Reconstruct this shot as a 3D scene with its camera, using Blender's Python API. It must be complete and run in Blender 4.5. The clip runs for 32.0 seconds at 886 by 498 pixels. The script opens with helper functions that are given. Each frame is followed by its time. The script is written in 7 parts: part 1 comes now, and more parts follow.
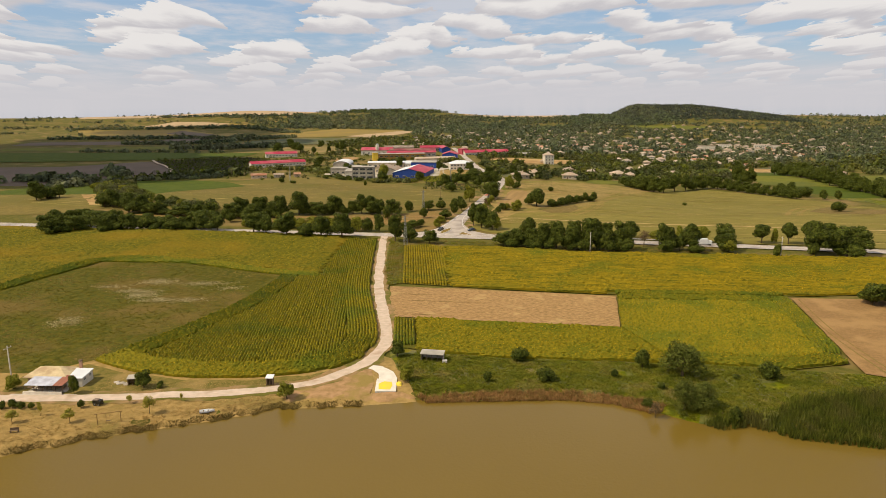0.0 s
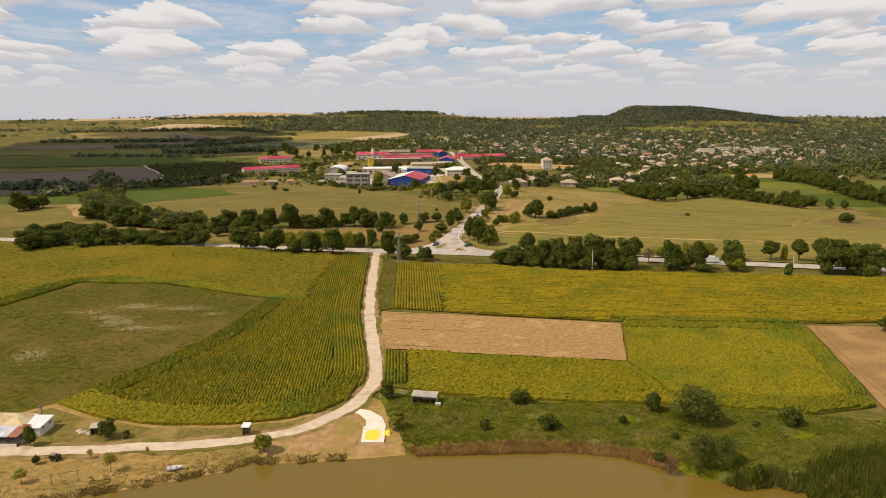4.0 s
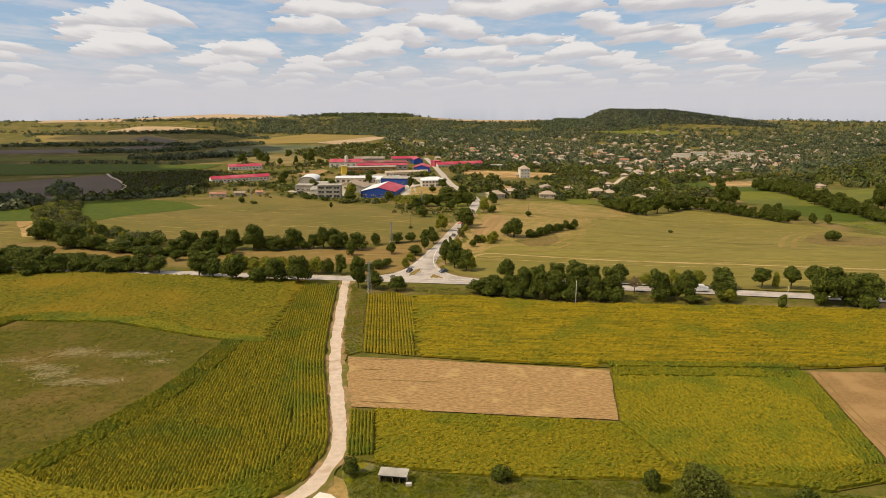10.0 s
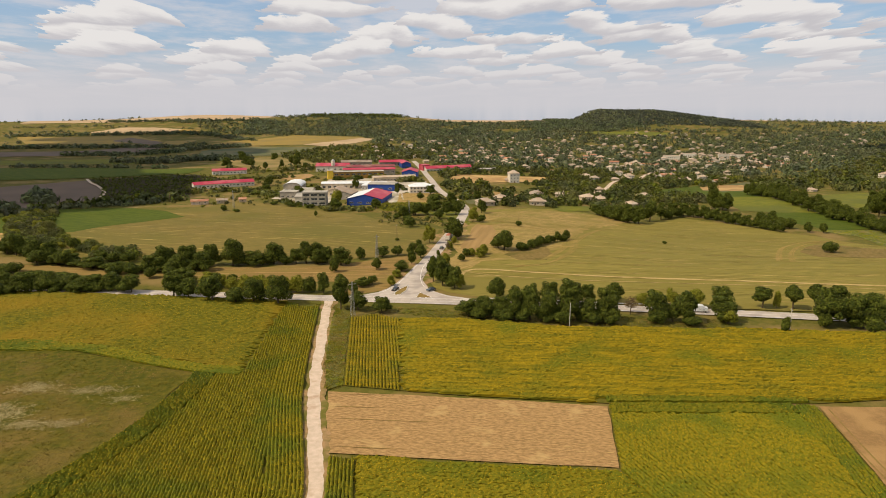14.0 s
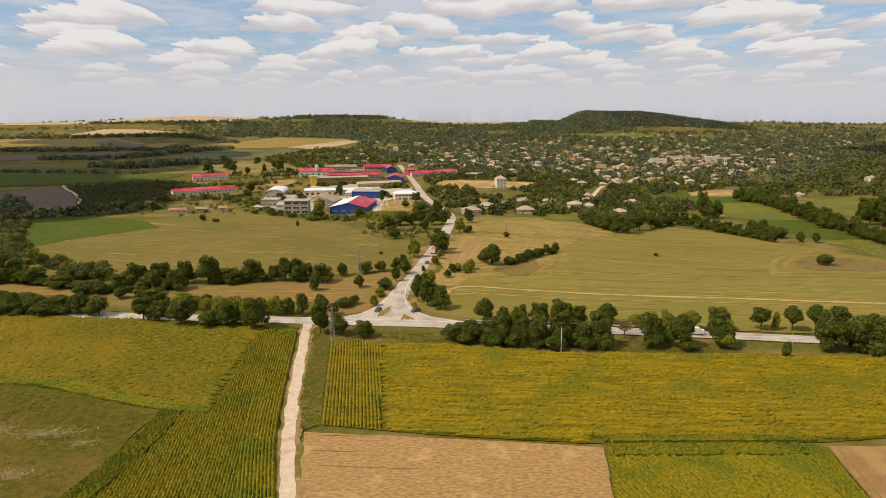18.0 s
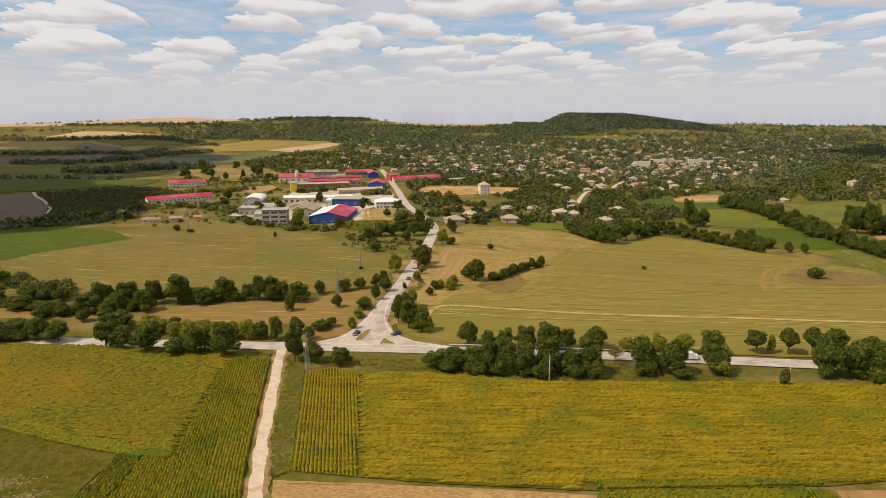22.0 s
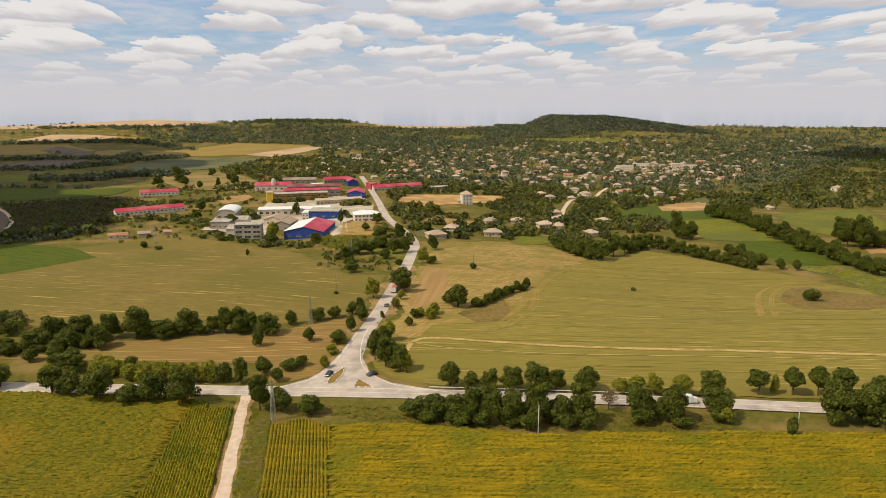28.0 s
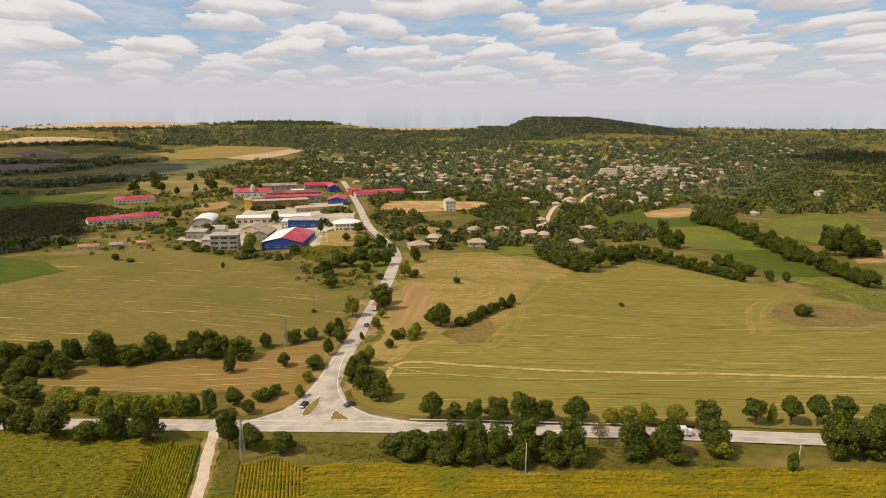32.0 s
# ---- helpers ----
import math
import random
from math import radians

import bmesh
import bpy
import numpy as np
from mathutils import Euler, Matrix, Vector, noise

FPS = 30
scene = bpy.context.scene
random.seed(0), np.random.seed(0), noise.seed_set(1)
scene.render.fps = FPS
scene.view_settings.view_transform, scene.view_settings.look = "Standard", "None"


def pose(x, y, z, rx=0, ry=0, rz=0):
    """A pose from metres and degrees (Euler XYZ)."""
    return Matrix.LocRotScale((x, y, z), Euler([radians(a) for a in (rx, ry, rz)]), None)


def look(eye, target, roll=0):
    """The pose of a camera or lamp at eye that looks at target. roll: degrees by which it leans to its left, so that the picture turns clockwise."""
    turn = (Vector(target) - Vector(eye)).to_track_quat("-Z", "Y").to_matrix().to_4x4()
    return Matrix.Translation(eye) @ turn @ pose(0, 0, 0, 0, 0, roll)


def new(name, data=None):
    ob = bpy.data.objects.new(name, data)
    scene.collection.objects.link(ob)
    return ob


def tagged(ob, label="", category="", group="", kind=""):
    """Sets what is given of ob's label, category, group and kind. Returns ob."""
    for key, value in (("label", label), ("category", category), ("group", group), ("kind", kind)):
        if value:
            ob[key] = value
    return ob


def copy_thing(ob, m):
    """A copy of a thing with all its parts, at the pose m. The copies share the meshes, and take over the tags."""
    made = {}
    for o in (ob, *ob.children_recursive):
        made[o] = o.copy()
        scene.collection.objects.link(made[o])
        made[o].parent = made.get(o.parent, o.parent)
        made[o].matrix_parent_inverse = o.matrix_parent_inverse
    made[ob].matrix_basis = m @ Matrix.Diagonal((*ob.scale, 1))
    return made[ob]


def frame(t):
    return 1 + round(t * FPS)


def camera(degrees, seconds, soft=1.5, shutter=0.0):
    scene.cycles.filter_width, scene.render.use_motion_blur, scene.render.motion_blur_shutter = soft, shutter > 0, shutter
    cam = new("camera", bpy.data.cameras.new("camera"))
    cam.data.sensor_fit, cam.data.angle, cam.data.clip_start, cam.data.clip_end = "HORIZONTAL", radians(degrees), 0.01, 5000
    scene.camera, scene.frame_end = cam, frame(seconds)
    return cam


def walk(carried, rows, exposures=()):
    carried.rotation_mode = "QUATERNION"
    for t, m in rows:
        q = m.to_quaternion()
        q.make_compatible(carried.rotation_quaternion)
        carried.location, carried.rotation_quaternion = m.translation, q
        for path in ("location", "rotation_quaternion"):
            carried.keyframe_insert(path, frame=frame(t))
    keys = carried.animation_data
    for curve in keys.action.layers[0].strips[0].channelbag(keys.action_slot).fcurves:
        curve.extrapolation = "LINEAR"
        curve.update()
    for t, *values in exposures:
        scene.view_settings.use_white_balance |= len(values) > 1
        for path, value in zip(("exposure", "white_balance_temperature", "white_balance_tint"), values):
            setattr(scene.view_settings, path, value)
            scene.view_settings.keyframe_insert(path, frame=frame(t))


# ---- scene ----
cam = camera(65.5, 32.0, soft=0.6)

# seconds, place in metres, turn in degrees
PATH = [
    (0, 0.00, -0.00, 65.00, 77.678, 0.237, -1.626),
    (1, 0.59, 3.72, 66.09, 77.677, 0.271, -1.743),
    (2, 1.09, 7.42, 67.32, 77.677, 0.292, -1.737),
    (3, 1.26, 11.16, 68.45, 77.697, 0.282, -1.729),
    (6, 2.20, 22.29, 71.92, 77.699, 0.152, -2.214),
    (7, 2.40, 25.75, 73.26, 77.703, 0.120, -2.360),
    (8, 2.59, 29.27, 74.46, 77.726, 0.092, -2.846),
    (9, 3.07, 32.96, 75.59, 77.723, 0.072, -3.313),
    (10, 3.48, 36.54, 76.83, 77.722, 0.047, -3.781),
    (11, 3.81, 40.07, 78.03, 77.714, 0.060, -4.152),
    (12, 4.46, 43.80, 79.21, 77.698, 0.068, -4.218),
    (13, 4.99, 47.49, 80.46, 77.672, 0.049, -4.476),
    (14, 5.33, 51.36, 81.68, 77.646, 0.032, -4.688),
    (17, 6.88, 62.22, 85.24, 77.640, 0.035, -5.481),
    (18, 7.27, 65.80, 86.46, 77.645, -0.003, -5.811),
    (19, 7.88, 69.28, 87.75, 77.613, -0.038, -6.151),
    (20, 8.48, 73.07, 88.73, 77.641, -0.065, -6.504),
    (21, 9.09, 76.68, 89.89, 77.669, -0.096, -6.844),
    (22, 9.60, 80.35, 91.06, 77.684, -0.095, -7.186),
    (23, 10.37, 84.05, 92.19, 77.699, -0.095, -7.510),
    (24, 10.76, 87.55, 93.52, 77.679, -0.124, -7.765),
    (25, 11.48, 91.20, 94.84, 77.669, -0.148, -7.991),
    (28, 13.63, 102.08, 98.62, 77.669, -0.118, -8.660),
    (29, 14.33, 105.70, 99.88, 77.655, -0.161, -8.962),
    (30, 15.06, 109.17, 101.20, 77.641, -0.200, -9.317),
    (31, 15.89, 112.76, 102.43, 77.653, -0.184, -9.657),
    (32, 16.72, 116.13, 103.47, 77.703, -0.216, -9.998),
]
walk(cam, [(t, pose(x, y, z, rx, ry, rz)) for t, x, y, z, rx, ry, rz in PATH], [(0, -0.05), (32, -0.05)])

# ---- light ----
SUN_EL, SUN_AZ = 50.0, 252.0          # degrees; azimuth clockwise from +y: the sun stands to the west-south-west
sun_way = Vector((math.sin(radians(SUN_AZ)) * math.cos(radians(SUN_EL)), math.cos(radians(SUN_AZ)) * math.cos(radians(SUN_EL)), math.sin(radians(SUN_EL))))
sun = new("sun", bpy.data.lights.new("sun", "SUN"))
sun.data.energy, sun.data.angle, sun.data.color = 3.95, radians(0.55), (1.0, 0.865, 0.66)
sun.matrix_world = look((0, 0, 300), Vector((0, 0, 300)) - sun_way)


def build_world():
    w = bpy.data.worlds.new("world")
    scene.world = w
    w.use_nodes = True
    nt = w.node_tree
    nt.nodes.clear()
    N, L = nt.nodes.new, nt.links.new
    out, bg = N("ShaderNodeOutputWorld"), N("ShaderNodeBackground")
    sky = N("ShaderNodeTexSky")
    sky.sky_type, sky.sun_disc = "NISHITA", False
    sky.sun_elevation, sky.sun_rotation = radians(SUN_EL), radians(SUN_AZ)
    sky.air_density, sky.dust_density, sky.ozone_density = 1.0, 0.6, 1.0
    co = N("ShaderNodeTexCoord")
    sep = N("ShaderNodeSeparateXYZ")
    L(co.outputs["Generated"], sep.inputs[0])

    def m(op, a, b=None, c=None):
        n = N("ShaderNodeMath")
        n.operation = op
        for i, v in enumerate((a, b, c)):
            if v is None:
                continue
            if isinstance(v, (int, float)):
                n.inputs[i].default_value = v
            else:
                L(v, n.inputs[i])
        return n.outputs[0]
    # heaped clouds in rows that crowd towards the horizon: flat grey bases, domed white tops with billowing edges
    def smooth(v, lo, hi):
        n = N("ShaderNodeMapRange")
        n.interpolation_type = "SMOOTHSTEP"
        n.inputs["From Min"].default_value, n.inputs["From Max"].default_value = lo, hi
        L(v, n.inputs["Value"])
        return n.outputs[0]

    def noise_of(x, y, scale, detail, rough=0.55, seed=0.0):
        c, n = N("ShaderNodeCombineXYZ"), N("ShaderNodeTexNoise")
        c.inputs[2].default_value = seed
        L(x, c.inputs[0]), L(y, c.inputs[1]), L(c.outputs[0], n.inputs["Vector"])
        n.inputs["Scale"].default_value, n.inputs["Detail"].default_value, n.inputs["Roughness"].default_value = scale, detail, rough
        return n.outputs["Fac"]
    X, Y, Z = sep.outputs
    az = m("ARCTAN2", X, Y)
    el = m("MAXIMUM", m("DIVIDE", Z, m("SQRT", m("ADD", m("MULTIPLY", X, X), m("MULTIPLY", Y, Y)))), 0.0)
    up = m("ADD", el, 0.035)
    rise = m("LOGARITHM", up, math.e)
    side = m("DIVIDE", az, m("ADD", up, 0.04))
    K = 3.3

    def layer(shift, seed, gap):
        billow = noise_of(m("MULTIPLY", side, 2.2), m("MULTIPLY", rise, 5.0), 2.6, 6.0, 0.62, seed)
        sway = noise_of(m("MULTIPLY", side, 0.8), m("MULTIPLY", rise, 0.8), 2.0, 2.0, 0.5, seed + 5)
        v = m("ADD", m("ADD", m("MULTIPLY", rise, K), shift), m("MULTIPLY", m("SUBTRACT", sway, 0.5), 1.3))
        row = m("FLOOR", v)
        w = m("SUBTRACT", v, row)
        wide = m("MULTIPLY", m("POWER", math.e, m("DIVIDE", m("SUBTRACT", row, shift - 0.5), K)), 1.5)
        u = m("ADD", m("DIVIDE", az, wide), m("ADD", m("MULTIPLY", row, 7.31), seed))
        u = m("ADD", u, m("MULTIPLY", m("SUBTRACT", sway, 0.5), 0.5))
        cell = m("FLOOR", u)
        c, wn, sc = N("ShaderNodeCombineXYZ"), N("ShaderNodeTexWhiteNoise"), N("ShaderNodeSeparateColor")
        L(cell, c.inputs[0]), L(m("ADD", row, seed), c.inputs[1]), L(c.outputs[0], wn.inputs["Vector"]), L(wn.outputs["Color"], sc.inputs[0])
        r1, r2, r3 = sc.outputs
        mid = m("ADD", m("SUBTRACT", m("SUBTRACT", u, cell), 0.5), m("MULTIPLY", m("SUBTRACT", r2, 0.5), 0.16))
        q = m("DIVIDE", mid, m("ADD", m("MULTIPLY", r1, 0.2), 0.26))
        q = m("ADD", q, m("MULTIPLY", m("SUBTRACT", billow, 0.5), 1.1))
        dome = m("MULTIPLY", m("SQRT", m("MAXIMUM", m("SUBTRACT", 1.0, m("MULTIPLY", q, q)), 0.0)), m("ADD", m("MULTIPLY", r3, 0.35), 0.5))
        dome = m("MULTIPLY", dome, m("ADD", 0.55, m("MULTIPLY", billow, 0.9)))
        top = smooth(m("SUBTRACT", dome, m("SUBTRACT", w, 0.1)), 0.0, 0.09)
        foot = smooth(m("ADD", w, m("MULTIPLY", m("SUBTRACT", billow, 0.5), 0.12)), 0.03, 0.15)
        here = m("GREATER_THAN", r2, gap)
        lit = smooth(m("ADD", m("SUBTRACT", w, 0.1), m("MULTIPLY", m("SUBTRACT", billow, 0.5), 0.5)), 0.05, 0.42)
        return m("MULTIPLY", m("MULTIPLY", m("MULTIPLY", top, foot), here), smooth(el, 0.004, 0.022)), lit

    def blend(fac, a, b):
        n = N("ShaderNodeMix")
        n.data_type = "RGBA"
        for k, q in (("A", a), ("B", b)):
            if isinstance(q, tuple):
                n.inputs[k].default_value = q
            else:
                L(q, n.inputs[k])
        if isinstance(fac, float):
            n.inputs["Factor"].default_value = fac
        else:
            L(fac, n.inputs["Factor"])
        return n.outputs["Result"]
    base = blend(0.6, sky.outputs[0], (3.0, 4.4, 6.5, 1))
    veil = smooth(noise_of(m("MULTIPLY", side, 1.1), m("MULTIPLY", rise, 4.0), 1.6, 5.0, 0.6, 3.0), 0.40, 0.68)
    base = blend(m("MULTIPLY", veil, 0.75), base, (6.3, 6.2, 6.5, 1))
    for shift, seed, gap in ((0.45, 31.7, 0.10), (0.0, 11.3, 0.12)):
        cover, lit = layer(shift, seed, gap)
        base = blend(cover, base, blend(lit, (5.6, 5.4, 5.6, 1), (7.9, 7.6, 7.4, 1)))
    haze = N("ShaderNodeMapRange")
    haze.inputs["From Min"].default_value, haze.inputs["From Max"].default_value = 0.010, 0.07
    haze.inputs["To Min"].default_value, haze.inputs["To Max"].default_value = 0.93, 0.0
    L(m("ABSOLUTE", sep.outputs[2]), haze.inputs["Value"])
    mix = N("ShaderNodeMix")
    mix.data_type = "RGBA"
    mix.inputs["B"].default_value = (6.1, 5.9, 6.1, 1)
    L(haze.outputs[0], mix.inputs["Factor"]), L(base, mix.inputs["A"])
    L(mix.outputs["Result"], bg.inputs["Color"])
    bg.inputs["Strength"].default_value = 0.105
    L(bg.outputs[0], out.inputs[0])


build_world()


# ---- materials ----
def matter(name, a, b, scale=1.0, c=None, cscale=0.08, rough=0.9, bump=0.0, bscale=None, island=0.0, spec=0.1, metal=0.0, detail=4.0, stretch=None, cmin=0.45, cmax=0.62, each=0.0, tone=(1.05, 1.0, 0.70), thin=0.0, clump=None):
    """Colours a and b mixed by a noise of the given scale, c in wide patches; bump, and random brightness per island or object."""
    a, b, c = (tuple(u * k for u, k in zip(q, tone)) if q else None for q in (a, b, c))
    mt = bpy.data.materials.new(name)
    mt.use_nodes = True
    nt = mt.node_tree
    N, L = nt.nodes.new, nt.links.new
    bs = nt.nodes["Principled BSDF"]
    bs.inputs["Roughness"].default_value, bs.inputs["Metallic"].default_value = rough, metal
    bs.inputs["Specular IOR Level"].default_value = spec
    geo = N("ShaderNodeNewGeometry")
    vec = geo.outputs["Position"]
    if stretch:
        mp = N("ShaderNodeMapping")
        mp.vector_type = "TEXTURE"
        mp.inputs["Rotation"].default_value = (0, 0, radians(stretch[2]))
        mp.inputs["Scale"].default_value = (1 / stretch[0], 1 / stretch[1], 1)
        L(vec, mp.inputs[0])
        vec = mp.outputs[0]
    n1 = N("ShaderNodeTexNoise")
    n1.inputs["Scale"].default_value, n1.inputs["Detail"].default_value = scale, detail
    L(vec, n1.inputs["Vector"])
    mr = N("ShaderNodeMapRange")
    mr.inputs["From Min"].default_value, mr.inputs["From Max"].default_value = 0.35, 0.65
    L(n1.outputs["Fac"], mr.inputs["Value"])
    mx = N("ShaderNodeMix")
    mx.data_type = "RGBA"
    mx.inputs["A"].default_value, mx.inputs["B"].default_value = (*a, 1), (*b, 1)
    L(mr.outputs[0], mx.inputs["Factor"])
    col = mx.outputs["Result"]
    if c:
        n2 = N("ShaderNodeTexNoise")
        n2.inputs["Scale"].default_value, n2.inputs["Detail"].default_value = cscale, 5.0
        L(geo.outputs["Position"], n2.inputs["Vector"])
        m2 = N("ShaderNodeMapRange")
        m2.inputs["From Min"].default_value, m2.inputs["From Max"].default_value = cmin, cmax
        L(n2.outputs["Fac"], m2.inputs["Value"])
        x2 = N("ShaderNodeMix")
        x2.data_type = "RGBA"
        x2.inputs["B"].default_value = (*c, 1)
        L(m2.outputs[0], x2.inputs["Factor"]), L(col, x2.inputs["A"])
        col = x2.outputs["Result"]
    if island or each:
        hs = N("ShaderNodeHueSaturation")
        v = N("ShaderNodeMapRange")
        k = island or each
        v.inputs["To Min"].default_value, v.inputs["To Max"].default_value = 1 - k, 1 + k
        L(geo.outputs["Random Per Island"] if island else N("ShaderNodeObjectInfo").outputs["Random"], v.inputs["Value"])
        L(v.outputs[0], hs.inputs["Value"]), L(col, hs.inputs["Color"])
        col = hs.outputs["Color"]
    if clump:                                      # each tree or tuft of that size has its own tone
        vo, sp, hs = N("ShaderNodeTexVoronoi"), N("ShaderNodeSeparateColor"), N("ShaderNodeHueSaturation")
        vo.voronoi_dimensions = "2D"
        vo.inputs["Scale"].default_value = 1 / clump[0]
        L(geo.outputs["Position"], vo.inputs["Vector"]), L(vo.outputs["Color"], sp.inputs[0])
        for k, (sock, lo, hi) in enumerate((("Value", 1 - clump[1], 1 + clump[1]), ("Hue", 0.488, 0.507), ("Saturation", 0.75, 1.1))):
            v = N("ShaderNodeMapRange")
            v.inputs["To Min"].default_value, v.inputs["To Max"].default_value = lo, hi
            L(sp.outputs[k], v.inputs["Value"]), L(v.outputs[0], hs.inputs[sock])
        L(col, hs.inputs["Color"])
        col = hs.outputs["Color"]
    L(col, bs.inputs["Base Color"])
    if bump:
        n3 = N("ShaderNodeTexNoise")
        n3.inputs["Scale"].default_value, n3.inputs["Detail"].default_value = bscale or scale * 2, 4.0
        L(vec, n3.inputs["Vector"])
        bp = N("ShaderNodeBump")
        bp.inputs["Strength"].default_value, bp.inputs["Distance"].default_value = 1.0, bump
        L(n3.outputs["Fac"], bp.inputs["Height"]), L(bp.outputs[0], bs.inputs["Normal"])
    if thin:                                       # thin leaves let some light through
        tr, ms = N("ShaderNodeBsdfTranslucent"), N("ShaderNodeMixShader")
        ms.inputs[0].default_value = thin
        L(col, tr.inputs["Color"]), L(bs.outputs[0], ms.inputs[1]), L(tr.outputs[0], ms.inputs[2])
        L(ms.outputs[0], nt.nodes["Material Output"].inputs["Surface"])
    return mt


LEAF = (1.0, 1.02, 0.66)
M_ground = matter("rough_grass", (0.085, 0.088, 0.016), (0.135, 0.115, 0.03), 0.35, (0.21, 0.15, 0.07), 0.035, bump=0.25, bscale=1.2, cmin=0.5, cmax=0.64)
M_meadow = matter("meadow_grass", (0.058, 0.064, 0.006), (0.115, 0.098, 0.013), 0.5, (0.165, 0.11, 0.04), 0.03, bump=0.4, bscale=1.3, cmin=0.51, cmax=0.68)
M_bank = matter("lush_bank_grass", (0.085, 0.105, 0.010), (0.16, 0.155, 0.018), 0.7, (0.19, 0.16, 0.05), 0.09, bump=0.4, bscale=1.4, cmin=0.54, cmax=0.70, clump=(2.2, 0.2))
M_dry = matter("dry_grass", (0.37, 0.25, 0.118), (0.26, 0.18, 0.078), 0.6, (0.20, 0.155, 0.055), 0.08, bump=0.2, bscale=2.0, cmin=0.55, cmax=0.70)
M_soil = matter("field_soil", (0.085, 0.085, 0.012), (0.125, 0.105, 0.02), 0.5, bump=0.1)
M_redsoil = matter("red_earth", (0.40, 0.245, 0.165), (0.28, 0.18, 0.10), 0.6, (0.26, 0.19, 0.075), 0.16, bump=0.15, cmin=0.48, cmax=0.62)
M_lawn = matter("weedy_lawn", (0.20, 0.155, 0.055), (0.125, 0.112, 0.03), 0.7, (0.30, 0.21, 0.10), 0.08, bump=0.25, bscale=1.6, cmin=0.52, cmax=0.68)
M_shoulder = matter("track_shoulder", (0.34, 0.215, 0.14), (0.22, 0.155, 0.08), 0.5, (0.13, 0.12, 0.03), 0.12, bump=0.12, cmin=0.45, cmax=0.6)
M_straw = matter("stubble_straw", (0.40, 0.25, 0.14), (0.235, 0.148, 0.08), 1.6, (0.46, 0.32, 0.18), 0.12, stretch=(0.45, 1.0, -9.5), bump=0.12, cmin=0.58, cmax=0.74)
M_tan = matter("ripe_grain", (0.36, 0.228, 0.125), (0.30, 0.185, 0.10), 1.2, (0.46, 0.31, 0.17), 0.05, bump=0.1)
M_grain = matter("standing_grain", (0.285, 0.172, 0.092), (0.225, 0.138, 0.072), 1.3, (0.33, 0.205, 0.11), 0.12, bump=0.15, bscale=2.5)
M_hill = matter("mown_hill", (0.26, 0.21, 0.066), (0.15, 0.134, 0.036), 1.2, (0.185, 0.158, 0.046), 0.016, stretch=(0.10, 1.0, -11.5), bump=0.12, bscale=2.0)
M_blond = matter("blond_stubble", (0.36, 0.25, 0.12), (0.22, 0.165, 0.065), 0.9, (0.21, 0.168, 0.056), 0.04, stretch=(0.15, 1.0, 40.0), bump=0.12, bscale=2.0, cmin=0.48, cmax=0.62)
M_path = matter("dry_wheel_path", (0.46, 0.34, 0.19), (0.34, 0.25, 0.13), 0.4, (0.24, 0.18, 0.07), 0.12, cmin=0.52, cmax=0.68)
M_hillL = matter("mown_slope", (0.222, 0.165, 0.06), (0.125, 0.105, 0.033), 1.3, (0.14, 0.122, 0.036), 0.014, stretch=(0.09, 1.0, -24.0), bump=0.12, bscale=2.0)
M_brown = matter("ploughed_strip", (0.285, 0.182, 0.08), (0.165, 0.115, 0.045), 1.3, (0.20, 0.15, 0.055), 0.03, stretch=(0.06, 1.0, -4.0), bump=0.1)
M_red_strip = matter("bare_red_strip", (0.33, 0.215, 0.115), (0.255, 0.168, 0.085), 0.3, stretch=(1.0, 0.08, -16.0), bump=0.1)
M_track = matter("pale_track", (0.60, 0.48, 0.42), (0.49, 0.39, 0.33), 0.5, (0.42, 0.30, 0.23), 0.22, bump=0.06, bscale=2.0, cmin=0.56, cmax=0.72, tone=(1.03, 1, 0.85))
M_asphalt = matter("worn_asphalt", (0.50, 0.435, 0.37), (0.43, 0.375, 0.315), 0.35, (0.34, 0.295, 0.255), 0.12, tone=(1.03, 1.0, 0.97), rough=0.85, bump=0.01, bscale=8.0)
M_patch = matter("asphalt_patch", (0.12, 0.11, 0.10), (0.16, 0.145, 0.13), 1.0, rough=0.8)
M_line = matter("road_paint", (0.78, 0.74, 0.68), (0.66, 0.62, 0.56), 2.0, rough=0.7, tone=(1, 1, 1))
M_concrete = matter("pale_concrete", (0.55, 0.47, 0.40), (0.42, 0.355, 0.29), 0.12, (0.32, 0.275, 0.19), 0.05, bump=0.02, tone=(1, 1, 0.92))
M_yellow = matter("yellow_paint", (0.85, 0.62, 0.06), (0.70, 0.55, 0.12), 0.7)
M_green = matter("green_crop", (0.115, 0.128, 0.016), (0.165, 0.162, 0.026), 0.3, (0.11, 0.12, 0.03), 0.02, stretch=(0.2, 1.0, 35.0), bump=0.2)
M_green_d = matter("dark_green_crop", (0.05, 0.078, 0.008), (0.085, 0.105, 0.012), 0.5, stretch=(0.1, 1.0, -38.0), bump=0.2)
# Cloud shade over the plantation is partly put into this soil colour.
M_dark = matter("shade_dark_soil", (0.042, 0.030, 0.016), (0.03, 0.024, 0.012), 0.05, bump=0.2)
# The higher specular on far fields imitates the bluish cast of distance haze.
M_far_y = matter("far_sunflower", (0.26, 0.175, 0.025), (0.20, 0.145, 0.03), 0.02, bump=0.2, spec=0.4)
M_far_t = matter("far_stubble", (0.44, 0.315, 0.235), (0.36, 0.255, 0.185), 0.015, bump=0.2, spec=0.4)
M_far_b = matter("far_ploughed", (0.135, 0.092, 0.085), (0.105, 0.073, 0.065), 0.02, spec=0.4)
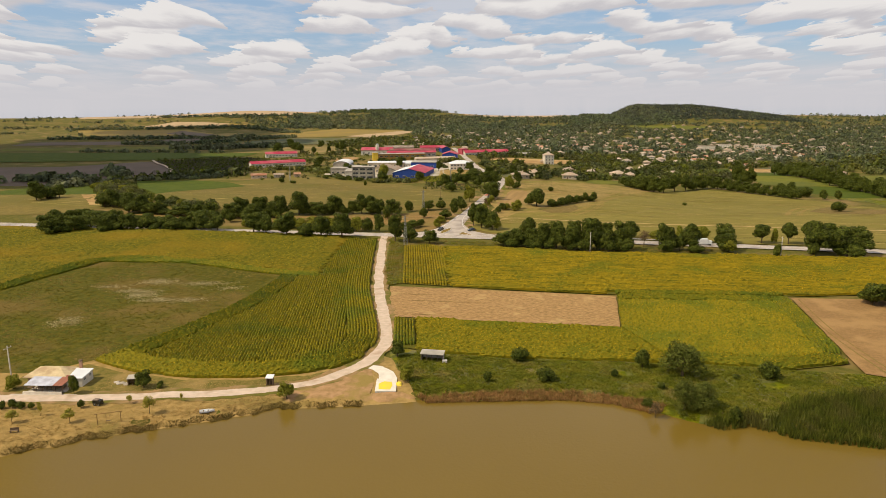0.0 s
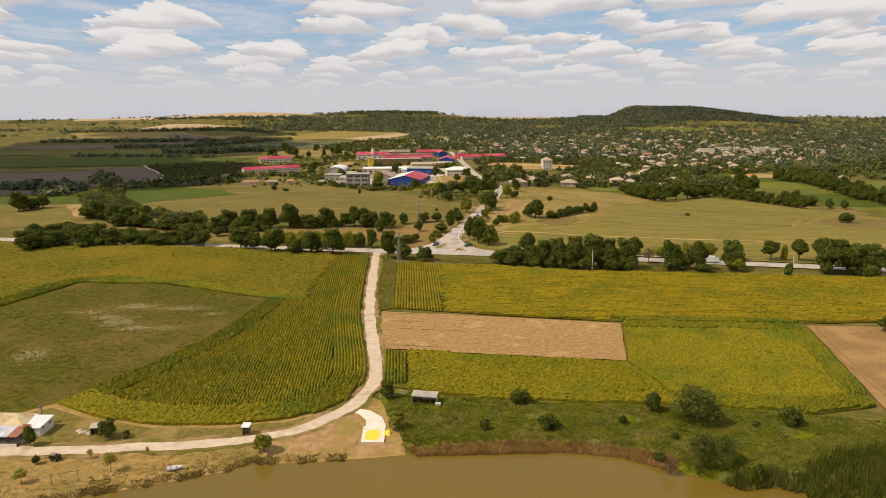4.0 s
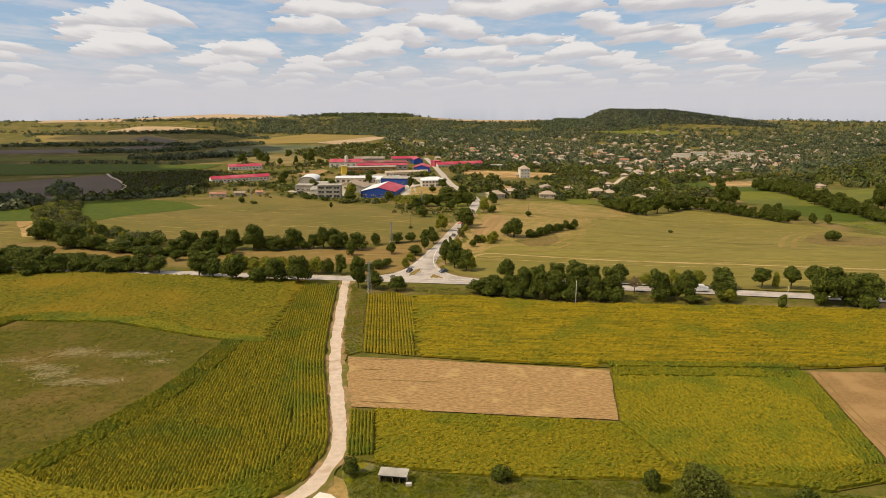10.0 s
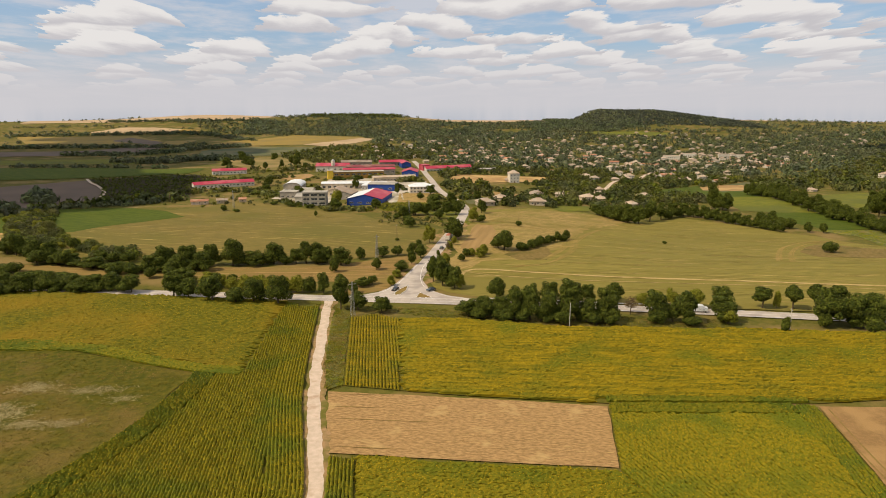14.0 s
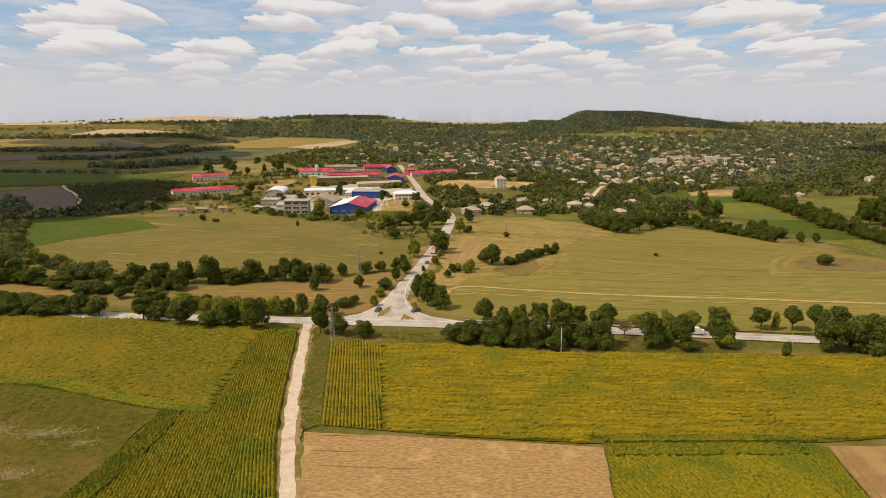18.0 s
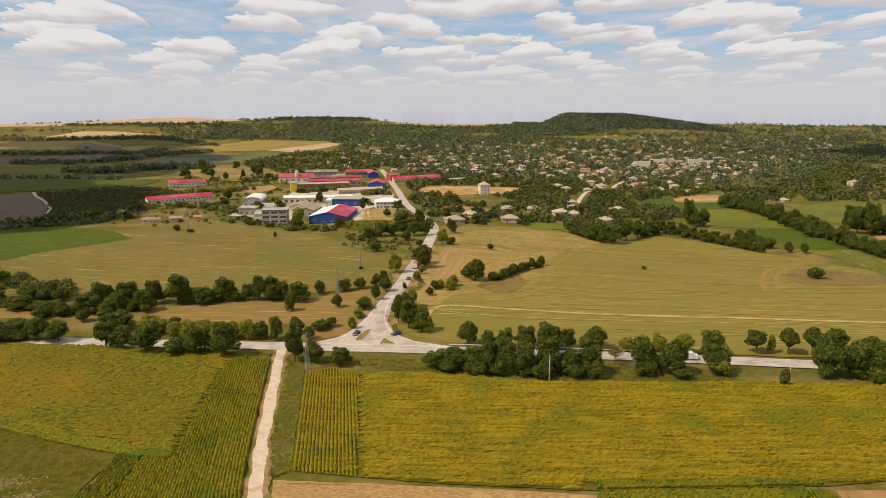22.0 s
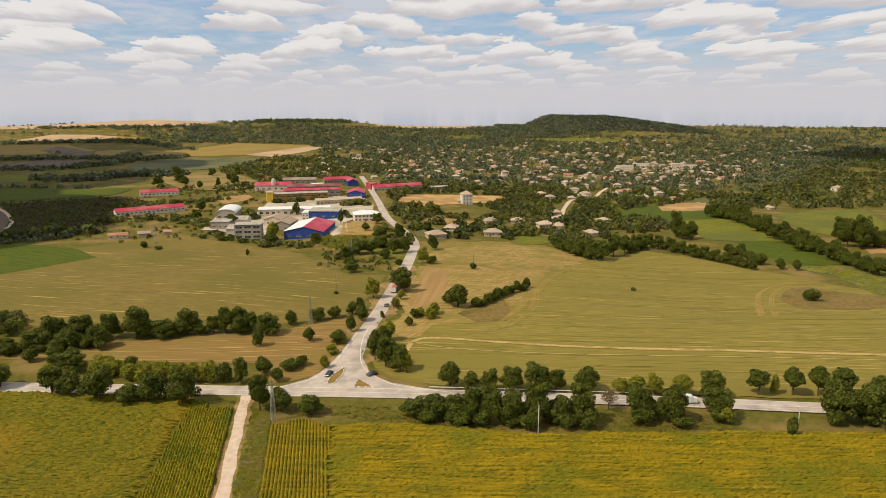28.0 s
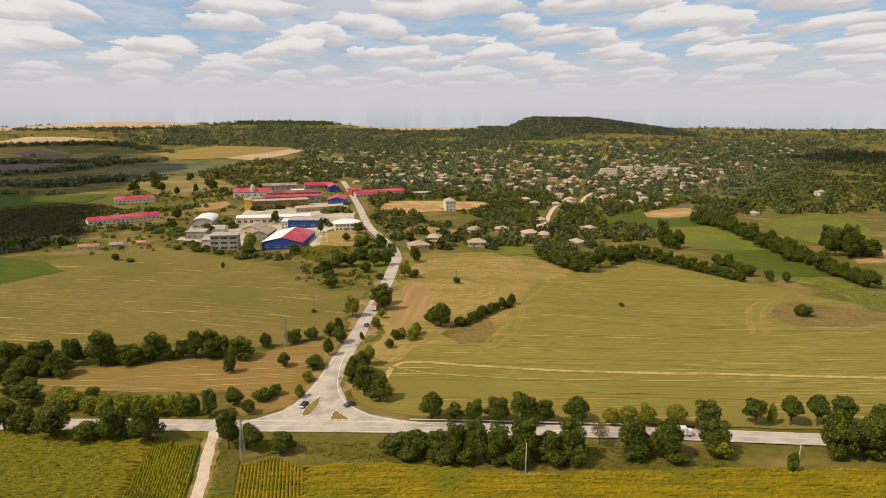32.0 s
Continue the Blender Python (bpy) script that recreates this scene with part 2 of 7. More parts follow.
M_far_g = matter("far_pasture", (0.085, 0.09, 0.032), (0.125, 0.115, 0.045), 0.03, (0.055, 0.07, 0.02), 0.012, spec=0.4)
M_sunleaf = matter("sunflower_leaves", (0.075, 0.085, 0.007), (0.175, 0.145, 0.010), 1.1, (0.205, 0.142, 0.012), 0.022, rough=0.75, cmin=0.48, cmax=0.66, stretch=(0.4, 1.0, -9.0))
M_sunleaf2 = matter("sunflower_leaves_in_bloom", (0.105, 0.10, 0.007), (0.27, 0.195, 0.009), 0.9, (0.115, 0.125, 0.010), 0.05, rough=0.75, cmin=0.52, cmax=0.70, stretch=(0.08, 1.0, -9.0))
M_sunleaf3 = matter("sunflower_row_leaves", (0.115, 0.118, 0.007), (0.225, 0.18, 0.010), 1.1, (0.108, 0.124, 0.009), 0.06, rough=0.75, cmin=0.5, cmax=0.66)
M_sungreen = matter("sunflower_headland_leaves", (0.09, 0.105, 0.007), (0.19, 0.162, 0.010), 1.2, (0.085, 0.108, 0.010), 0.09, rough=0.75, cmin=0.45, cmax=0.62)
M_sunblade = matter("sunflower_top_leaves", (0.11, 0.12, 0.008), (0.21, 0.172, 0.011), 0.9, (0.10, 0.12, 0.011), 0.06, rough=0.7, island=0.4, thin=0.2)
M_sunhead = matter("sunflower_petals", (0.40, 0.265, 0.010), (0.31, 0.22, 0.010), 0.6, rough=0.8, island=0.25)
M_leaf = matter("tree_leaves", (0.045, 0.06, 0.012), (0.12, 0.13, 0.024), 0.8, rough=0.65, island=0.4, thin=0.18, tone=LEAF)
M_leaf2 = matter("bright_leaves", (0.165, 0.172, 0.022), (0.265, 0.24, 0.042), 0.8, rough=0.65, island=0.35, thin=0.3, tone=LEAF)
M_leaf3 = matter("grey_willow_leaves", (0.085, 0.10, 0.022), (0.155, 0.16, 0.042), 0.8, rough=0.65, island=0.4, thin=0.3, tone=LEAF)
M_leaf5 = matter("pale_young_leaves", (0.29, 0.26, 0.05), (0.40, 0.34, 0.09), 0.8, rough=0.65, island=0.35, thin=0.35, tone=LEAF)
M_leaf4 = matter("brown_twigs", (0.16, 0.115, 0.075), (0.11, 0.08, 0.05), 0.8, island=0.3)
M_reed = matter("reed_leaves", (0.065, 0.085, 0.014), (0.125, 0.14, 0.024), 0.5, (0.13, 0.125, 0.04), 0.15, island=0.35, thin=0.3)
M_bark = matter("bark", (0.11, 0.085, 0.06), (0.07, 0.055, 0.04), 3.0, bump=0.03)
# Bluer tone than near leaves: distance haze is put into this colour.
M_far_leaf = matter("far_foliage", (0.062, 0.08, 0.030), (0.145, 0.158, 0.056), 0.03, (0.13, 0.13, 0.05), 0.006, rough=0.75, spec=0.45, island=0.4, thin=0.3, tone=(0.95, 1.0, 0.98), clump=(9.0, 0.42))

M_garden_leaf = matter("garden_foliage", (0.05, 0.066, 0.014), (0.145, 0.15, 0.034), 0.05, (0.125, 0.12, 0.03), 0.012, rough=0.75, spec=0.2, island=0.4, thin=0.3, tone=LEAF, clump=(6.0, 0.4))
M_hillwood = matter("hill_forest_leaves", (0.042, 0.053, 0.03), (0.075, 0.086, 0.044), 0.03, rough=0.8, spec=0.5, island=0.35, thin=0.2, tone=(1, 1, 1), clump=(9.0, 0.3))


def water_matter():
    mt = bpy.data.materials.new("muddy_water")
    mt.use_nodes = True
    nt = mt.node_tree
    N, L = nt.nodes.new, nt.links.new
    bs = nt.nodes["Principled BSDF"]
    geo, n, r = N("ShaderNodeNewGeometry"), N("ShaderNodeTexNoise"), N("ShaderNodeMix")
    n.inputs["Scale"].default_value, n.inputs["Detail"].default_value = 0.02, 3.0
    L(geo.outputs["Position"], n.inputs["Vector"])
    r.data_type = "RGBA"
    r.inputs["A"].default_value, r.inputs["B"].default_value = (0.178, 0.113, 0.017, 1), (0.148, 0.095, 0.015, 1)
    L(n.outputs["Fac"], r.inputs["Factor"]), L(r.outputs["Result"], bs.inputs["Base Color"])
    bs.inputs["Roughness"].default_value, bs.inputs["IOR"].default_value = 0.18, 1.26
    w, b = N("ShaderNodeTexNoise"), N("ShaderNodeBump")
    w.inputs["Scale"].default_value, w.inputs["Detail"].default_value = 1.6, 4.0
    L(geo.outputs["Position"], w.inputs["Vector"])
    b.inputs["Strength"].default_value, b.inputs["Distance"].default_value = 0.6, 0.05
    L(w.outputs["Fac"], b.inputs["Height"]), L(b.outputs[0], bs.inputs["Normal"])
    return mt


M_water = water_matter()


# ---- the lie of the land ----
def sst(a, b, v):
    v = min(1.0, max(0.0, (v - a) / (b - a)))
    return v * v * (3 - 2 * v)


def bell(v, c, w):
    return math.exp(-((v - c) / w) ** 2)


def ridge(x):
    r = 6 - 9 * sst(1300, 1900, x) - 6 * sst(-900, -1500, x) + 16 * bell(x, -640, 230) + 12 * bell(x, -120, 330) + 1.5 * bell(x, 560, 160)
    return r + 36 * sst(690, 800, x) * (1 - sst(960, 1330, x))


SHORE_X = [-400, -81, -63, -42, -32, -20, 0, 31, 41, 49, 55, 60, 66, 73, 89, 400]
SHORE_Y = [0, 121.7, 129.1, 135.8, 140.3, 140.6, 142.8, 142.8, 140.5, 135.6, 131, 128.5, 130, 124.1, 119.4, 40]


def shore(x):
    return float(np.interp(x, SHORE_X, SHORE_Y)) + 0.5 * math.sin(x * 0.9) + 0.35 * math.sin(x * 2.3 + 1)


def land_z(x, y):
    z = -4.0 * sst(420, 640, y) - 5.0 * sst(620, 900, y) - 11.0 * sst(900, 1500, y)
    z -= 8.0 * sst(60, 240, x) * sst(345, 470, y)
    z -= 4.0 * (1 - sst(-50, 30, x)) * sst(470, 620, y) * (1 - sst(700, 900, y))
    z -= 16.0 * sst(200, 620, x) * sst(480, 900, y) * (1 - sst(1600, 2200, y))
    z += (20 + ridge(x)) * sst(1950, 2620, y)
    z -= 0.055 * max(0.0, y - 2640) + max(0.0, ridge(x) - 8) * sst(2640, 2760, y)
    return z


def ground_z(x, y):
    z = land_z(x, y)
    if y < 160:
        d = y - shore(x)
        z -= 1.1 * (1 - sst(0.0, 4.5, d)) + 2.5 * (1 - sst(-9.0, 0.0, d))
    return z


def mesh_of(name, verts, faces, mats, parent=None, label="", smooth=False):
    me = bpy.data.meshes.new(name)
    me.from_pydata(verts, [], faces)
    for m in mats if isinstance(mats, (list, tuple)) else [mats]:
        me.materials.append(m)
    if smooth:
        me.polygons.foreach_set("use_smooth", [True] * len(me.polygons))
    ob = new(name, me)
    if parent:
        ob.parent = parent
    if label:
        ob["label"] = label
    return ob


def part(name, bm, material, parent, label="", smooth=False):
    me = bpy.data.meshes.new(name)
    bm.to_mesh(me)
    bm.free()
    me.materials.append(material)
    if smooth:
        me.polygons.foreach_set("use_smooth", [True] * len(me.polygons))
    ob = new(name, me)
    ob.parent = parent
    if label:
        ob["label"] = label
    return ob


def thing(name, m, label, category, group="", kind=""):
    ob = new(name)
    ob.matrix_world = m
    return tagged(ob, label, category, group, kind)


def lines(*spans):
    out = []
    for a, b, s in spans:
        n = max(1, round((b - a) / s))
        out += [a + (b - a) * i / n for i in range(n)]
    return out + [spans[-1][1]]


def build_ground():
    xs = lines((-4200, -1200, 120), (-1200, -300, 30), (-300, -110, 8), (-110, 110, 1.6), (110, 400, 8), (400, 1500, 25), (1500, 4200, 120))
    ys = lines((-700, 60, 60), (60, 112, 4), (112, 152, 1.2), (152, 300, 6), (300, 720, 7), (720, 1900, 20), (1900, 2700, 14), (2700, 4900, 110))
    verts = [(x, y, ground_z(x, y) - (0.22 if 60 < y < 320 else 0.0)) for y in ys for x in xs]
    n = len(xs)
    faces = [(j * n + i, j * n + i + 1, j * n + n + i + 1, j * n + n + i) for j in range(len(ys) - 1) for i in range(n - 1)]
    ob = mesh_of("ground", verts, faces, M_ground, smooth=True)
    tagged(ob, "rolling rough grassland between fields, reaching to the hills", "ground", kind="structure")
    lake = mesh_of("water", [(-700, -650, -1), (700, -650, -1), (700, 150, -1), (-700, 150, -1)], [(0, 1, 2, 3)], M_water)
    tagged(lake, "still muddy ochre-brown lake water", "water", kind="structure")


def spline(pts, step=3.0, closed=False):
    """A smooth curve through the points."""
    P = [Vector((p[0], p[1], 0)) for p in pts]
    n, out = len(P), []
    for i in range(n if closed else n - 1):
        p0, p1, p2, p3 = (P[(i + k) % n] if closed else P[min(max(i + k, 0), n - 1)] for k in (-1, 0, 1, 2))
        k = max(1, int((p2 - p1).length / step))
        for j in range(k):
            t = j / k
            out.append(0.5 * ((2 * p1) + (p2 - p0) * t + (2 * p0 - 5 * p1 + 4 * p2 - p3) * t * t + (3 * p1 - p0 - 3 * p2 + p3) * t ** 3))
    if not closed:
        out.append(P[-1])
    return [(p.x, p.y) for p in out]


def sheet(name, poly, mat, lift, step, label, category="field", kind="structure", wobble=0.0, wstep=4.0):
    """A flat piece of land that follows the ground."""
    if wobble:
        fine = []
        for i, p in enumerate(poly):
            q = poly[(i + 1) % len(poly)]
            k = max(1, int(math.hypot(q[0] - p[0], q[1] - p[1]) / wstep))
            for j in range(k):
                x, y = p[0] + (q[0] - p[0]) * j / k, p[1] + (q[1] - p[1]) * j / k
                fine.append((x + wobble * noise.noise((x * 0.13, y * 0.13, 3.0)) * 2, y + wobble * noise.noise((x * 0.13, y * 0.13, 9.0)) * 2))
        poly = fine
    bm = bmesh.new()
    bm.faces.new([bm.verts.new((x, y, 0)) for x, y in poly])
    bm.normal_update()
    bmesh.ops.triangulate(bm, faces=bm.faces[:], ngon_method="EAR_CLIP")
    for ax in (0, 1):
        lo, hi = min(p[ax] for p in poly), max(p[ax] for p in poly)
        no = Vector((1, 0, 0)) if ax == 0 else Vector((0, 1, 0))
        v = math.floor(lo / step) * step + step
        while v < hi:
            bmesh.ops.bisect_plane(bm, geom=bm.verts[:] + bm.edges[:] + bm.faces[:], plane_co=no * v, plane_no=no)
            v += step
    bmesh.ops.remove_doubles(bm, verts=bm.verts[:], dist=0.02)
    for v in bm.verts:
        v.co.z = ground_z(v.co.x, v.co.y) + lift
    bm.normal_update()
    for f in bm.faces:
        if f.normal.z < 0:
            f.normal_flip()
    me = bpy.data.meshes.new(name)
    bm.to_mesh(me)
    bm.free()
    me.materials.append(mat)
    return tagged(new(name, me), label, category, kind=kind)


def ribbon(name, pts, width, mat, lift, label="", category="road", kind="structure", step=3.0, ragged=0.0, parent=None, smoothed=True, dash=None, across=4):
    line = spline(pts, step) if smoothed else pts
    verts, faces, run = [], [], 0.0
    rows = across + 1
    for i, (x, y) in enumerate(line):
        a, b = line[max(0, i - 1)], line[min(len(line) - 1, i + 1)]
        d = Vector((b[0] - a[0], b[1] - a[1])).normalized()
        w = width[0] + (width[1] - width[0]) * i / (len(line) - 1) if isinstance(width, tuple) else width
        for k in range(rows):
            s = (k / across - 0.5) * w
            if ragged and k in (0, rows - 1):
                s += ragged * (noise.noise((x * 0.13, y * 0.13, k * 7.0)) + 0.5 * noise.noise((x * 0.61, y * 0.61, k * 3.0)))
            px, py = x + d.y * s, y - d.x * s
            verts.append((px, py, ground_z(px, py) + lift))
        if i:
            run += math.hypot(x - line[i - 1][0], y - line[i - 1][1])
            if not dash or (run % (dash[0] + dash[1])) < dash[0]:
                o = (i - 1) * rows
                for k in range(across):
                    faces.append((o + k, o + rows + k, o + rows + k + 1, o + k + 1))
    ob = mesh_of(name, verts, faces, mat, parent, smooth=True)
    return tagged(ob, label, category, kind=kind) if not parent else ob


build_ground()

# ---- fields ----
sheet("meadow", [(-132, 279), (-97, 275.5), (-73, 263), (-54, 254), (-56, 240), (-61, 216), (-73, 188), (-85, 168), (-95, 160), (-170, 158), (-260, 190), (-148, 236)], M_meadow, 0.05, 8, "unmown olive-green meadow with dry patches", "meadow", wobble=0.8)
sheet("stubble_field", [(-12.6, 236.6), (29, 228.4), (64.0, 220.6), (56.6, 189.0), (24.7, 194.8), (-10.4, 201.6)], M_straw, 0.08, 6, "harvested pale brown stubble field with straw streaks", wobble=0.25)
sheet("grain_field", [(120.4, 215.0), (260, 200), (230, 120), (109.3, 149), (105.0, 151.4), (107.0, 160.2), (113.6, 186.2)], M_grain, 0.35, 8, "ripe tan grain field with tractor lines", wobble=0.2)
sheet("lush_bank", [(-9.4, 176), (5.4, 169.0), (21, 165.4), (49, 162), (70, 159.4), (89, 155), (105.6, 151.5), (130, 140), (150, 96), (92, 117), (73, 123.0), (66, 129), (60, 127.6), (55, 130), (49, 134.6), (41, 139.6), (31, 142), (0, 142), (-2.5, 145), (-4, 152), (-7, 160), (-9, 168)], M_bank, 0.05, 5, "lush green lakeside grass", "grass", wobble=0.5)
sheet("dry_bank", [(-15, 178), (-13.4, 171), (-8, 166), (-5, 157), (-3, 146), (-2, 142), (-20, 140), (-32, 139.6), (-42, 135), (-63, 128.2), (-81, 120.8), (-140, 97), (-140, 164), (-95, 166), (-84.6, 171), (-71, 163), (-57, 159), (-42, 158.5), (-29, 160.5), (-21.4, 163.5), (-16.3, 168)], M_dry, 0.035, 4, "sun-dried yellow grass on the lake bank", "grass", wobble=0.4)
sheet("weedy_lawn", [(-22, 160), (-29, 156.5), (-42, 154), (-57, 154.5), (-71, 158.5), (-84.6, 165.5), (-97, 158), (-97, 149.5), (-80, 148.5), (-76, 147.6), (-57, 148.6), (-34, 151.6), (-24, 156)], M_lawn, 0.075, 4, "weedy brown-green grass between the track and the sunflowers", "grass", wobble=0.5)
sheet("bare_earth", [(-24, 155), (-14, 161), (-12.6, 155), (-12.5, 146), (-6, 145.5), (-2, 143), (-20, 141), (-30, 142), (-34, 147)], M_redsoil, 0.09, 3, "bare reddish earth by the landing", "earth", wobble=1.0)
sheet("mown_hill", [(29, 398), (26.0, 381), (24.2, 372), (23.4, 358), (25.4, 346), (31.5, 334.6), (41, 328.6), (54, 323.5), (100, 313), (136, 304.5), (170, 296), (250, 276), (420, 233), (420, 380), (360, 410), (316, 428), (304, 444), (296, 458), (291, 480), (276, 498), (266, 528), (246, 556), (236, 572), (221, 560), (203, 545), (190, 541), (178, 549), (171, 577), (150, 596), (122, 596), (92, 584), (76, 572), (72, 560), (75, 530), (74, 500), (71, 465), (60, 430), (45, 405)], M_hill, 0.10, 9, "mown golden-green hill field with mowing stripes", wobble=0.6)
sheet("mown_slope", [(17.5, 410), (-13, 403), (-24, 408), (-60, 416), (-110, 412), (-210, 425), (-330, 460), (-330, 640), (-211, 600), (-191, 616), (-147, 640), (-127, 680), (-112, 672), (-95.6, 651.6), (-58.8, 620.4), (-35.9, 598), (-14, 569), (1.4, 528), (8.3, 500), (20, 490), (39, 487), (35, 468), (27, 440)], M_hillL, 0.10, 9, "mown straw-coloured slope field", wobble=0.6)
sheet("ploughed_strip", [(-180, 404), (-107, 390), (-45, 389), (-23, 388), (-13, 394), (5, 403), (19, 408), (19, 396), (15.6, 377), (11.6, 361), (7.6, 349.6), (3, 341.6), (-3, 337.6), (-12, 336.6), (-17, 346), (-18, 357), (-30, 359), (-85, 369), (-180, 388)], M_brown, 0.10, 6, "bare brown strip field below the hedge", wobble=0.5)
sheet("verge", [(-15.2, 320), (-9.6, 307), (-9.0, 270), (-8.6, 241), (-12.6, 238), (-14.4, 252), (-15.6, 272), (-16.4, 300)], M_bank, 0.12, 6, "green grassy verge beside the track", "grass", wobble=0.4)
sheet("blond_corner", [(41, 410), (48, 462), (66, 523), (78, 562), (93, 570), (135, 588), (172, 570), (190, 548), (140, 497), (118, 459), (97, 415), (82, 396), (56, 392), (39, 372), (33, 390)], M_blond, 0.13, 9, "blond dry corner of the hill field with wheel marks", wobble=3.0)
sheet("bare_strip", [(46, 414), (58, 424), (68, 445), (74, 475), (75, 500), (66, 506), (60, 490), (54, 456), (46, 430)], M_red_strip, 0.16, 6, "bare reddish strip beside the village road", wobble=0.6)
sheet("green_plot", [(-330, 640), (-210, 641), (-173, 620.5), (-149.3, 585), (-168, 556), (-187, 527), (-194, 500.5), (-202, 499), (-330, 505)], M_green_d, 0.18, 9, "dark green crop on the slope", wobble=0.5)

# ---- roads ----
MAIN = [(-420, 412), (-250, 375.5), (-105, 346.9), (-27, 332.4), (37.5, 320.1), (99, 306.6), (133.5, 298.5), (166, 290.2), (250, 269.5), (420, 226)]
LANE = [(14.6, 328), (15.8, 346), (18.2, 362), (24.6, 391), (29.8, 410), (36.8, 438), (50.3, 495), (61, 549), (66, 578), (66.5, 612), (62, 650), (56.5, 697), (55, 760), (55, 831), (51.7, 952), (46.7, 1110)]
TRACK = [(-19.9, 335.5), (-19.3, 318.7), (-18.5, 288.5), (-17.6, 258.7), (-16.2, 234.3), (-13.7, 210.7), (-11.5, 191.2), (-10.9, 179.3), (-12.7, 169.5), (-16.2, 162.2), (-21, 156.3), (-25.8, 152.3), (-33, 149.3), (-42.6, 147), (-57.5, 146), (-70, 145.4), (-82, 145.2), (-95, 145.7), (-140, 147)]
road = ribbon("road", MAIN, 8.0, M_asphalt, 0.16, "pale sun-bleached two-lane asphalt road")
ribbon("road", LANE, 7.0, M_asphalt, 0.19, "pale asphalt village road climbing to the houses")
ribbon("verge", LANE[1:8], 15.0, M_shoulder, 0.145, "bare brown verges of the village road", "earth", ragged=5.0)
ribbon("verge", TRACK, 6.4, M_shoulder, 0.11, "reddish bare shoulder of the track", "earth", ragged=1.8, step=1.5)
ribbon("track", TRACK, 3.4, M_track, 0.13, "pale dusty gravel field track", ragged=0.6, step=1.5)
def join_flare(name, poly, lift, label):
    return sheet(name, poly, M_asphalt, lift, 4, label, "road")


join_flare("road", [(-15, 331.6), (-7.3, 333.6), (1, 338.5), (4.8, 343.5), (7.7, 349.3), (11.6, 360), (15.2, 372.3), (19, 386.8), (26.4, 395.9), (22.6, 377.2), (20.9, 356.6), (22.8, 342.5), (25.8, 336), (30.1, 330.6), (39.3, 325.1), (54, 318.6), (30, 321.6), (12, 325)], 0.215, "pale asphalt junction mouth widening onto the main road")


def road_paint():
    def off(pts, d):
        line = spline(pts, 4.0)
        out = []
        for i, (x, y) in enumerate(line):
            a, b = line[max(0, i - 1)], line[min(len(line) - 1, i + 1)]
            v = Vector((b[0] - a[0], b[1] - a[1])).normalized()
            out.append((x + v.y * d, y - v.x * d))
        return out
    for d in (-3.45, 3.45):
        ribbon("road_marking", off(MAIN, d), 0.2, M_line, 0.23, "white painted edge line", "road marking", smoothed=False, across=1)
    ribbon("road_marking", off(MAIN, 0.0), 0.18, M_line, 0.23, "white painted centre line", "road marking", smoothed=False, across=1)
    for pts in ([(-9, 332.4), (1.6, 337.4), (8.5, 348.7), (12.5, 360), (16, 372), (20.4, 388)], [(50, 319.2), (38.6, 324.4), (29.3, 330.2), (22, 342.5), (20.1, 356.6), (21.8, 377.2), (25, 392)]):
        ribbon("road_marking", pts, 0.22, M_line, 0.245, "white painted curve at the junction", "road marking", across=1)


road_paint()


def island(poly, label):
    c = Vector((sum(p[0] for p in poly) / len(poly), sum(p[1] for p in poly) / len(poly)))
    ob = thing("traffic_island", pose(c.x, c.y, ground_z(c.x, c.y) + 0.2), label, "traffic island", "islands of the junction")
    bm = bmesh.new()
    bot = [bm.verts.new((x - c.x, y - c.y, 0)) for x, y in poly]
    top = [bm.verts.new(((x - c.x) * 0.97, (y - c.y) * 0.97, 0.16)) for x, y in poly]
    bm.faces.new(top)
    n = len(poly)
    for i in range(n):
        bm.faces.new((bot[i], bot[(i + 1) % n], top[(i + 1) % n], top[i]))
    bmesh.ops.recalc_face_normals(bm, faces=bm.faces)
    part("earth", bm, M_brown, ob)
    # kerb stones along the rim, white and grey in turn
    edge = [(poly[i], poly[(i + 1) % n]) for i in range(n)]
    for a, b in edge:
        d = Vector((b[0] - a[0], b[1] - a[1]))
        k = max(1, int(d.length / 1.1))
        for j in range(k):
            p = Vector(a) + d * ((j + 0.5) / k)
            bm = bmesh.new()
            bmesh.ops.create_cube(bm, size=1)
            bmesh.ops.scale(bm, vec=(d.length / k * 0.8, 0.34, 0.26), verts=bm.verts)
            bmesh.ops.bevel(bm, geom=bm.edges[:], offset=0.03, segments=1, affect="EDGES")
            s = part("kerb_stone", bm, M_line if j % 2 == 0 else M_concrete, ob)
            s.matrix_basis = pose(p.x - c.x, p.y - c.y, 0.12, 0, 0, math.degrees(math.atan2(d.y, d.x)))


island([(7.6, 332.9), (8.1, 336.9), (10.2, 341.6), (14.0, 347.8), (13.1, 340.2), (9.9, 332.6)], "long triangular dirt island edged with white kerb stones")
island([(16.8, 328.4), (18.6, 335.6), (23.6, 327.4)], "small triangular island edged with white kerb stones")
ribbon("track", [(35.5, 350), (38, 359.6), (43, 372), (52.4, 374.5), (76.8, 366), (113, 354.5), (164, 343.4), (227, 329), (400, 294)], 2.2, M_path, 0.24, "pale wheel track across the mown hill", across=1)
ribbon("track", [(38.7, 373), (53, 363.5), (74, 355.6), (105, 347.7), (167, 335.6), (222, 324), (400, 285)], 0.6, M_path, 0.24, "faint wheel track across the mown hill", across=1)
ribbon("road", [(219, 724), (236, 762), (252, 803), (287, 878), (316, 891), (357, 968), (386, 1020), (430, 1110)], 4.5, M_track, 0.5, "pale village lane between the gardens", across=1)
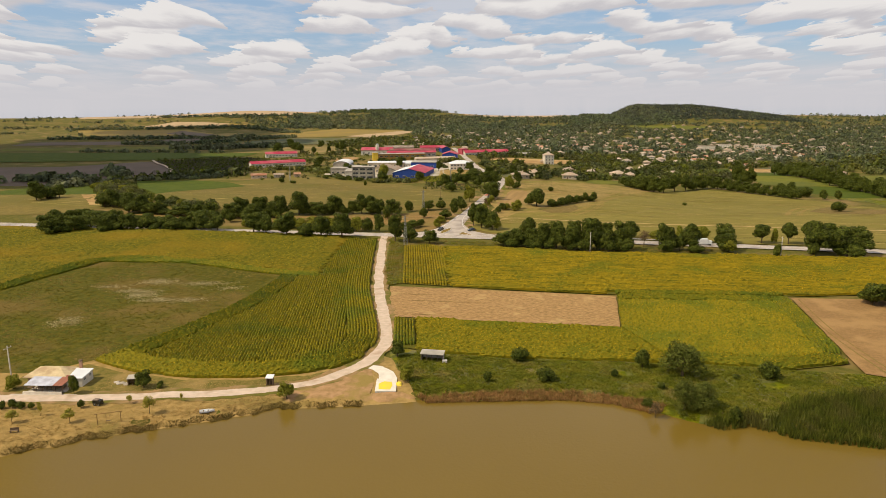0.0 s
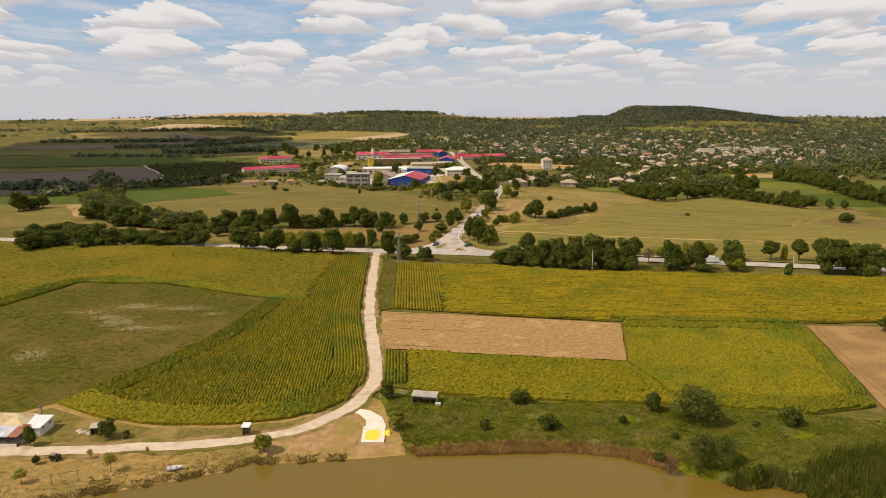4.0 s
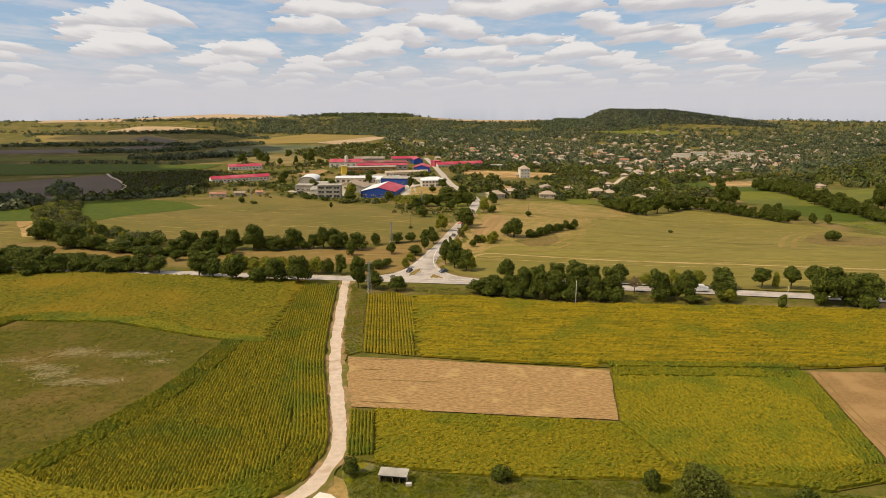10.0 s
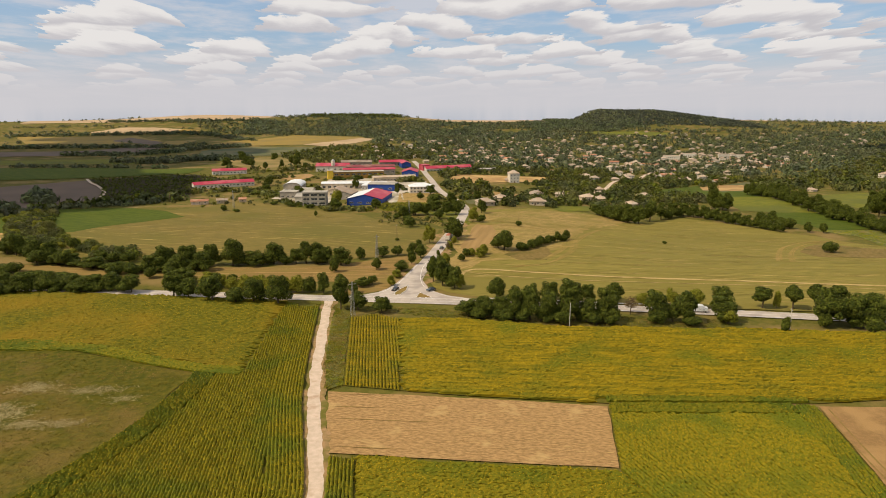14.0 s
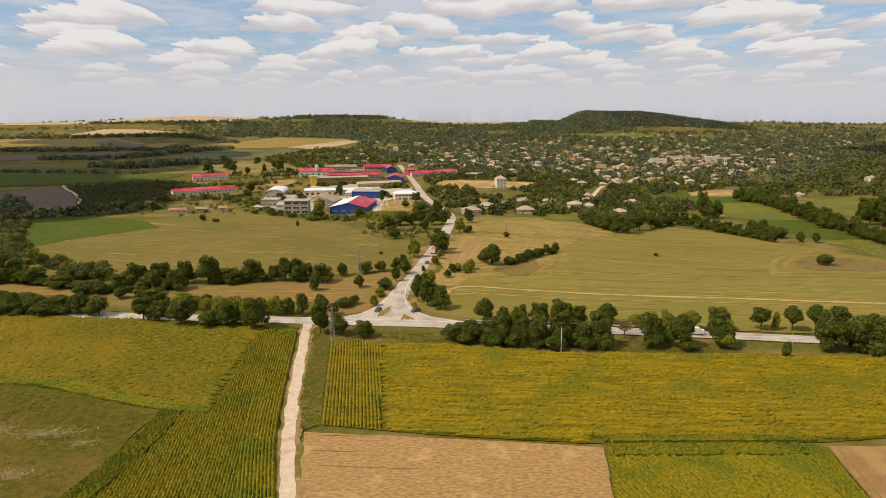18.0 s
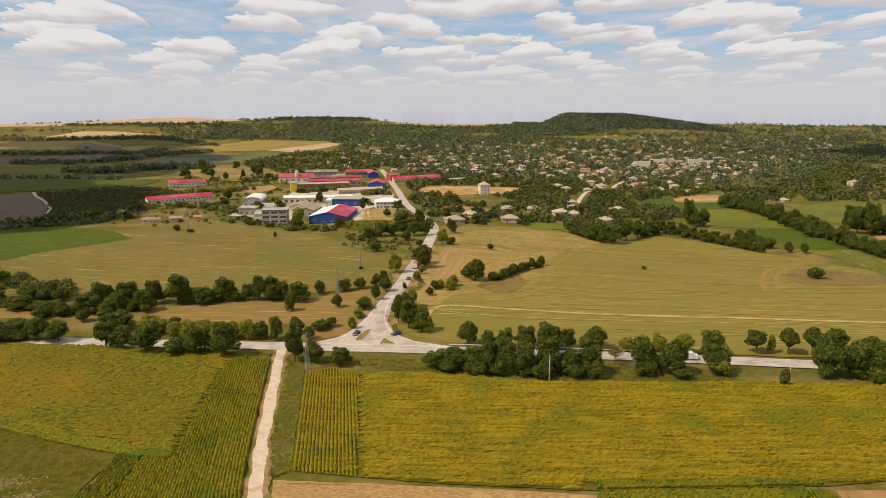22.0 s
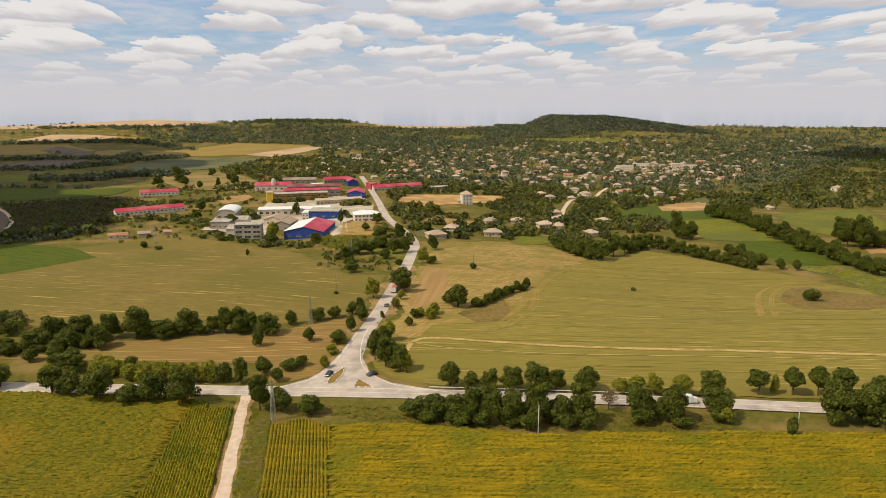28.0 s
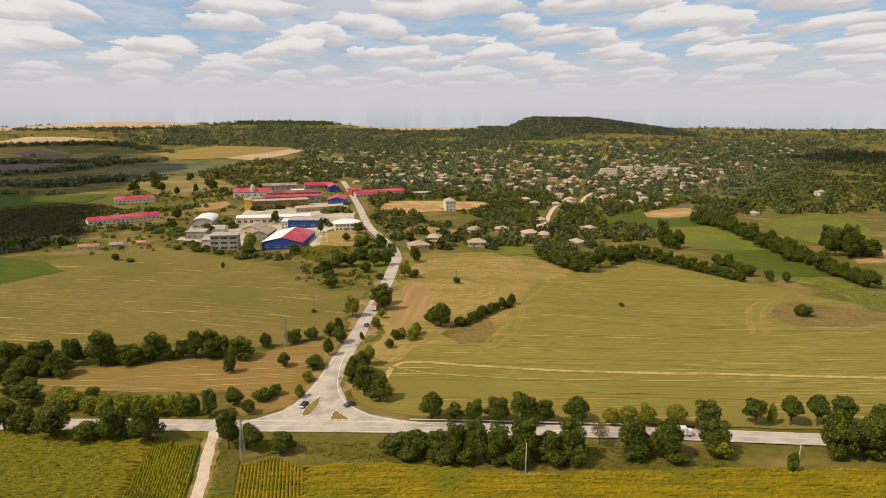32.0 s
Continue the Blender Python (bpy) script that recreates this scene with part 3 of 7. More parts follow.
M_rut = matter("wheel_rut", (0.31, 0.22, 0.085), (0.25, 0.18, 0.065), 0.3, (0.22, 0.17, 0.06), 0.1)
for pts, w in (([(65.4, 521.6), (91, 512.5), (108.6, 494.5), (116.8, 466.5), (109.5, 427.7), (97.2, 401.1), (82.7, 383.3), (64.9, 378)], 0.8), ([(65.5, 502.2), (90.4, 495.2), (107.1, 477.3), (110.1, 453.9), (104.1, 427.4), (95.1, 409.5), (84, 392)], 1.1), ([(109, 425), (112.3, 437.8), (131.9, 475.1), (158.2, 507.4), (190.2, 532.4)], 1.0), ([(106, 425), (122, 470), (140, 505), (150, 530)], 0.8), ([(208.2, 386.4), (222.5, 411.3), (243.2, 440.9), (267.1, 458), (281, 458.8), (291.9, 451.6)], 1.2), ([(214, 384), (229, 410), (248, 436), (267, 453), (281, 455)], 0.9), ([(40.7, 497), (29, 532), (11.7, 565), (-7.6, 587), (-28, 604), (-40.6, 613)], 1.1)):
    for d in (0, 2.2, 4.9):
        ribbon("track", [(x + d * 0.8, y + d * 0.5) for x, y in pts], w * 0.75, M_rut, 0.2, "pale curved wheel track in the mown field", across=1)

# ---- sunflowers ----
def spans(poly, ang, spacing, phase=0.0):
    """Straight lines at an angle that cover a polygon: (origin, way, from, to)."""
    ca, sa = math.cos(radians(ang)), math.sin(radians(ang))
    uv = [(x * ca + y * sa, -x * sa + y * ca) for x, y in poly]
    lo, hi = min(p[1] for p in uv), max(p[1] for p in uv)
    v, out = lo + spacing * (0.5 + phase), []
    while v < hi:
        cuts = []
        for i in range(len(uv)):
            a, b = uv[i], uv[(i + 1) % len(uv)]
            if (a[1] <= v) != (b[1] <= v):
                cuts.append(a[0] + (b[0] - a[0]) * (v - a[1]) / (b[1] - a[1]))
        cuts.sort()
        out += [(v, cuts[i], cuts[i + 1]) for i in range(0, len(cuts) - 1, 2)]
        v += spacing
    return out, ca, sa


def apart(P, line):
    """The distance of each point from a broken line."""
    best = np.full(len(P), 1e9)
    for a, b in zip(np.array(line[:-1], float), np.array(line[1:], float)):
        d = b - a
        t = np.clip(((P - a) @ d) / (d @ d), 0, 1)
        best = np.minimum(best, np.hypot(*(P - a - t[:, None] * d).T))
    return best


def within(P, poly):
    hit = np.zeros(len(P), bool)
    for i in range(len(poly)):
        (x1, y1), (x2, y2) = poly[i], poly[(i + 1) % len(poly)]
        if y1 != y2:
            hit ^= ((y1 > P[:, 1]) != (y2 > P[:, 1])) & (P[:, 0] < x1 + (P[:, 1] - y1) * (x2 - x1) / (y2 - y1))
    return hit


def straight_rows(poly, ang, spacing, seg, clear=(), ragged=0.5, seed=1):
    """Rows at one angle over a plan, that stop short of the headlands (line, width) in clear."""
    rg = np.random.default_rng(seed)
    lines_, ca, sa = spans(poly, ang, spacing)
    out = []
    for v, a, b in lines_:
        a, b = a - abs(rg.normal(0, ragged)) + ragged, b + abs(rg.normal(0, ragged)) - ragged
        n = int((b - a) / seg)
        if n < 3:
            continue
        u = np.linspace(a, b, n + 1)
        P = np.stack([u * ca - v * sa, u * sa + v * ca], -1)
        ok = np.ones(n + 1, bool)
        for line, width in clear:
            ok &= apart(P, line) > width + rg.normal(0, 0.3)
        out += split_runs(P, ok)
    return out


def split_runs(P, ok):
    runs, cur = [], []
    for p, k in zip(P, ok):
        if k:
            cur.append(p)
        elif cur:
            runs.append(np.array(cur))
            cur = []
    if cur:
        runs.append(np.array(cur))
    return [r for r in runs if len(r) > 3]


def headland_rows(line, width, spacing, seg, poly, clear=(), first=0.35):
    """Rows that follow a field's edge, inwards to the left of the line."""
    base = np.array(spline(line, seg))
    t = np.gradient(base, axis=0)
    t /= np.linalg.norm(t, axis=1)[:, None]
    nrm = np.stack([-t[:, 1], t[:, 0]], -1)
    out, d = [], first
    while d < width:
        P = base + nrm * d
        ok = within(P, poly) & (apart(P, base) > d - 0.15)
        for other, w in clear:
            ok &= apart(P, other) > w
        out += split_runs(P, ok)
        d += spacing
    return out


def sunflower_field(rows, spacing, rich, label, tall=1.3, seed=1, fill=0.42, mat=None, heads=3):
    """Rows of leafy plants as rounded ridges with uneven tops, and flower heads on top of them."""
    rng = np.random.default_rng(seed)
    V, Fc, H, HF, B, nv, nh = [], [], [], [], [], 0, 0
    for P in rows:
        n = len(P) - 1
        t = np.gradient(P, axis=0)
        t /= np.maximum(np.linalg.norm(t, axis=1)[:, None], 1e-6)
        nrm = np.stack([-t[:, 1], t[:, 0]], -1)
        P = P + nrm * rng.normal(0, 0.035, n + 1)[:, None]
        taper = np.clip(np.minimum(np.arange(n + 1), n - np.arange(n + 1)) / 2.0 + 0.25, 0, 1)
        dens = np.array([noise.noise((p * 0.09, q * 0.09, seed)) + 0.6 * noise.noise((p * 0.4, q * 0.4, seed)) for p, q in P])
        h = tall * (0.86 + 0.14 * dens + rng.normal(0, 0.12, n + 1)) * taper
        half = spacing * (fill + 0.04 * dens) * taper + rng.normal(0, 0.05, n + 1) * taper
        g = np.array([ground_z(x, y) for x, y in P])
        blk = np.zeros((n + 1, 5, 3))
        for k, (s, z) in enumerate(((-0.85, 0.05), (-0.95, 0.66), (0.0, 1.0), (0.95, 0.66), (0.85, 0.05))):
            blk[:, k, :2] = P + nrm * (s * half + rng.normal(0, 0.035, n + 1))[:, None]
            blk[:, k, 2] = g + z * h * (1 + rng.normal(0, 0.06, n + 1))
        V.append(blk.reshape(-1, 3))
        i = np.arange(n)[:, None] * 5 + np.arange(4)[None, :] + nv
        Fc.append(np.stack([i, i + 5, i + 6, i + 1], -1).reshape(-1, 4))
        nv += (n + 1) * 5
        # broad top leaves, tilted every way
        k = (n + 1) * 2
        c = np.repeat(blk[:, 2], 2, axis=0) + np.stack([rng.normal(0, spacing * 0.19, k), rng.normal(0, spacing * 0.19, k), rng.uniform(-0.3, 0.06, k)], -1)
        a, s = rng.random(k) * math.tau, (0.13 + 0.13 * rng.random(k))[:, None] * np.repeat(taper, 2)[:, None]
        e1 = np.stack([np.cos(a), np.sin(a), rng.normal(0, 0.35, k)], -1) * s
        e2 = np.stack([-np.sin(a), np.cos(a), rng.normal(0, 0.35, k)], -1) * s * 0.7
        B.append(np.stack([c - e1, c - e2, c + e1, c + e2], 1).reshape(-1, 3))
        for _ in range(heads):
            pick = rng.random(n + 1) < np.clip(rich * (0.75 + 1.2 * dens), 0.03, 0.95)
            c = blk[pick, 2].copy()
            m = len(c)
            if not m:
                continue
            c[:, :2] += rng.normal(0, spacing * 0.2, (m, 2))
            c[:, 2] += -0.05 + rng.random(m) * 0.14
            r = 0.07 + 0.04 * rng.random(m)
            yaw = rng.normal(-2.2, 0.7, m)
            tilt = rng.normal(0.75, 0.25, m)
            up = np.stack([np.cos(yaw) * np.sin(tilt), np.sin(yaw) * np.sin(tilt), np.cos(tilt)], -1)
            e1 = np.stack([-np.sin(yaw), np.cos(yaw), 0 * yaw], -1)
            e2 = np.cross(up, e1)
            H.append(np.stack([c + r[:, None] * (math.cos(a) * e1 + math.sin(a) * e2) for a in (0.0, 1.26, 2.51, 3.77, 5.03)], 1).reshape(-1, 3))
            HF.append(np.arange(m)[:, None] * 5 + np.arange(5)[None, :] + nh)
            nh += 5 * m
    ob = mesh_of("sunflower_field", np.concatenate(V).tolist(), np.concatenate(Fc).tolist(), mat or M_sunleaf, smooth=False)
    tagged(ob, label, "sunflower field", kind="stuff")
    hd = mesh_of("flower_heads", np.concatenate(H).tolist(), np.concatenate(HF).tolist(), M_sunhead, parent=ob)
    tagged(hd, "yellow sunflower heads", kind="stuff")
    B = np.concatenate(B)
    tagged(mesh_of("top_leaves", B.tolist(), np.arange(len(B)).reshape(-1, 4).tolist(), M_sunblade, parent=ob), "broad green sunflower leaves", kind="stuff")
    return ob


SOUTH_EDGE = [(-84.6, 168), (-71, 160), (-57, 156), (-50, 155.6), (-42.2, 155.4), (-29.3, 157.6), (-21.6, 161.2), (-16.6, 166.5), (-13.6, 179), (-13.9, 190), (-16.2, 208), (-19.4, 234.4), (-21, 268), (-22.4, 318)]
MEADOW_EDGE = [(-54, 254), (-55.2, 240), (-61, 216), (-72.5, 188), (-84.6, 168)]
SUN_LEFT = SOUTH_EDGE + [(-36, 326), (-37, 312), (-39.2, 250)] + MEADOW_EDGE[:-1]
SUN_UP = [(-36, 326), (-37, 312), (-39.2, 250), (-54, 254), (-73, 263), (-97, 275.5), (-132.6, 279), (-148.4, 236.3), (-210, 205), (-300, 230), (-300, 376), (-223, 361), (-161, 352), (-94, 340)]
UP_EDGE = [(-148.4, 236.3), (-132.6, 279), (-97, 275.5), (-73, 263), (-54, 254), (-40, 250)]
SUN_B1 = [(-9.4, 304), (-8.4, 240.5), (8, 235.6), (9, 300), (0, 307)]
SUN_B = [(9, 300), (8, 235.6), (29, 229.8), (64.6, 222.4), (121, 217.4), (155, 218.6), (240, 205), (330, 185), (330, 232), (189, 268), (131, 277.6), (71, 285), (30, 298)]
SUN_C = [(-9.2, 199), (24.6, 193), (56.4, 187), (60, 176), (62, 160.6), (49, 162.2), (21, 165.6), (5.4, 169.2), (-8.6, 176)]
SUN_D = [(56.4, 187), (64.4, 221), (119.6, 216), (112, 184), (105.6, 158.6), (88.7, 155.2), (70, 159.6), (62, 160.6), (60, 176)]
D_SOUTH, D_NORTH = [(60, 161), (70, 159.6), (88.7, 155.2), (105.6, 158.6)], [(119.6, 216), (64.4, 221)]
D_EAST = [(105.6, 158.6), (112, 184), (119.6, 216)]
C_WEST = [(-9.2, 199), (-8.6, 176)]
for poly in (SUN_LEFT, SUN_UP, SUN_B1, SUN_B, SUN_C, SUN_D):
    sheet("field_soil", poly, M_soil, 0.06, 9, "dark weedy soil under the sunflowers", "soil")
sunflower_field(straight_rows(SUN_LEFT, 93.3, 0.78, 0.55, ((SOUTH_EDGE, 8.0), (MEADOW_EDGE, 7.0)), seed=2), 0.78, 0.08, "sunflower rows in early bloom beside the track", seed=2, fill=0.455, tall=1.15, mat=M_sunleaf3)
sunflower_field(headland_rows(SOUTH_EDGE, 8.0, 0.85, 0.6, SUN_LEFT), 0.85, 0.25, "sunflower rows bending round the field's lower end", seed=12, fill=0.47, tall=1.3, mat=M_sunleaf3)
sunflower_field(headland_rows(MEADOW_EDGE, 7.0, 0.85, 0.6, SUN_LEFT, ((SOUTH_EDGE, 8.0),)), 0.85, 0.2, "sunflower rows at the edge of the meadow", seed=4, fill=0.46, tall=1.3, mat=M_sungreen)
sunflower_field(straight_rows(SUN_UP, -9.5, 0.95, 0.9, ((UP_EDGE, 5.0),), 2.0, seed=3), 0.95, 0.35, "sunflower field in golden bloom along the road", seed=3, fill=0.46, tall=1.2, mat=M_sunleaf)
sunflower_field(headland_rows(UP_EDGE[::-1], 5.0, 0.9, 0.8, SUN_UP) + headland_rows(UP_EDGE, 5.0, 0.9, 0.8, SUN_UP), 0.9, 0.12, "green sunflower rows along the meadow", seed=13, fill=0.47, tall=1.2, mat=M_sungreen)
sunflower_field(straight_rows(SUN_B1, 91.0, 1.0, 0.6, seed=5), 1.0, 0.6, "sunflower rows across the headland", seed=5, fill=0.42, tall=1.0, mat=M_sunleaf2)
sunflower_field(straight_rows(SUN_B, -8.5, 0.95, 0.9, ((D_NORTH, 4.0),), 1.5, seed=6), 0.95, 0.75, "sunflower field in full golden bloom", seed=6, fill=0.48, tall=1.25, mat=M_sunleaf2)
sunflower_field(straight_rows(SUN_C, -10.0, 0.85, 0.65, ((C_WEST, 6.0),), seed=7), 0.85, 0.45, "sunflower rows beside the lake meadow", seed=7, fill=0.42, tall=1.2, mat=M_sunleaf3)
sunflower_field(headland_rows(C_WEST[::-1], 6.0, 0.85, 0.6, SUN_C) + headland_rows(C_WEST, 6.0, 0.85, 0.6, SUN_C), 0.85, 0.2, "green sunflower rows beside the track", seed=17, fill=0.44, tall=1.3, mat=M_sungreen)
sunflower_field(straight_rows(SUN_D, 104.0, 1.0, 0.6, ((D_SOUTH, 6.0), (D_NORTH, 5.0), (D_EAST, 5.0)), seed=8), 1.0, 0.3, "green sunflower rows between two cut fields", seed=8, fill=0.38, tall=1.2, mat=M_sunleaf3)
sunflower_field(headland_rows(D_SOUTH, 6.0, 0.9, 0.6, SUN_D) + headland_rows(D_EAST, 5.0, 0.9, 0.6, SUN_D, ((D_SOUTH, 6.0),)) + headland_rows(D_NORTH, 5.0, 0.9, 0.6, SUN_D, ((D_EAST, 5.0),)) + headland_rows(D_NORTH[::-1], 4.0, 0.9, 0.6, SUN_B), 0.9, 0.15, "green sunflower rows round the field's rim", seed=18, fill=0.46, tall=1.3, mat=M_sungreen)


# ---- trees ----
def crown_mesh(name, seed, height, radius, base, leaves, size, mats, lobes=9, flat=0.8, droop=0.0):
    """Leaf cards spread over the shells of several lobes: an uneven crown with gaps."""
    rng = np.random.default_rng(seed)
    mid = (height + base) / 2
    cs = []
    for i in range(lobes * 2):
        a, q = rng.random() * math.tau, math.sqrt(rng.random())
        zf = rng.random()
        rr = radius * (0.76 * (1 - 0.45 * zf)) * q
        cs.append((rr * math.cos(a), rr * math.sin(a), base + (height - base) * (0.22 + 0.6 * zf), radius * (0.26 + 0.22 * rng.random()) * (1 - 0.2 * zf)))
    cs.append((0, 0, mid, radius * 0.72))
    cs = np.array(cs)
    which = rng.choice(len(cs), leaves, p=cs[:, 3] ** 2 / (cs[:, 3] ** 2).sum())
    d = rng.normal(size=(leaves, 3))
    d /= np.linalg.norm(d, axis=1)[:, None]
    rad = cs[which, 3] * (0.72 + 0.34 * rng.random(leaves))
    p = cs[which, :3] + d * rad[:, None] * np.array([1, 1, flat])
    p[:, 2] -= droop * rng.random(leaves) * (np.hypot(p[:, 0], p[:, 1]) / radius) ** 2
    p[:, 2] = np.maximum(p[:, 2], base * 0.5 + 0.15 * rng.random(leaves))
    nrm = d + rng.normal(0, 0.45, (leaves, 3)) + np.array([0, 0, 0.15])
    nrm /= np.linalg.norm(nrm, axis=1)[:, None]
    e1 = np.cross(nrm, rng.normal(size=(leaves, 3)))
    e1 /= np.linalg.norm(e1, axis=1)[:, None]
    e2 = np.cross(nrm, e1)
    s = size * (0.6 + 0.8 * rng.random(leaves))[:, None]
    quad = np.stack([p - s * e1, p - 0.55 * s * e2, p + s * e1 + 0.15 * s * nrm, p + 0.6 * s * e2], 1)
    me = bpy.data.meshes.new(name)
    me.from_pydata(quad.reshape(-1, 3).tolist(), [], np.arange(leaves * 4).reshape(-1, 4).tolist())
    me.materials.append(mats)
    return me


def tube(bm, a, b, ra, rb, n=7):
    a, b = Vector(a), Vector(b)
    m = (b - a).to_track_quat("Z", "Y").to_matrix()
    ring = []
    for c, r in ((a, ra), (b, rb)):
        ring.append([bm.verts.new(c + m @ Vector((r * math.cos(t * math.tau / n), r * math.sin(t * math.tau / n), 0))) for t in range(n)])
    for i in range(n):
        bm.faces.new((ring[0][i], ring[0][(i + 1) % n], ring[1][(i + 1) % n], ring[1][i]))
    bm.faces.new(ring[1])


def tree_model(name, seed, height, radius, base, leaves, size, mat, trunk=0.2, label="", lobes=9, droop=0.0, white=False):
    """One tree, built once: trunk with limbs, and a crown."""
    rng = random.Random(seed)
    ob = thing(name, pose(0, -3000, -200), label, "tree" if name == "tree" else "bush")
    bm = bmesh.new()
    top = base + (height - base) * 0.45
    bend = [Vector((rng.uniform(-0.2, 0.2), rng.uniform(-0.2, 0.2), 0)) for _ in range(3)]
    tube(bm, (0, 0, -0.3), bend[0] + Vector((0, 0, top * 0.5)), trunk, trunk * 0.75)
    tube(bm, bend[0] + Vector((0, 0, top * 0.48)), bend[1] + Vector((0, 0, top)), trunk * 0.75, trunk * 0.5)
    for i in range(6):
        a = i * 1.05 + rng.random()
        z0 = top * (0.5 + 0.08 * i)
        tube(bm, bend[0] + Vector((0, 0, z0)), (radius * 0.62 * math.cos(a), radius * 0.62 * math.sin(a), z0 + (height - z0) * 0.5), trunk * 0.4, trunk * 0.1, 5)
    part("trunk", bm, M_bark, ob, smooth=True)
    cr = new("crown", crown_mesh("crown", seed, height, radius, base, leaves, size, mat, lobes, droop=droop))
    cr.parent = ob
    return ob


MODELS = {
    "road": [tree_model("tree", 11 + i, 6.4, 2.9, 0.25, 5200, 0.19, M_leaf, 0.22, "dark green leafy roadside tree") for i in range(3)],
    "tall": [tree_model("tree", 21 + i, 7.4, 2.6, 1.0, 4600, 0.21, M_leaf, 0.2, "broad green tree on a bare pale trunk") for i in range(2)],
    "bright": [tree_model("tree", 31 + i, 5.2, 2.4, 0.35, 3600, 0.18, M_leaf2, 0.16, "light green young leafy tree") for i in range(2)],
    "willow": [tree_model("tree", 41 + i, 7.5, 4.2, 0.6, 6000, 0.17, M_leaf3, 0.3, "grey-green spreading willow by the lake", lobes=14, droop=0.8) for i in range(2)],
    "bush": [tree_model("bush", 51 + i, 3.2, 2.0, 0.1, 2400, 0.17, M_leaf, 0.1, "dark green rounded bush") for i in range(3)],
    "bushb": [tree_model("bush", 61 + i, 2.8, 1.9, 0.1, 2200, 0.17, M_leaf2, 0.1, "light green shaggy bush") for i in range(2)],
    "sapling": [tree_model("tree", 81 + i, 5.2, 1.9, 1.2, 1500, 0.14, M_leaf5, 0.09, "slim light green sapling on a thin trunk", lobes=6) for i in range(2)],
    "dry": [tree_model("bush", 71, 5.0, 1.9, 0.6, 500, 0.16, M_leaf4, 0.1, "bare brown dry shrub")],
}
pick_rng = random.Random(5)


def plant(kind, x, y, s=1.0, sz=None, group="", label="", name=""):
    src = pick_rng.choice(MODELS[kind])
    m = pose(x, y, ground_z(x, y), 0, 0, pick_rng.uniform(0, 360)) @ Matrix.Diagonal((s, s, sz or s, 1))
    ob = copy_thing(src, m)
    ob.matrix_basis = m
    if group:
        ob["group"] = group
    if label:
        ob["label"] = label
    return ob


ROWS = [("road", -13.6, 314.7, 1.46, 2.18), ("road", -6.9, 313.5, 1.45, 1.46), ("road", 2.5, 310, 1.48, 1.1), ("road", 35.7, 302.8, 1.8, 1.1), ("road", 41.4, 301.2, 1.79, 1.53), ("road", 47.9, 299.2, 1.67, 1.5), ("road", 52.7, 297.5, 1.49, 1.97), ("road", 58.3, 296.2, 1.66, 2.05), ("road", 64.7, 294.4, 1.66, 1.86), ("road", 72.1, 293.3, 1.79, 2.39), ("road", 79.6, 292.3, 1.5, 1.68), ("road", 86.4, 292.1, 1.69, 2.21), ("road", 104.7, 291.1, 1.86, 1.97), ("road", 114.9, 288.1, 1.94, 2.23), ("road", 130.3, 288.7, 1.88, 1.67), ("road", 165.8, 280.9, 2.2, 2.56), ("road", 174.5, 278.8, 2.3, 2.02), ("road", 181.5, 277, 2.33, 2.05), ("road", -84.5, 337.7, 1.86, 1.76), ("road", -78, 335.7, 1.68, 1.62), ("road", -66.8, 329.3, 2.18, 2), ("road", -56.6, 325.5, 1.58, 1.31)]
ROWS_2 = [("road", -49.5, 326.1, 1.91, 1.85), ("road", -39.2, 323.1, 2, 2.18)]
FARROWS = [("road", 50.2, 324.5, 1.65, 1.7), ("road", 57.2, 321.1, 1.18, 1.06), ("road", 63.5, 319.4, 1.31, 1.29), ("road", 70.9, 318.6, 1.64, 1.49), ("road", 79.3, 317.7, 2.04, 1.61), ("road", 85.8, 315.6, 1.32, 1.37), ("road", 96.6, 314.4, 1.8, 1.62), ("bright", 107.3, 311.8, 1.46, 1.09), ("bright", 112.2, 309.6, 1.62, 1.3), ("bright", 118.5, 308.3, 1.47, 1.52), ("bright", 127.1, 305.8, 1.97, 1.58), ("road", 136.4, 302.9, 1.85, 1.53), ("tall", 153.2, 302.6, 1.77, 1.31), ("tall", 164.7, 300.6, 1.73, 1.47), ("tall", 172.9, 298.7, 1.67, 1.57), ("tall", 180.1, 296.1, 1.84, 1.56), ("tall", 192.6, 294.4, 1.58, 1.21), ("dry", 98.2, 299.2, 2.13, 1.65), ("bushb", 159, 302.3, 0.88, 2.52)]
LEFTROWS = [("road", -164.1, 358.7, 1.74, 1.34), ("road", -157.1, 361.7, 1.53, 1.07), ("road", -144.4, 358.2, 1.79, 1.38), ("road", -131.9, 354.5, 1.94, 1.33), ("road", -122.2, 351.5, 1.62, 1.24), ("road", -114.7, 350.7, 1.51, 1.15), ("road", -104.9, 346.7, 1.85, 1.34), ("road", -174.4, 359.9, 2.07, 1.52), ("road", -184.3, 362.6, 2.11, 1.55), ("road", -195.7, 365.5, 2.16, 1.59)]
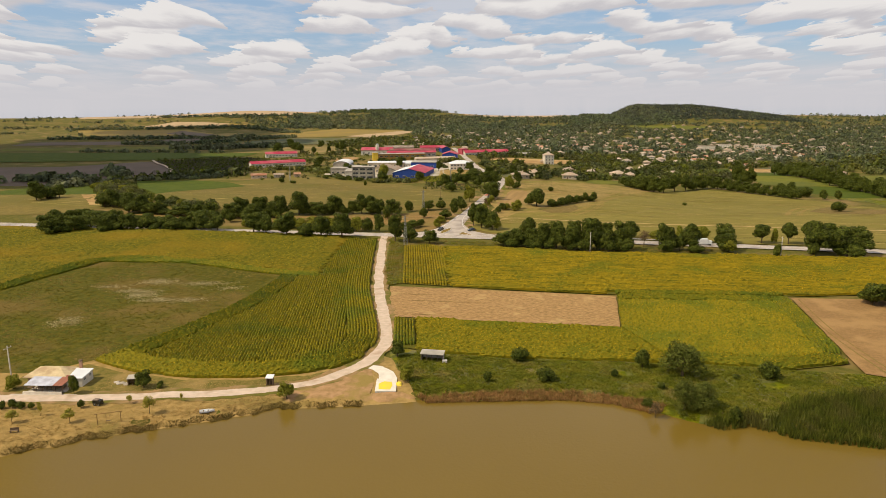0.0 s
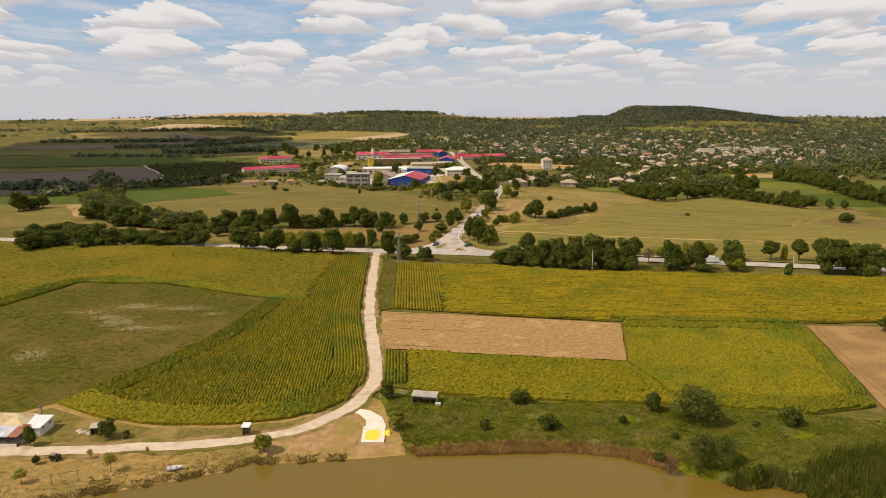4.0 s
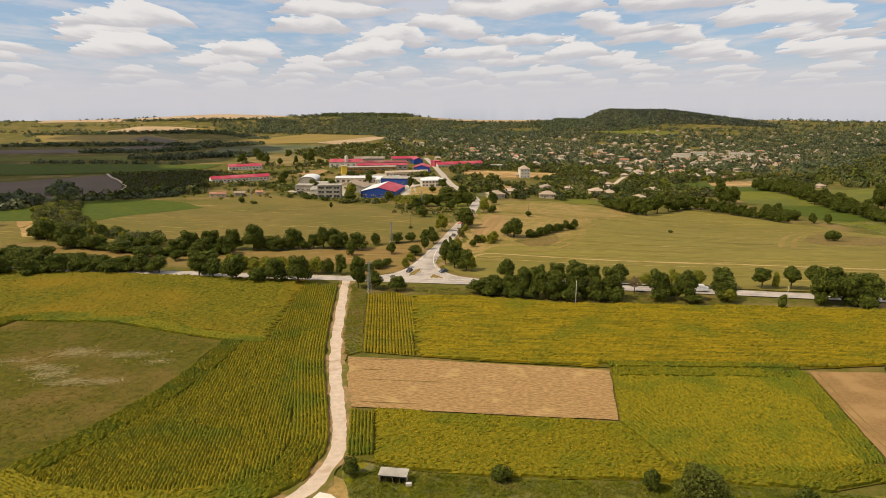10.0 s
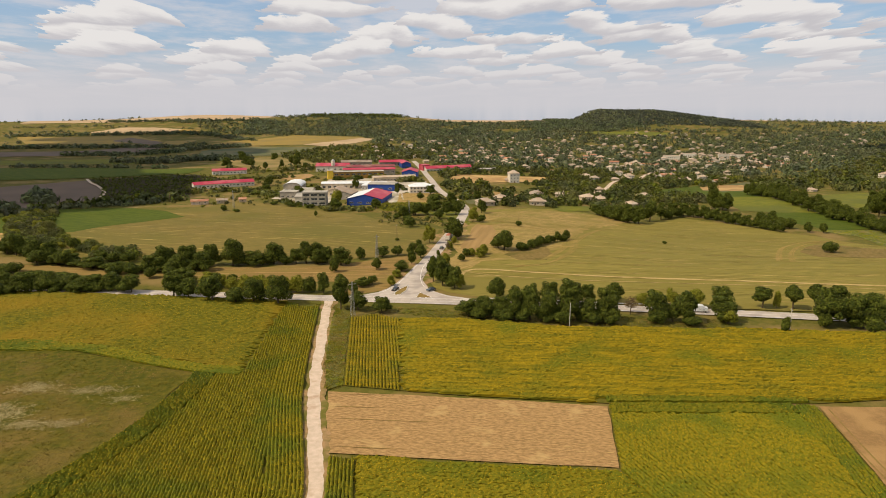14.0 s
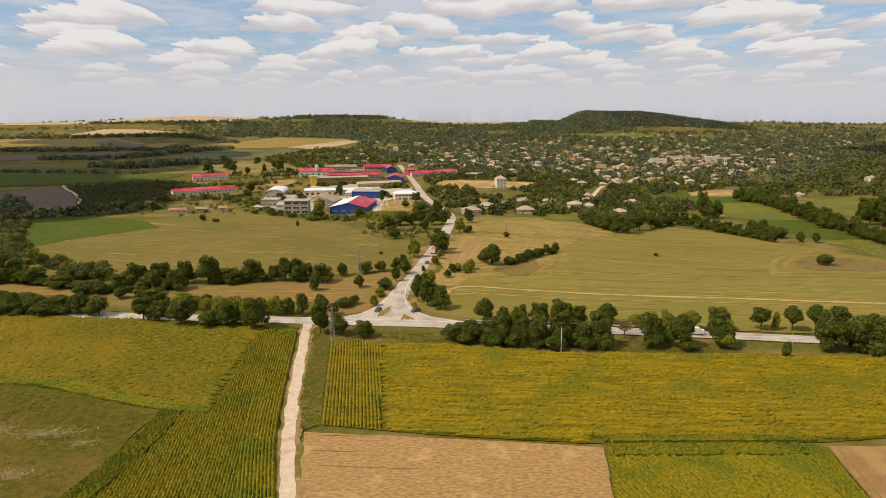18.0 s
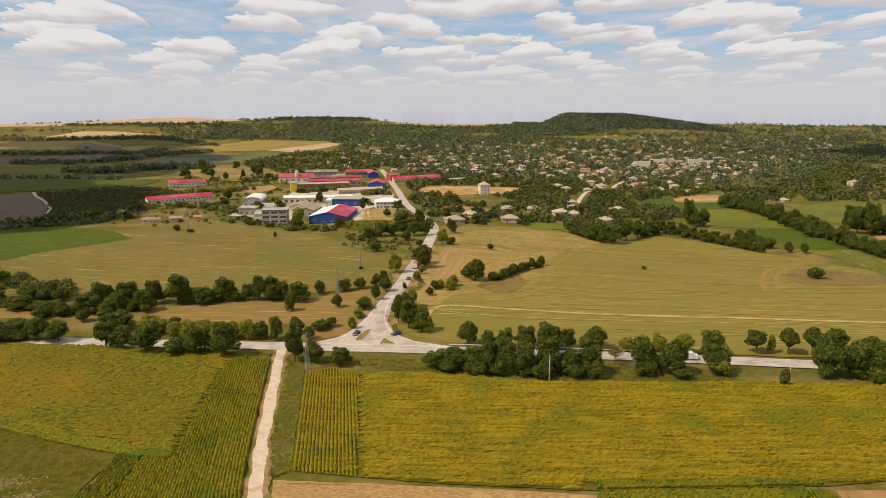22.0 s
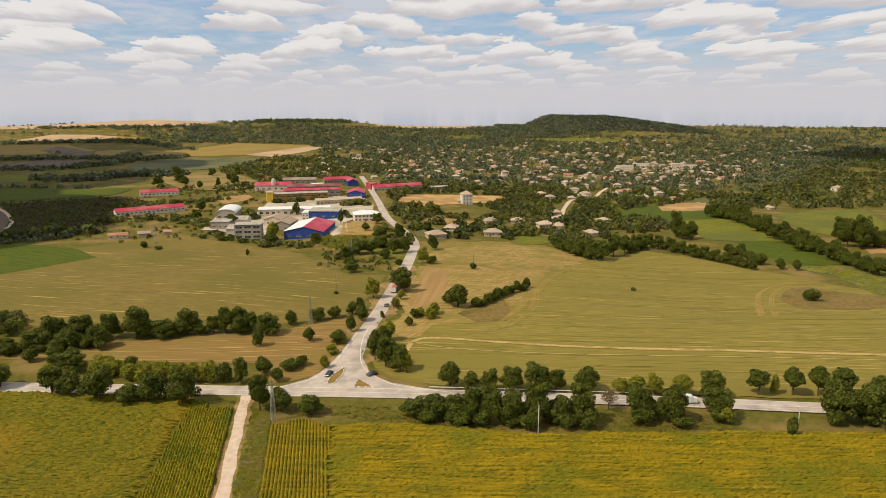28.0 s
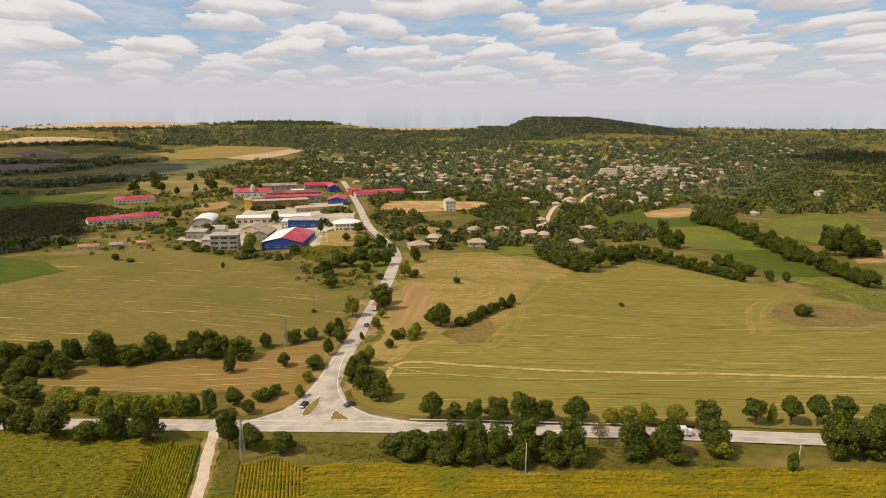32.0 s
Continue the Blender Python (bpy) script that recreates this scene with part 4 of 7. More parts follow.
JUNCTION = [("road", -22.6, 339.4, 1.12, 1.51), ("road", -15.4, 345.3, 1.28, 1.23), ("bush", -10, 338.4, 1.41, 1.67), ("bush", -6.1, 347.6, 2.07, 1.41), ("bush", -1.9, 351.6, 1.58, 1.36), ("bush", -20.3, 375.9, 1.38, 2.6), ("road", -0.2, 378.4, 1.03, 1.13), ("road", -18.3, 389.9, 1.98, 1.58), ("bush", -9, 401.4, 1.49, 2.31), ("road", 2.5, 405.6, 1.47, 1.01), ("bush", 10.2, 408.5, 1.9, 1.76), ("road", 18.4, 412.7, 1.06, 1.02), ("road", 22.3, 402.1, 1.28, 1.36), ("bush", 17.1, 387.7, 1.31, 2.55), ("road", 11.8, 375.4, 1.57, 0.94), ("bushb", 9.2, 362.3, 1.49, 1.43), ("bushb", 6.5, 348.3, 1.09, 1.78), ("bright", 32.6, 374.6, 1.61, 1.77), ("road", 25.6, 353.8, 1.31, 2.19), ("road", 29.2, 346.1, 1.56, 2.15), ("road", 34.3, 341.8, 1.4, 1.66), ("road", 29.3, 365, 1.52, 1.8)]
JUNCTION_2 = [("bright", 36.4, 340.8, 1.18, 1.47), ("bush", 31.7, 404.5, 0.63, 1.19), ("dry", 37.9, 417.4, 0.89, 1.21), ("bright", 43, 433.8, 1.03, 1.06), ("road", 45.8, 446.9, 1.86, 1.96), ("bright", 29.6, 438.6, 1.73, 2.31), ("bush", 22.2, 416.5, 1.3, 2.3), ("bush", 46.4, 402.7, 1.38, 1.52), ("bushb", 53, 405, 2.65, 2.6), ("road", 69.1, 417.1, 2.26, 2.07), ("bush", 78.2, 415.9, 1.58, 1.75), ("bush", 84.9, 421.8, 1.48, 1.82), ("bush", 91.9, 430.2, 1.52, 2.06), ("bush", 98.5, 437.2, 1.28, 1.8), ("bush", 105.3, 443.1, 1.3, 2.02), ("bush", 113, 451.5, 1.19, 2.11), ("bush", 64.9, 424.3, 1.48, 1.64), ("bush", 42.9, 392.6, 1.21, 1.33), ("bushb", 39.2, 421.4, 1.11, 1.74)]
FIELD = [("bush", 92.4, 497.3, 1.32, 1.27), ("bush", 173.7, 450, 0.94, 0.65), ("bush", 257.9, 416.6, 2.45, 2.32), ("bush", -126.9, 618, 1.53, 1.75), ("bush", -115.8, 610.8, 1.93, 0.83), ("bush", -48.7, 572.9, 0.78, 1.63), ("bush", 11, 449, 0.71, 0.61), ("bush", 146.2, 274.4, 1.12, 1.87), ("road", 16.8, 528.9, 1.92, 1.79), ("road", 26, 552.1, 2.2, 1.6), ("road", 41.6, 572.2, 2.2, 1.5), ("road", 56, 552, 1.9, 2.0), ("bright", 64, 516, 1.7, 2.2), ("bush", 19.9, 509.5, 1.83, 1.85), ("road", 44.2, 612, 2.2, 1.4), ("road", -4, 604, 1.8, 1.5), ("road", -37, 616, 2.1, 1.7), ("bush", -58, 628, 2.3, 1.1), ("bush", -76, 640, 2.4, 1.1), ("bush", -92, 650, 2.2, 1.0)]
UPHEDGE = [("road", -105.6, 395.5, 2.26, 1.73), ("road", -94.3, 395.4, 2.23, 1.79), ("road", -82.5, 394.1, 1.76, 1.91), ("road", -71.7, 392.9, 2.25, 2.38), ("road", -61.3, 392.1, 1.97, 1.33), ("road", -52.1, 395.6, 2.14, 1.88), ("road", -41.1, 395.3, 1.37, 1.34), ("road", -32.3, 395.4, 2.53, 2.51), ("road", -25.5, 395.2, 1.27, 1.42), ("bush", -46.1, 393.1, 1.36, 1.66), ("bush", -87.4, 390.2, 2.53, 0.83)]
LOWHEDGE = [("bushb", -75.2, 354.2, 2.36, 1.94), ("bushb", -69, 351.9, 2.33, 2.25), ("bushb", -62.4, 347.7, 2.28, 2.2), ("bushb", -56.5, 345.5, 2.36, 2.46), ("bushb", -50.9, 344.6, 2.34, 2.6), ("bushb", -45.3, 343.6, 2.32, 2.58), ("bushb", -39.7, 342.6, 2.19, 2.43), ("bushb", -34.2, 341.7, 2.17, 2.57), ("bush", -28.9, 340.5, 1.74, 2.46), ("road", -86.1, 359.7, 1.99, 1.27), ("bush", -94, 366.1, 1.79, 1.49), ("bushb", -92.9, 356.6, 1.59, 1.53), ("bright", -74, 358.7, 2.08, 1.21), ("bush", -65.4, 361.1, 1.36, 1.34)]
LEFTWOOD = [("road", -162.9, 346.1, 2.08, 1.45), ("road", -176.3, 346.7, 2.12, 1.47), ("road", -185.1, 339, 2.1, 1.76), ("road", -151, 348.8, 1.86, 1.55), ("road", -141.2, 350.8, 1.85, 1.44), ("road", -126.7, 347.9, 2.01, 1.2), ("road", -114.9, 352.2, 2.01, 1.48), ("road", -255.2, 476.9, 2.96, 1.84), ("road", -258.6, 463.8, 2.18, 2.26), ("road", -193.8, 430.2, 3.21, 2.36), ("road", -171.1, 407.8, 3, 2.53), ("road", -156.1, 401.6, 2.57, 1.63), ("road", -139.1, 392.8, 2.49, 1.04), ("bush", -180.1, 387.7, 4.21, 2.1), ("bush", -119.7, 383.9, 3.16, 1.84), ("road", -107.7, 383.3, 2.16, 1.5), ("road", -96.1, 384.2, 2.14, 1.49), ("road", -84, 383.2, 1.91, 1.6), ("bush", -191.3, 380.9, 4.2, 2.09), ("bush", -152.5, 371.2, 4.72, 1.48), ("bush", -132.9, 364.1, 3.8, 1.28)]
LAKE = [("bright", -30.9, 143.6, 0.87, 0.87), ("sapling", -58.5, 136.7, 0.77, 0.96), ("sapling", -73.4, 133.2, 0.84, 0.62), ("bush", -74.5, 140.2, 0.49, 0.63), ("sapling", -53.8, 142.7, 0.25, 0.46), ("sapling", -85.2, 133.4, 0.7, 0.68), ("sapling", -81.2, 136.6, 0.35, 0.69), ("bush", -91.4, 140.5, 0.51, 0.57), ("bush", -89.4, 140.8, 0.55, 0.65), ("bush", -87.4, 140.4, 0.51, 0.56), ("bush", -85, 140, 0.43, 0.52), ("road", -65.1, 150.4, 0.74, 0.74), ("bush", -61.2, 150.4, 0.5, 0.55), ("bush", -79.5, 147.5, 0.73, 1.5), ("bushb", -94.8, 150.7, 0.98, 1.29), ("sapling", -64.9, 142.1, 0.4, 0.44)]
MEADOWSIDE = [("road", -7.2, 167.9, 0.71, 0.76), ("bright", -4.5, 152.2, 0.95, 0.85), ("bush", 24, 163.8, 1.23, 1.25), ("bush", 14.4, 150.9, 0.67, 0.83), ("bush", 28.1, 150.9, 1.22, 1.15), ("bush", 44.8, 152.3, 0.56, 0.71), ("road", 53.3, 158, 0.76, 0.9), ("willow", 61.1, 152.3, 1.33, 1.26), ("willow", 58.9, 135.4, 0.94, 0.84), ("willow", 55, 134.7, 0.77, 0.98), ("dry", 48.3, 132.9, 0.8, 0.98), ("bush", 63.4, 129.1, 0.84, 1.44), ("bush", 80.9, 150.5, 1.34, 1.37), ("road", 145.9, 207.1, 2.56, 1.75), ("bush", 47.9, 137.5, 0.65, 0.71), ("bush", 73.3, 150.5, 0.59, 0.35), ("bush", 53.7, 145.4, 0.48, 0.53)]
RIVER = [("road", 389.5, 746.1, 3.18, 3.08), ("road", 397.2, 732.8, 3.36, 3.23), ("road", 393.2, 701.6, 3.43, 3.27), ("road", 387.2, 673.8, 2.92, 2.82), ("road", 377.4, 641.6, 3.34, 3.15), ("road", 366, 605.1, 3.16, 3.29), ("road", 365.5, 586.4, 3.08, 2.58), ("road", 355.2, 555.5, 2.92, 3.04), ("road", 357.8, 543.5, 2.72, 2.42), ("road", 350.2, 519.2, 2.46, 2.62), ("road", 349.2, 504.3, 2.56, 2.26), ("road", 344.9, 483.9, 2.18, 1.94), ("road", 344.6, 471.8, 2.43, 2.14), ("road", 402.5, 562, 4.12, 5.19), ("road", 291.2, 612.8, 2.83, 3.28), ("road", 287.6, 624.8, 2.03, 3.73), ("road", 419.2, 591.6, 3.98, 3.85), ("road", 421.1, 558.4, 3.49, 2.93), ("road", 432, 582.8, 2.73, 3.13), ("bush", 290.9, 512.8, 2.48, 2.84), ("bush", 294.1, 541.1, 2.17, 3.05), ("bush", 292, 552.1, 2.21, 2.53)]
RIVER_2 = [("bush", 294.8, 497.3, 1.63, 2.38), ("bush", 303.4, 492.6, 1.63, 2.38)]
DARKHEDGE = [("road", 171.1, 579.3, 1.88, 1.43), ("road", 174.2, 562.8, 1.97, 1.76), ("road", 177.7, 549.1, 2.06, 1.96), ("road", 182.6, 540.1, 2.17, 2.29), ("road", 189.5, 537.1, 2.16, 2.29), ("road", 202.9, 549.9, 2.24, 2.63), ("road", 216.7, 562.5, 2.17, 2.47), ("road", 229.8, 572.6, 2.08, 2.14), ("road", 243.1, 582.1, 1.99, 1.94), ("road", 249.4, 576.4, 1.83, 1.8), ("road", 253.7, 566.9, 1.81, 1.78), ("road", 257.7, 557.6, 1.79, 1.62), ("road", 259.5, 544.6, 1.6, 1.6), ("road", 263.3, 536, 1.59, 1.58), ("road", 266.8, 527.5, 1.43, 1.45), ("bush", 270.4, 519.3, 2.05, 2.6), ("bush", 273.8, 511.5, 2.03, 2.58), ("bush", 276.9, 500.4, 1.8, 2.31)]


def plant_all(rows, group):
    """Kind, place, and the crown's width and height against the model; wide ones become a clump of three."""
    for kind, x, y, w, h in rows:
        if w > 2.5:
            for k in range(3):
                a = k * 2.1 + x
                r = w * 1.5
                plant(kind, x + r * math.cos(a), y + r * math.sin(a), w * 0.62, h * (0.55 + 0.15 * k), group)
        else:
            plant(kind, x, y, w, h, group)


def fill_hedge(rows, group, reach=15.0, kind="bush"):
    """Shrubs that close the gaps between neighbouring trees of a row."""
    for i, a in enumerate(rows):
        near = sorted((math.hypot(a[1] - b[1], a[2] - b[2]), j) for j, b in enumerate(rows) if j > i)[:1]
        for d, j in near:
            if 3 < d < reach:
                b = rows[j]
                for f in ((0.5,) if d < 9 else (0.33, 0.68)):
                    x, y = a[1] + (b[1] - a[1]) * f, a[2] + (b[2] - a[2]) * f
                    h = min(a[4], b[4]) * (1.35 if a[0] == "road" else 0.8)
                    plant(kind, x + pick_rng.uniform(-1, 1), y + pick_rng.uniform(-1.5, 1.5), max(1.1, 0.5 * (a[3] + b[3]) * pick_rng.uniform(0.8, 1.15)), h * pick_rng.uniform(0.75, 1.1), group)


fill_hedge([r for r in ROWS if 30 < r[1] < 120] + ROWS[16:18], "trees along the main road")
fill_hedge(LEFTROWS, "trees along the main road")
fill_hedge(UPHEDGE, "trees of the field hedge")
fill_hedge(LEFTWOOD, "trees of the field hedge", 24)
fill_hedge(DARKHEDGE, "trees of the hill hedge", 18)
fill_hedge(RIVER, "trees along the stream", 34)
plant_all(ROWS + ROWS_2 + FARROWS + LEFTROWS, "trees along the main road")
plant_all(JUNCTION + JUNCTION_2, "trees and bushes by the junction")
fill_hedge([r for r in JUNCTION_2 if r[1] > 60], "trees and bushes by the junction", 14)
for x, y, w, h in ((-141, 409, 2.2, 2.0), (-134, 408, 2.4, 1.8), (-126, 404, 2.2, 2.0), (-124, 377, 1.9, 1.7), (-116, 379, 2.0, 1.8), (-105, 371, 1.8, 1.7), (-97, 374, 2.0, 1.6), (-90, 372, 1.8, 1.5)):
    plant("bush", x, y, w, h, "trees of the field hedge")
for kind, x, y, w, h in ROWS:
    if x > 30:
        plant(pick_rng.choice(("bush", "bush", "bushb")), x + pick_rng.uniform(-4, 4), y - pick_rng.uniform(1.0, 4.5), pick_rng.uniform(1.5, 2.3), pick_rng.uniform(1.2, 2.2), "trees along the main road")
plant_all(FIELD, "lone bushes and trees of the fields")
plant_all(UPHEDGE + LEFTWOOD, "trees of the field hedge")
plant_all(LOWHEDGE, "bushes of the roadside hedge")
plant_all(LAKE, "trees on the lake bank")
plant_all(MEADOWSIDE, "bushes of the lakeside meadow")
plant_all(RIVER + RIVER_2, "trees along the stream")
plant_all(DARKHEDGE, "trees of the hill hedge")

# ---- far land: fields, woods ----
M_weedy = matter("dry_weed_patch", (0.22, 0.155, 0.07), (0.14, 0.105, 0.038), 0.6, (0.10, 0.09, 0.025), 0.07, bump=0.3, cmin=0.52, cmax=0.68)
M_pasture = matter("dry_pasture", (0.21, 0.165, 0.07), (0.15, 0.13, 0.045), 0.06, (0.26, 0.19, 0.10), 0.02, bump=0.2)
FAR_FIELDS = [
    ("far_field", M_far_t, [(-1200, 2470), (-1020, 2450), (-799, 2388), (-584, 2384), (-480, 2420), (-380, 2560), (-420, 2640), (-640, 2650), (-900, 2650), (-1250, 2640)], "pale harvested field on the far ridge"),
    ("far_field", M_far_t, [(-846, 2114), (-794, 2241), (-690, 2222), (-543, 2158), (-560, 2130), (-669, 2093)], "pale far field with a bleached rim"),
    ("far_field", M_far_y, [(-600, 2190), (-543, 2158), (-515, 2086), (-590, 2090)], "yellow far field"),
    ("far_field", M_far_y, [(-980, 2000), (-824, 1997), (-670, 2014), (-600, 1890), (-527, 1776), (-625, 1691), (-800, 1684)], "golden far sunflower field"),
    ("far_field", M_far_b, [(-657, 1792), (-666, 1944), (-516, 1741), (-508, 1647)], "ploughed brown far field"),
    ("far_field", M_far_y, [(-524, 1776), (-460, 1821), (-445, 1639), (-500, 1680)], "small golden far field"),
    ("far_field", M_far_b, [(-800, 1440), (-593, 1465), (-472, 1672), (-460, 1520), (-463, 1373), (-532, 1324), (-760, 1300)], "grey-brown ploughed far field"),
    ("far_field", M_green, [(-700, 1180), (-474, 1193), (-417, 1246), (-353, 1281), (-334, 1121), (-380, 1071), (-432, 1096), (-650, 1080)], "yellow-green far field"),
    ("far_field", M_far_b, [(-620, 800), (-410, 797), (-333, 858), (-310, 826), (-278, 763), (-258, 701), (-271, 650), (-305, 634), (-330, 600), (-560, 640)], "bare brown ploughed field beside the white track"),
    ("far_field", M_hillL, [(-340, 520), (-290, 560), (-268, 565), (-208, 446), (-197, 424), (-215, 402), (-280, 400)], "striped dry field beyond the roadside trees"),
    ("far_field", M_tan, [(-266, 556), (-254, 512), (-211, 438), (-203, 440), (-205, 446)], "bare tan headland"),
    # A darker green than the grass itself: cloud shade put into the colour.
    ("far_field", M_green_d, [(-700, 1030), (-395, 1012), (-288, 983), (-233, 993), (-238, 922), (-337, 879), (-600, 840)], "dark green far field, its colour deepened for cloud shade"),
    ("far_field", M_far_y, [(-404, 1633), (-363, 1756), (-248, 2012), (-61, 1935), (-36, 1827), (-110, 1720), (-184, 1622), (-294, 1591)], "broad golden sunflower field on the far slope"),
    ("far_field", M_far_t, [(-182, 1620), (-58, 1872), (-12, 1825), (-110, 1556)], "pale stubble strip on the far slope"),
    ("far_field", M_far_g, [(-354, 1443), (-288, 1562), (-118, 1527), (-188, 1289), (-316, 1240)], "olive far pasture"),
    ("far_field", M_pasture, [(-240, 1180), (-174, 1220), (-126, 1142), (-85, 1027), (-100, 954), (-142, 946), (-181, 977), (-215, 1050)], "dry pale pasture with scattered trees behind the barns"),
    ("far_field", M_dark, [(-333, 866), (-229, 913), (-180, 860), (-195, 806), (-184, 731), (-201, 684), (-236, 666), (-258, 700), (-278, 763), (-310, 830)], "dark young plantation"),
    ("dirt_yard", M_redsoil, [(-126, 880), (-88, 906), (-78, 873), (-102, 837)], "bare dirt heap yard"),
    ("far_field", M_tan, [(71.3, 797), (96, 790), (150, 824), (201, 859), (212, 910), (167, 904), (88, 886)], "golden stubble field among the village trees"),
    ("green_plot", M_far_g, [(72, 640), (86, 660), (103, 640), (98, 618), (80, 603), (72, 615)], "olive garden plot by the village road"),
    ("green_field", M_green, [(304, 689), (360, 726), (398, 729), (385, 660), (367, 593), (324, 598), (305, 608), (320, 662)], "smooth light green field by the stream"),
    ("green_field", M_green_d, [(324, 598), (370, 593), (349, 505), (315, 503), (307, 548)], "dark green crop field with fine rows"),
    ("green_field", M_green, [(473, 771), (572, 837), (642, 840), (548, 700), (454, 591), (427, 595), (420, 648)], "light green field beyond the stream"),
    ("far_field", M_tan, [(392, 535), (418, 576), (480, 590), (480, 540)], "tan field beyond the stream"),
    ("far_field", M_tan, [(360, 793), (454, 874), (409, 803)], "small golden field by the village"),
    ("far_field", M_far_g, [(366, 825), (499, 952), (420, 780), (360, 726), (304, 689)], "rough pasture below the village"),
    ("green_field", M_green_d, [(282, 762), (383, 857), (357, 789), (416, 802), (415, 735), (343, 714), (283, 721)], "narrow dark green plots below the village"),
    ("far_field", M_tan, [(358, 793), (376, 838), (420, 880), (470, 902), (428, 822), (390, 796)], "small golden stubble field by the village gardens"),
    ("green_field", M_bank, [(300, 506), (318, 476), (298, 411), (400, 380), (480, 500), (389, 518), (345, 500)], "rough green pasture beside the hill field"),
    ("green_plot", M_green, [(146, 583), (140, 594), (152, 623), (185, 628), (171, 597)], "small green plot at the village edge"),
    ("green_plot", M_bank, [(3, 600), (51, 533), (60, 500), (66, 560), (58, 600), (30, 580)], "grassy roadside plot below the vineyard"),
    ("dirt_yard", M_red_strip, [(86, 684), (113, 660), (124, 672), (131, 690), (100, 708), (82, 702)], "bare brown plot among the gardens"),
    ("far_field", M_green, [(547, 2135), (664, 2178), (875, 2080), (792, 2034), (640, 2090)], "pale green strip at the foot of the hill"),
    ("weed_patch", M_weedy, [(240.8, 419.7), (256, 438), (270, 450.6), (280.5, 450.4), (284.2, 441), (300, 420), (305, 402), (283, 396), (269.9, 390.8), (240, 399.6)], "unmown weedy island in the hill field"),
    ("weed_patch", M_weedy, [(67.4, 407), (79, 424.7), (94.4, 424.4), (93.7, 405.4), (86.8, 392.4), (73, 393.6)], "unmown weedy corner of the hill field"),
    ("factory_yard", M_concrete, [(-40, 700), (20, 690), (45, 730), (48, 800), (40, 870), (20, 880), (-60, 850), (-66, 760)], "pale concrete factory yard"),
    ("factory_yard", M_concrete, [(8, 622), (20, 640), (20, 690), (5, 700), (6, 640)], "pale concrete apron beside the hall"),
    ("dirt_yard", M_dry, [(14, 628), (39, 618), (41, 650), (44, 686), (17, 690)], "bare reddish yard with tyre tracks"),
    ("dirt_yard", M_concrete, [(-100, 690), (-40, 650), (-36, 720), (-60, 760), (-100, 770)], "dusty pale yard of the old works"),
    ("far_field", M_far_t, [(1330, 2560), (1330, 2640), (2100, 2640), (2000, 2560)], "pale field on the far plateau"),
    ("far_field", M_far_t, [(150, 2500), (590, 2500), (590, 2650), (150, 2660)], "pale strip on the far ridge"),
]
for k, (nm, mt, poly, lb) in enumerate(FAR_FIELDS):
    far = max(p[1] for p in poly) > 1000
    sheet(nm, poly, mt, 0.4 + 0.018 * k if far else (0.15 + 0.001 * k if max(p[1] for p in poly) < 620 else 0.22 + 0.003 * k), 30 if far else 12, lb, "field", wobble=3.0 if far else 0.8, wstep=30 if far else 5)


PLANTED = next(f[2] for f in FAR_FIELDS if f[3] == "dark young plantation")
PASTURE = next(f[2] for f in FAR_FIELDS if f[3] == "rough pasture below the village")


def inside(poly, x, y):
    hit = False
    for i in range(len(poly)):
        (x1, y1), (x2, y2) = poly[i], poly[(i + 1) % len(poly)]
        if (y1 > y) != (y2 > y) and x < x1 + (y - y1) * (x2 - x1) / (y2 - y1):
            hit = not hit
    return hit


def wood(name, spots, mat, label, cards=22, seed=1, leaf=0.34):
    """Many far trees as one mesh: for each a heap of leaf cards on a dome."""
    rng = np.random.default_rng(seed)
    n = len(spots)
    S = np.array(spots)
    base = np.array([ground_z(x, y) for x, y, *_ in spots])
    d = rng.normal(size=(n, cards, 3))
    d[..., 2] = np.abs(d[..., 2]) * 0.9 + 0.05 * d[..., 2]
    d /= np.linalg.norm(d, axis=2)[..., None]
    r, h = S[:, 2][:, None], S[:, 3][:, None]
    rr = 0.68 + 0.42 * rng.random((n, cards))
    P = np.stack([S[:, 0][:, None] + d[..., 0] * r * rr, S[:, 1][:, None] + d[..., 1] * r * rr, base[:, None] + h * (0.12 + 0.85 * d[..., 2] * rr)], -1)
    nr = d + rng.normal(0, 0.42, d.shape)
    nr /= np.linalg.norm(nr, axis=2)[..., None]
    e1 = np.cross(nr, rng.normal(size=d.shape))
    e1 /= np.linalg.norm(e1, axis=2)[..., None]
    e2 = np.cross(nr, e1)
    s = (leaf * r * (0.6 + 0.8 * rng.random((n, cards))))[..., None]
    Q = np.stack([P - s * e1, P - 0.8 * s * e2, P + s * e1, P + 0.8 * s * e2], 2).reshape(-1, 3)
    ob = mesh_of(name, Q.tolist(), np.arange(len(Q)).reshape(-1, 4).tolist(), mat)
    return tagged(ob, label, "trees", kind="stuff")


rng = random.Random(12)
HOUSES = []                                        # x, y, size: the village, seeded first so that trees leave it room


def free(x, y, r):
    return all((x - a) ** 2 + (y - b) ** 2 > r * r for a, b, *_ in HOUSES)


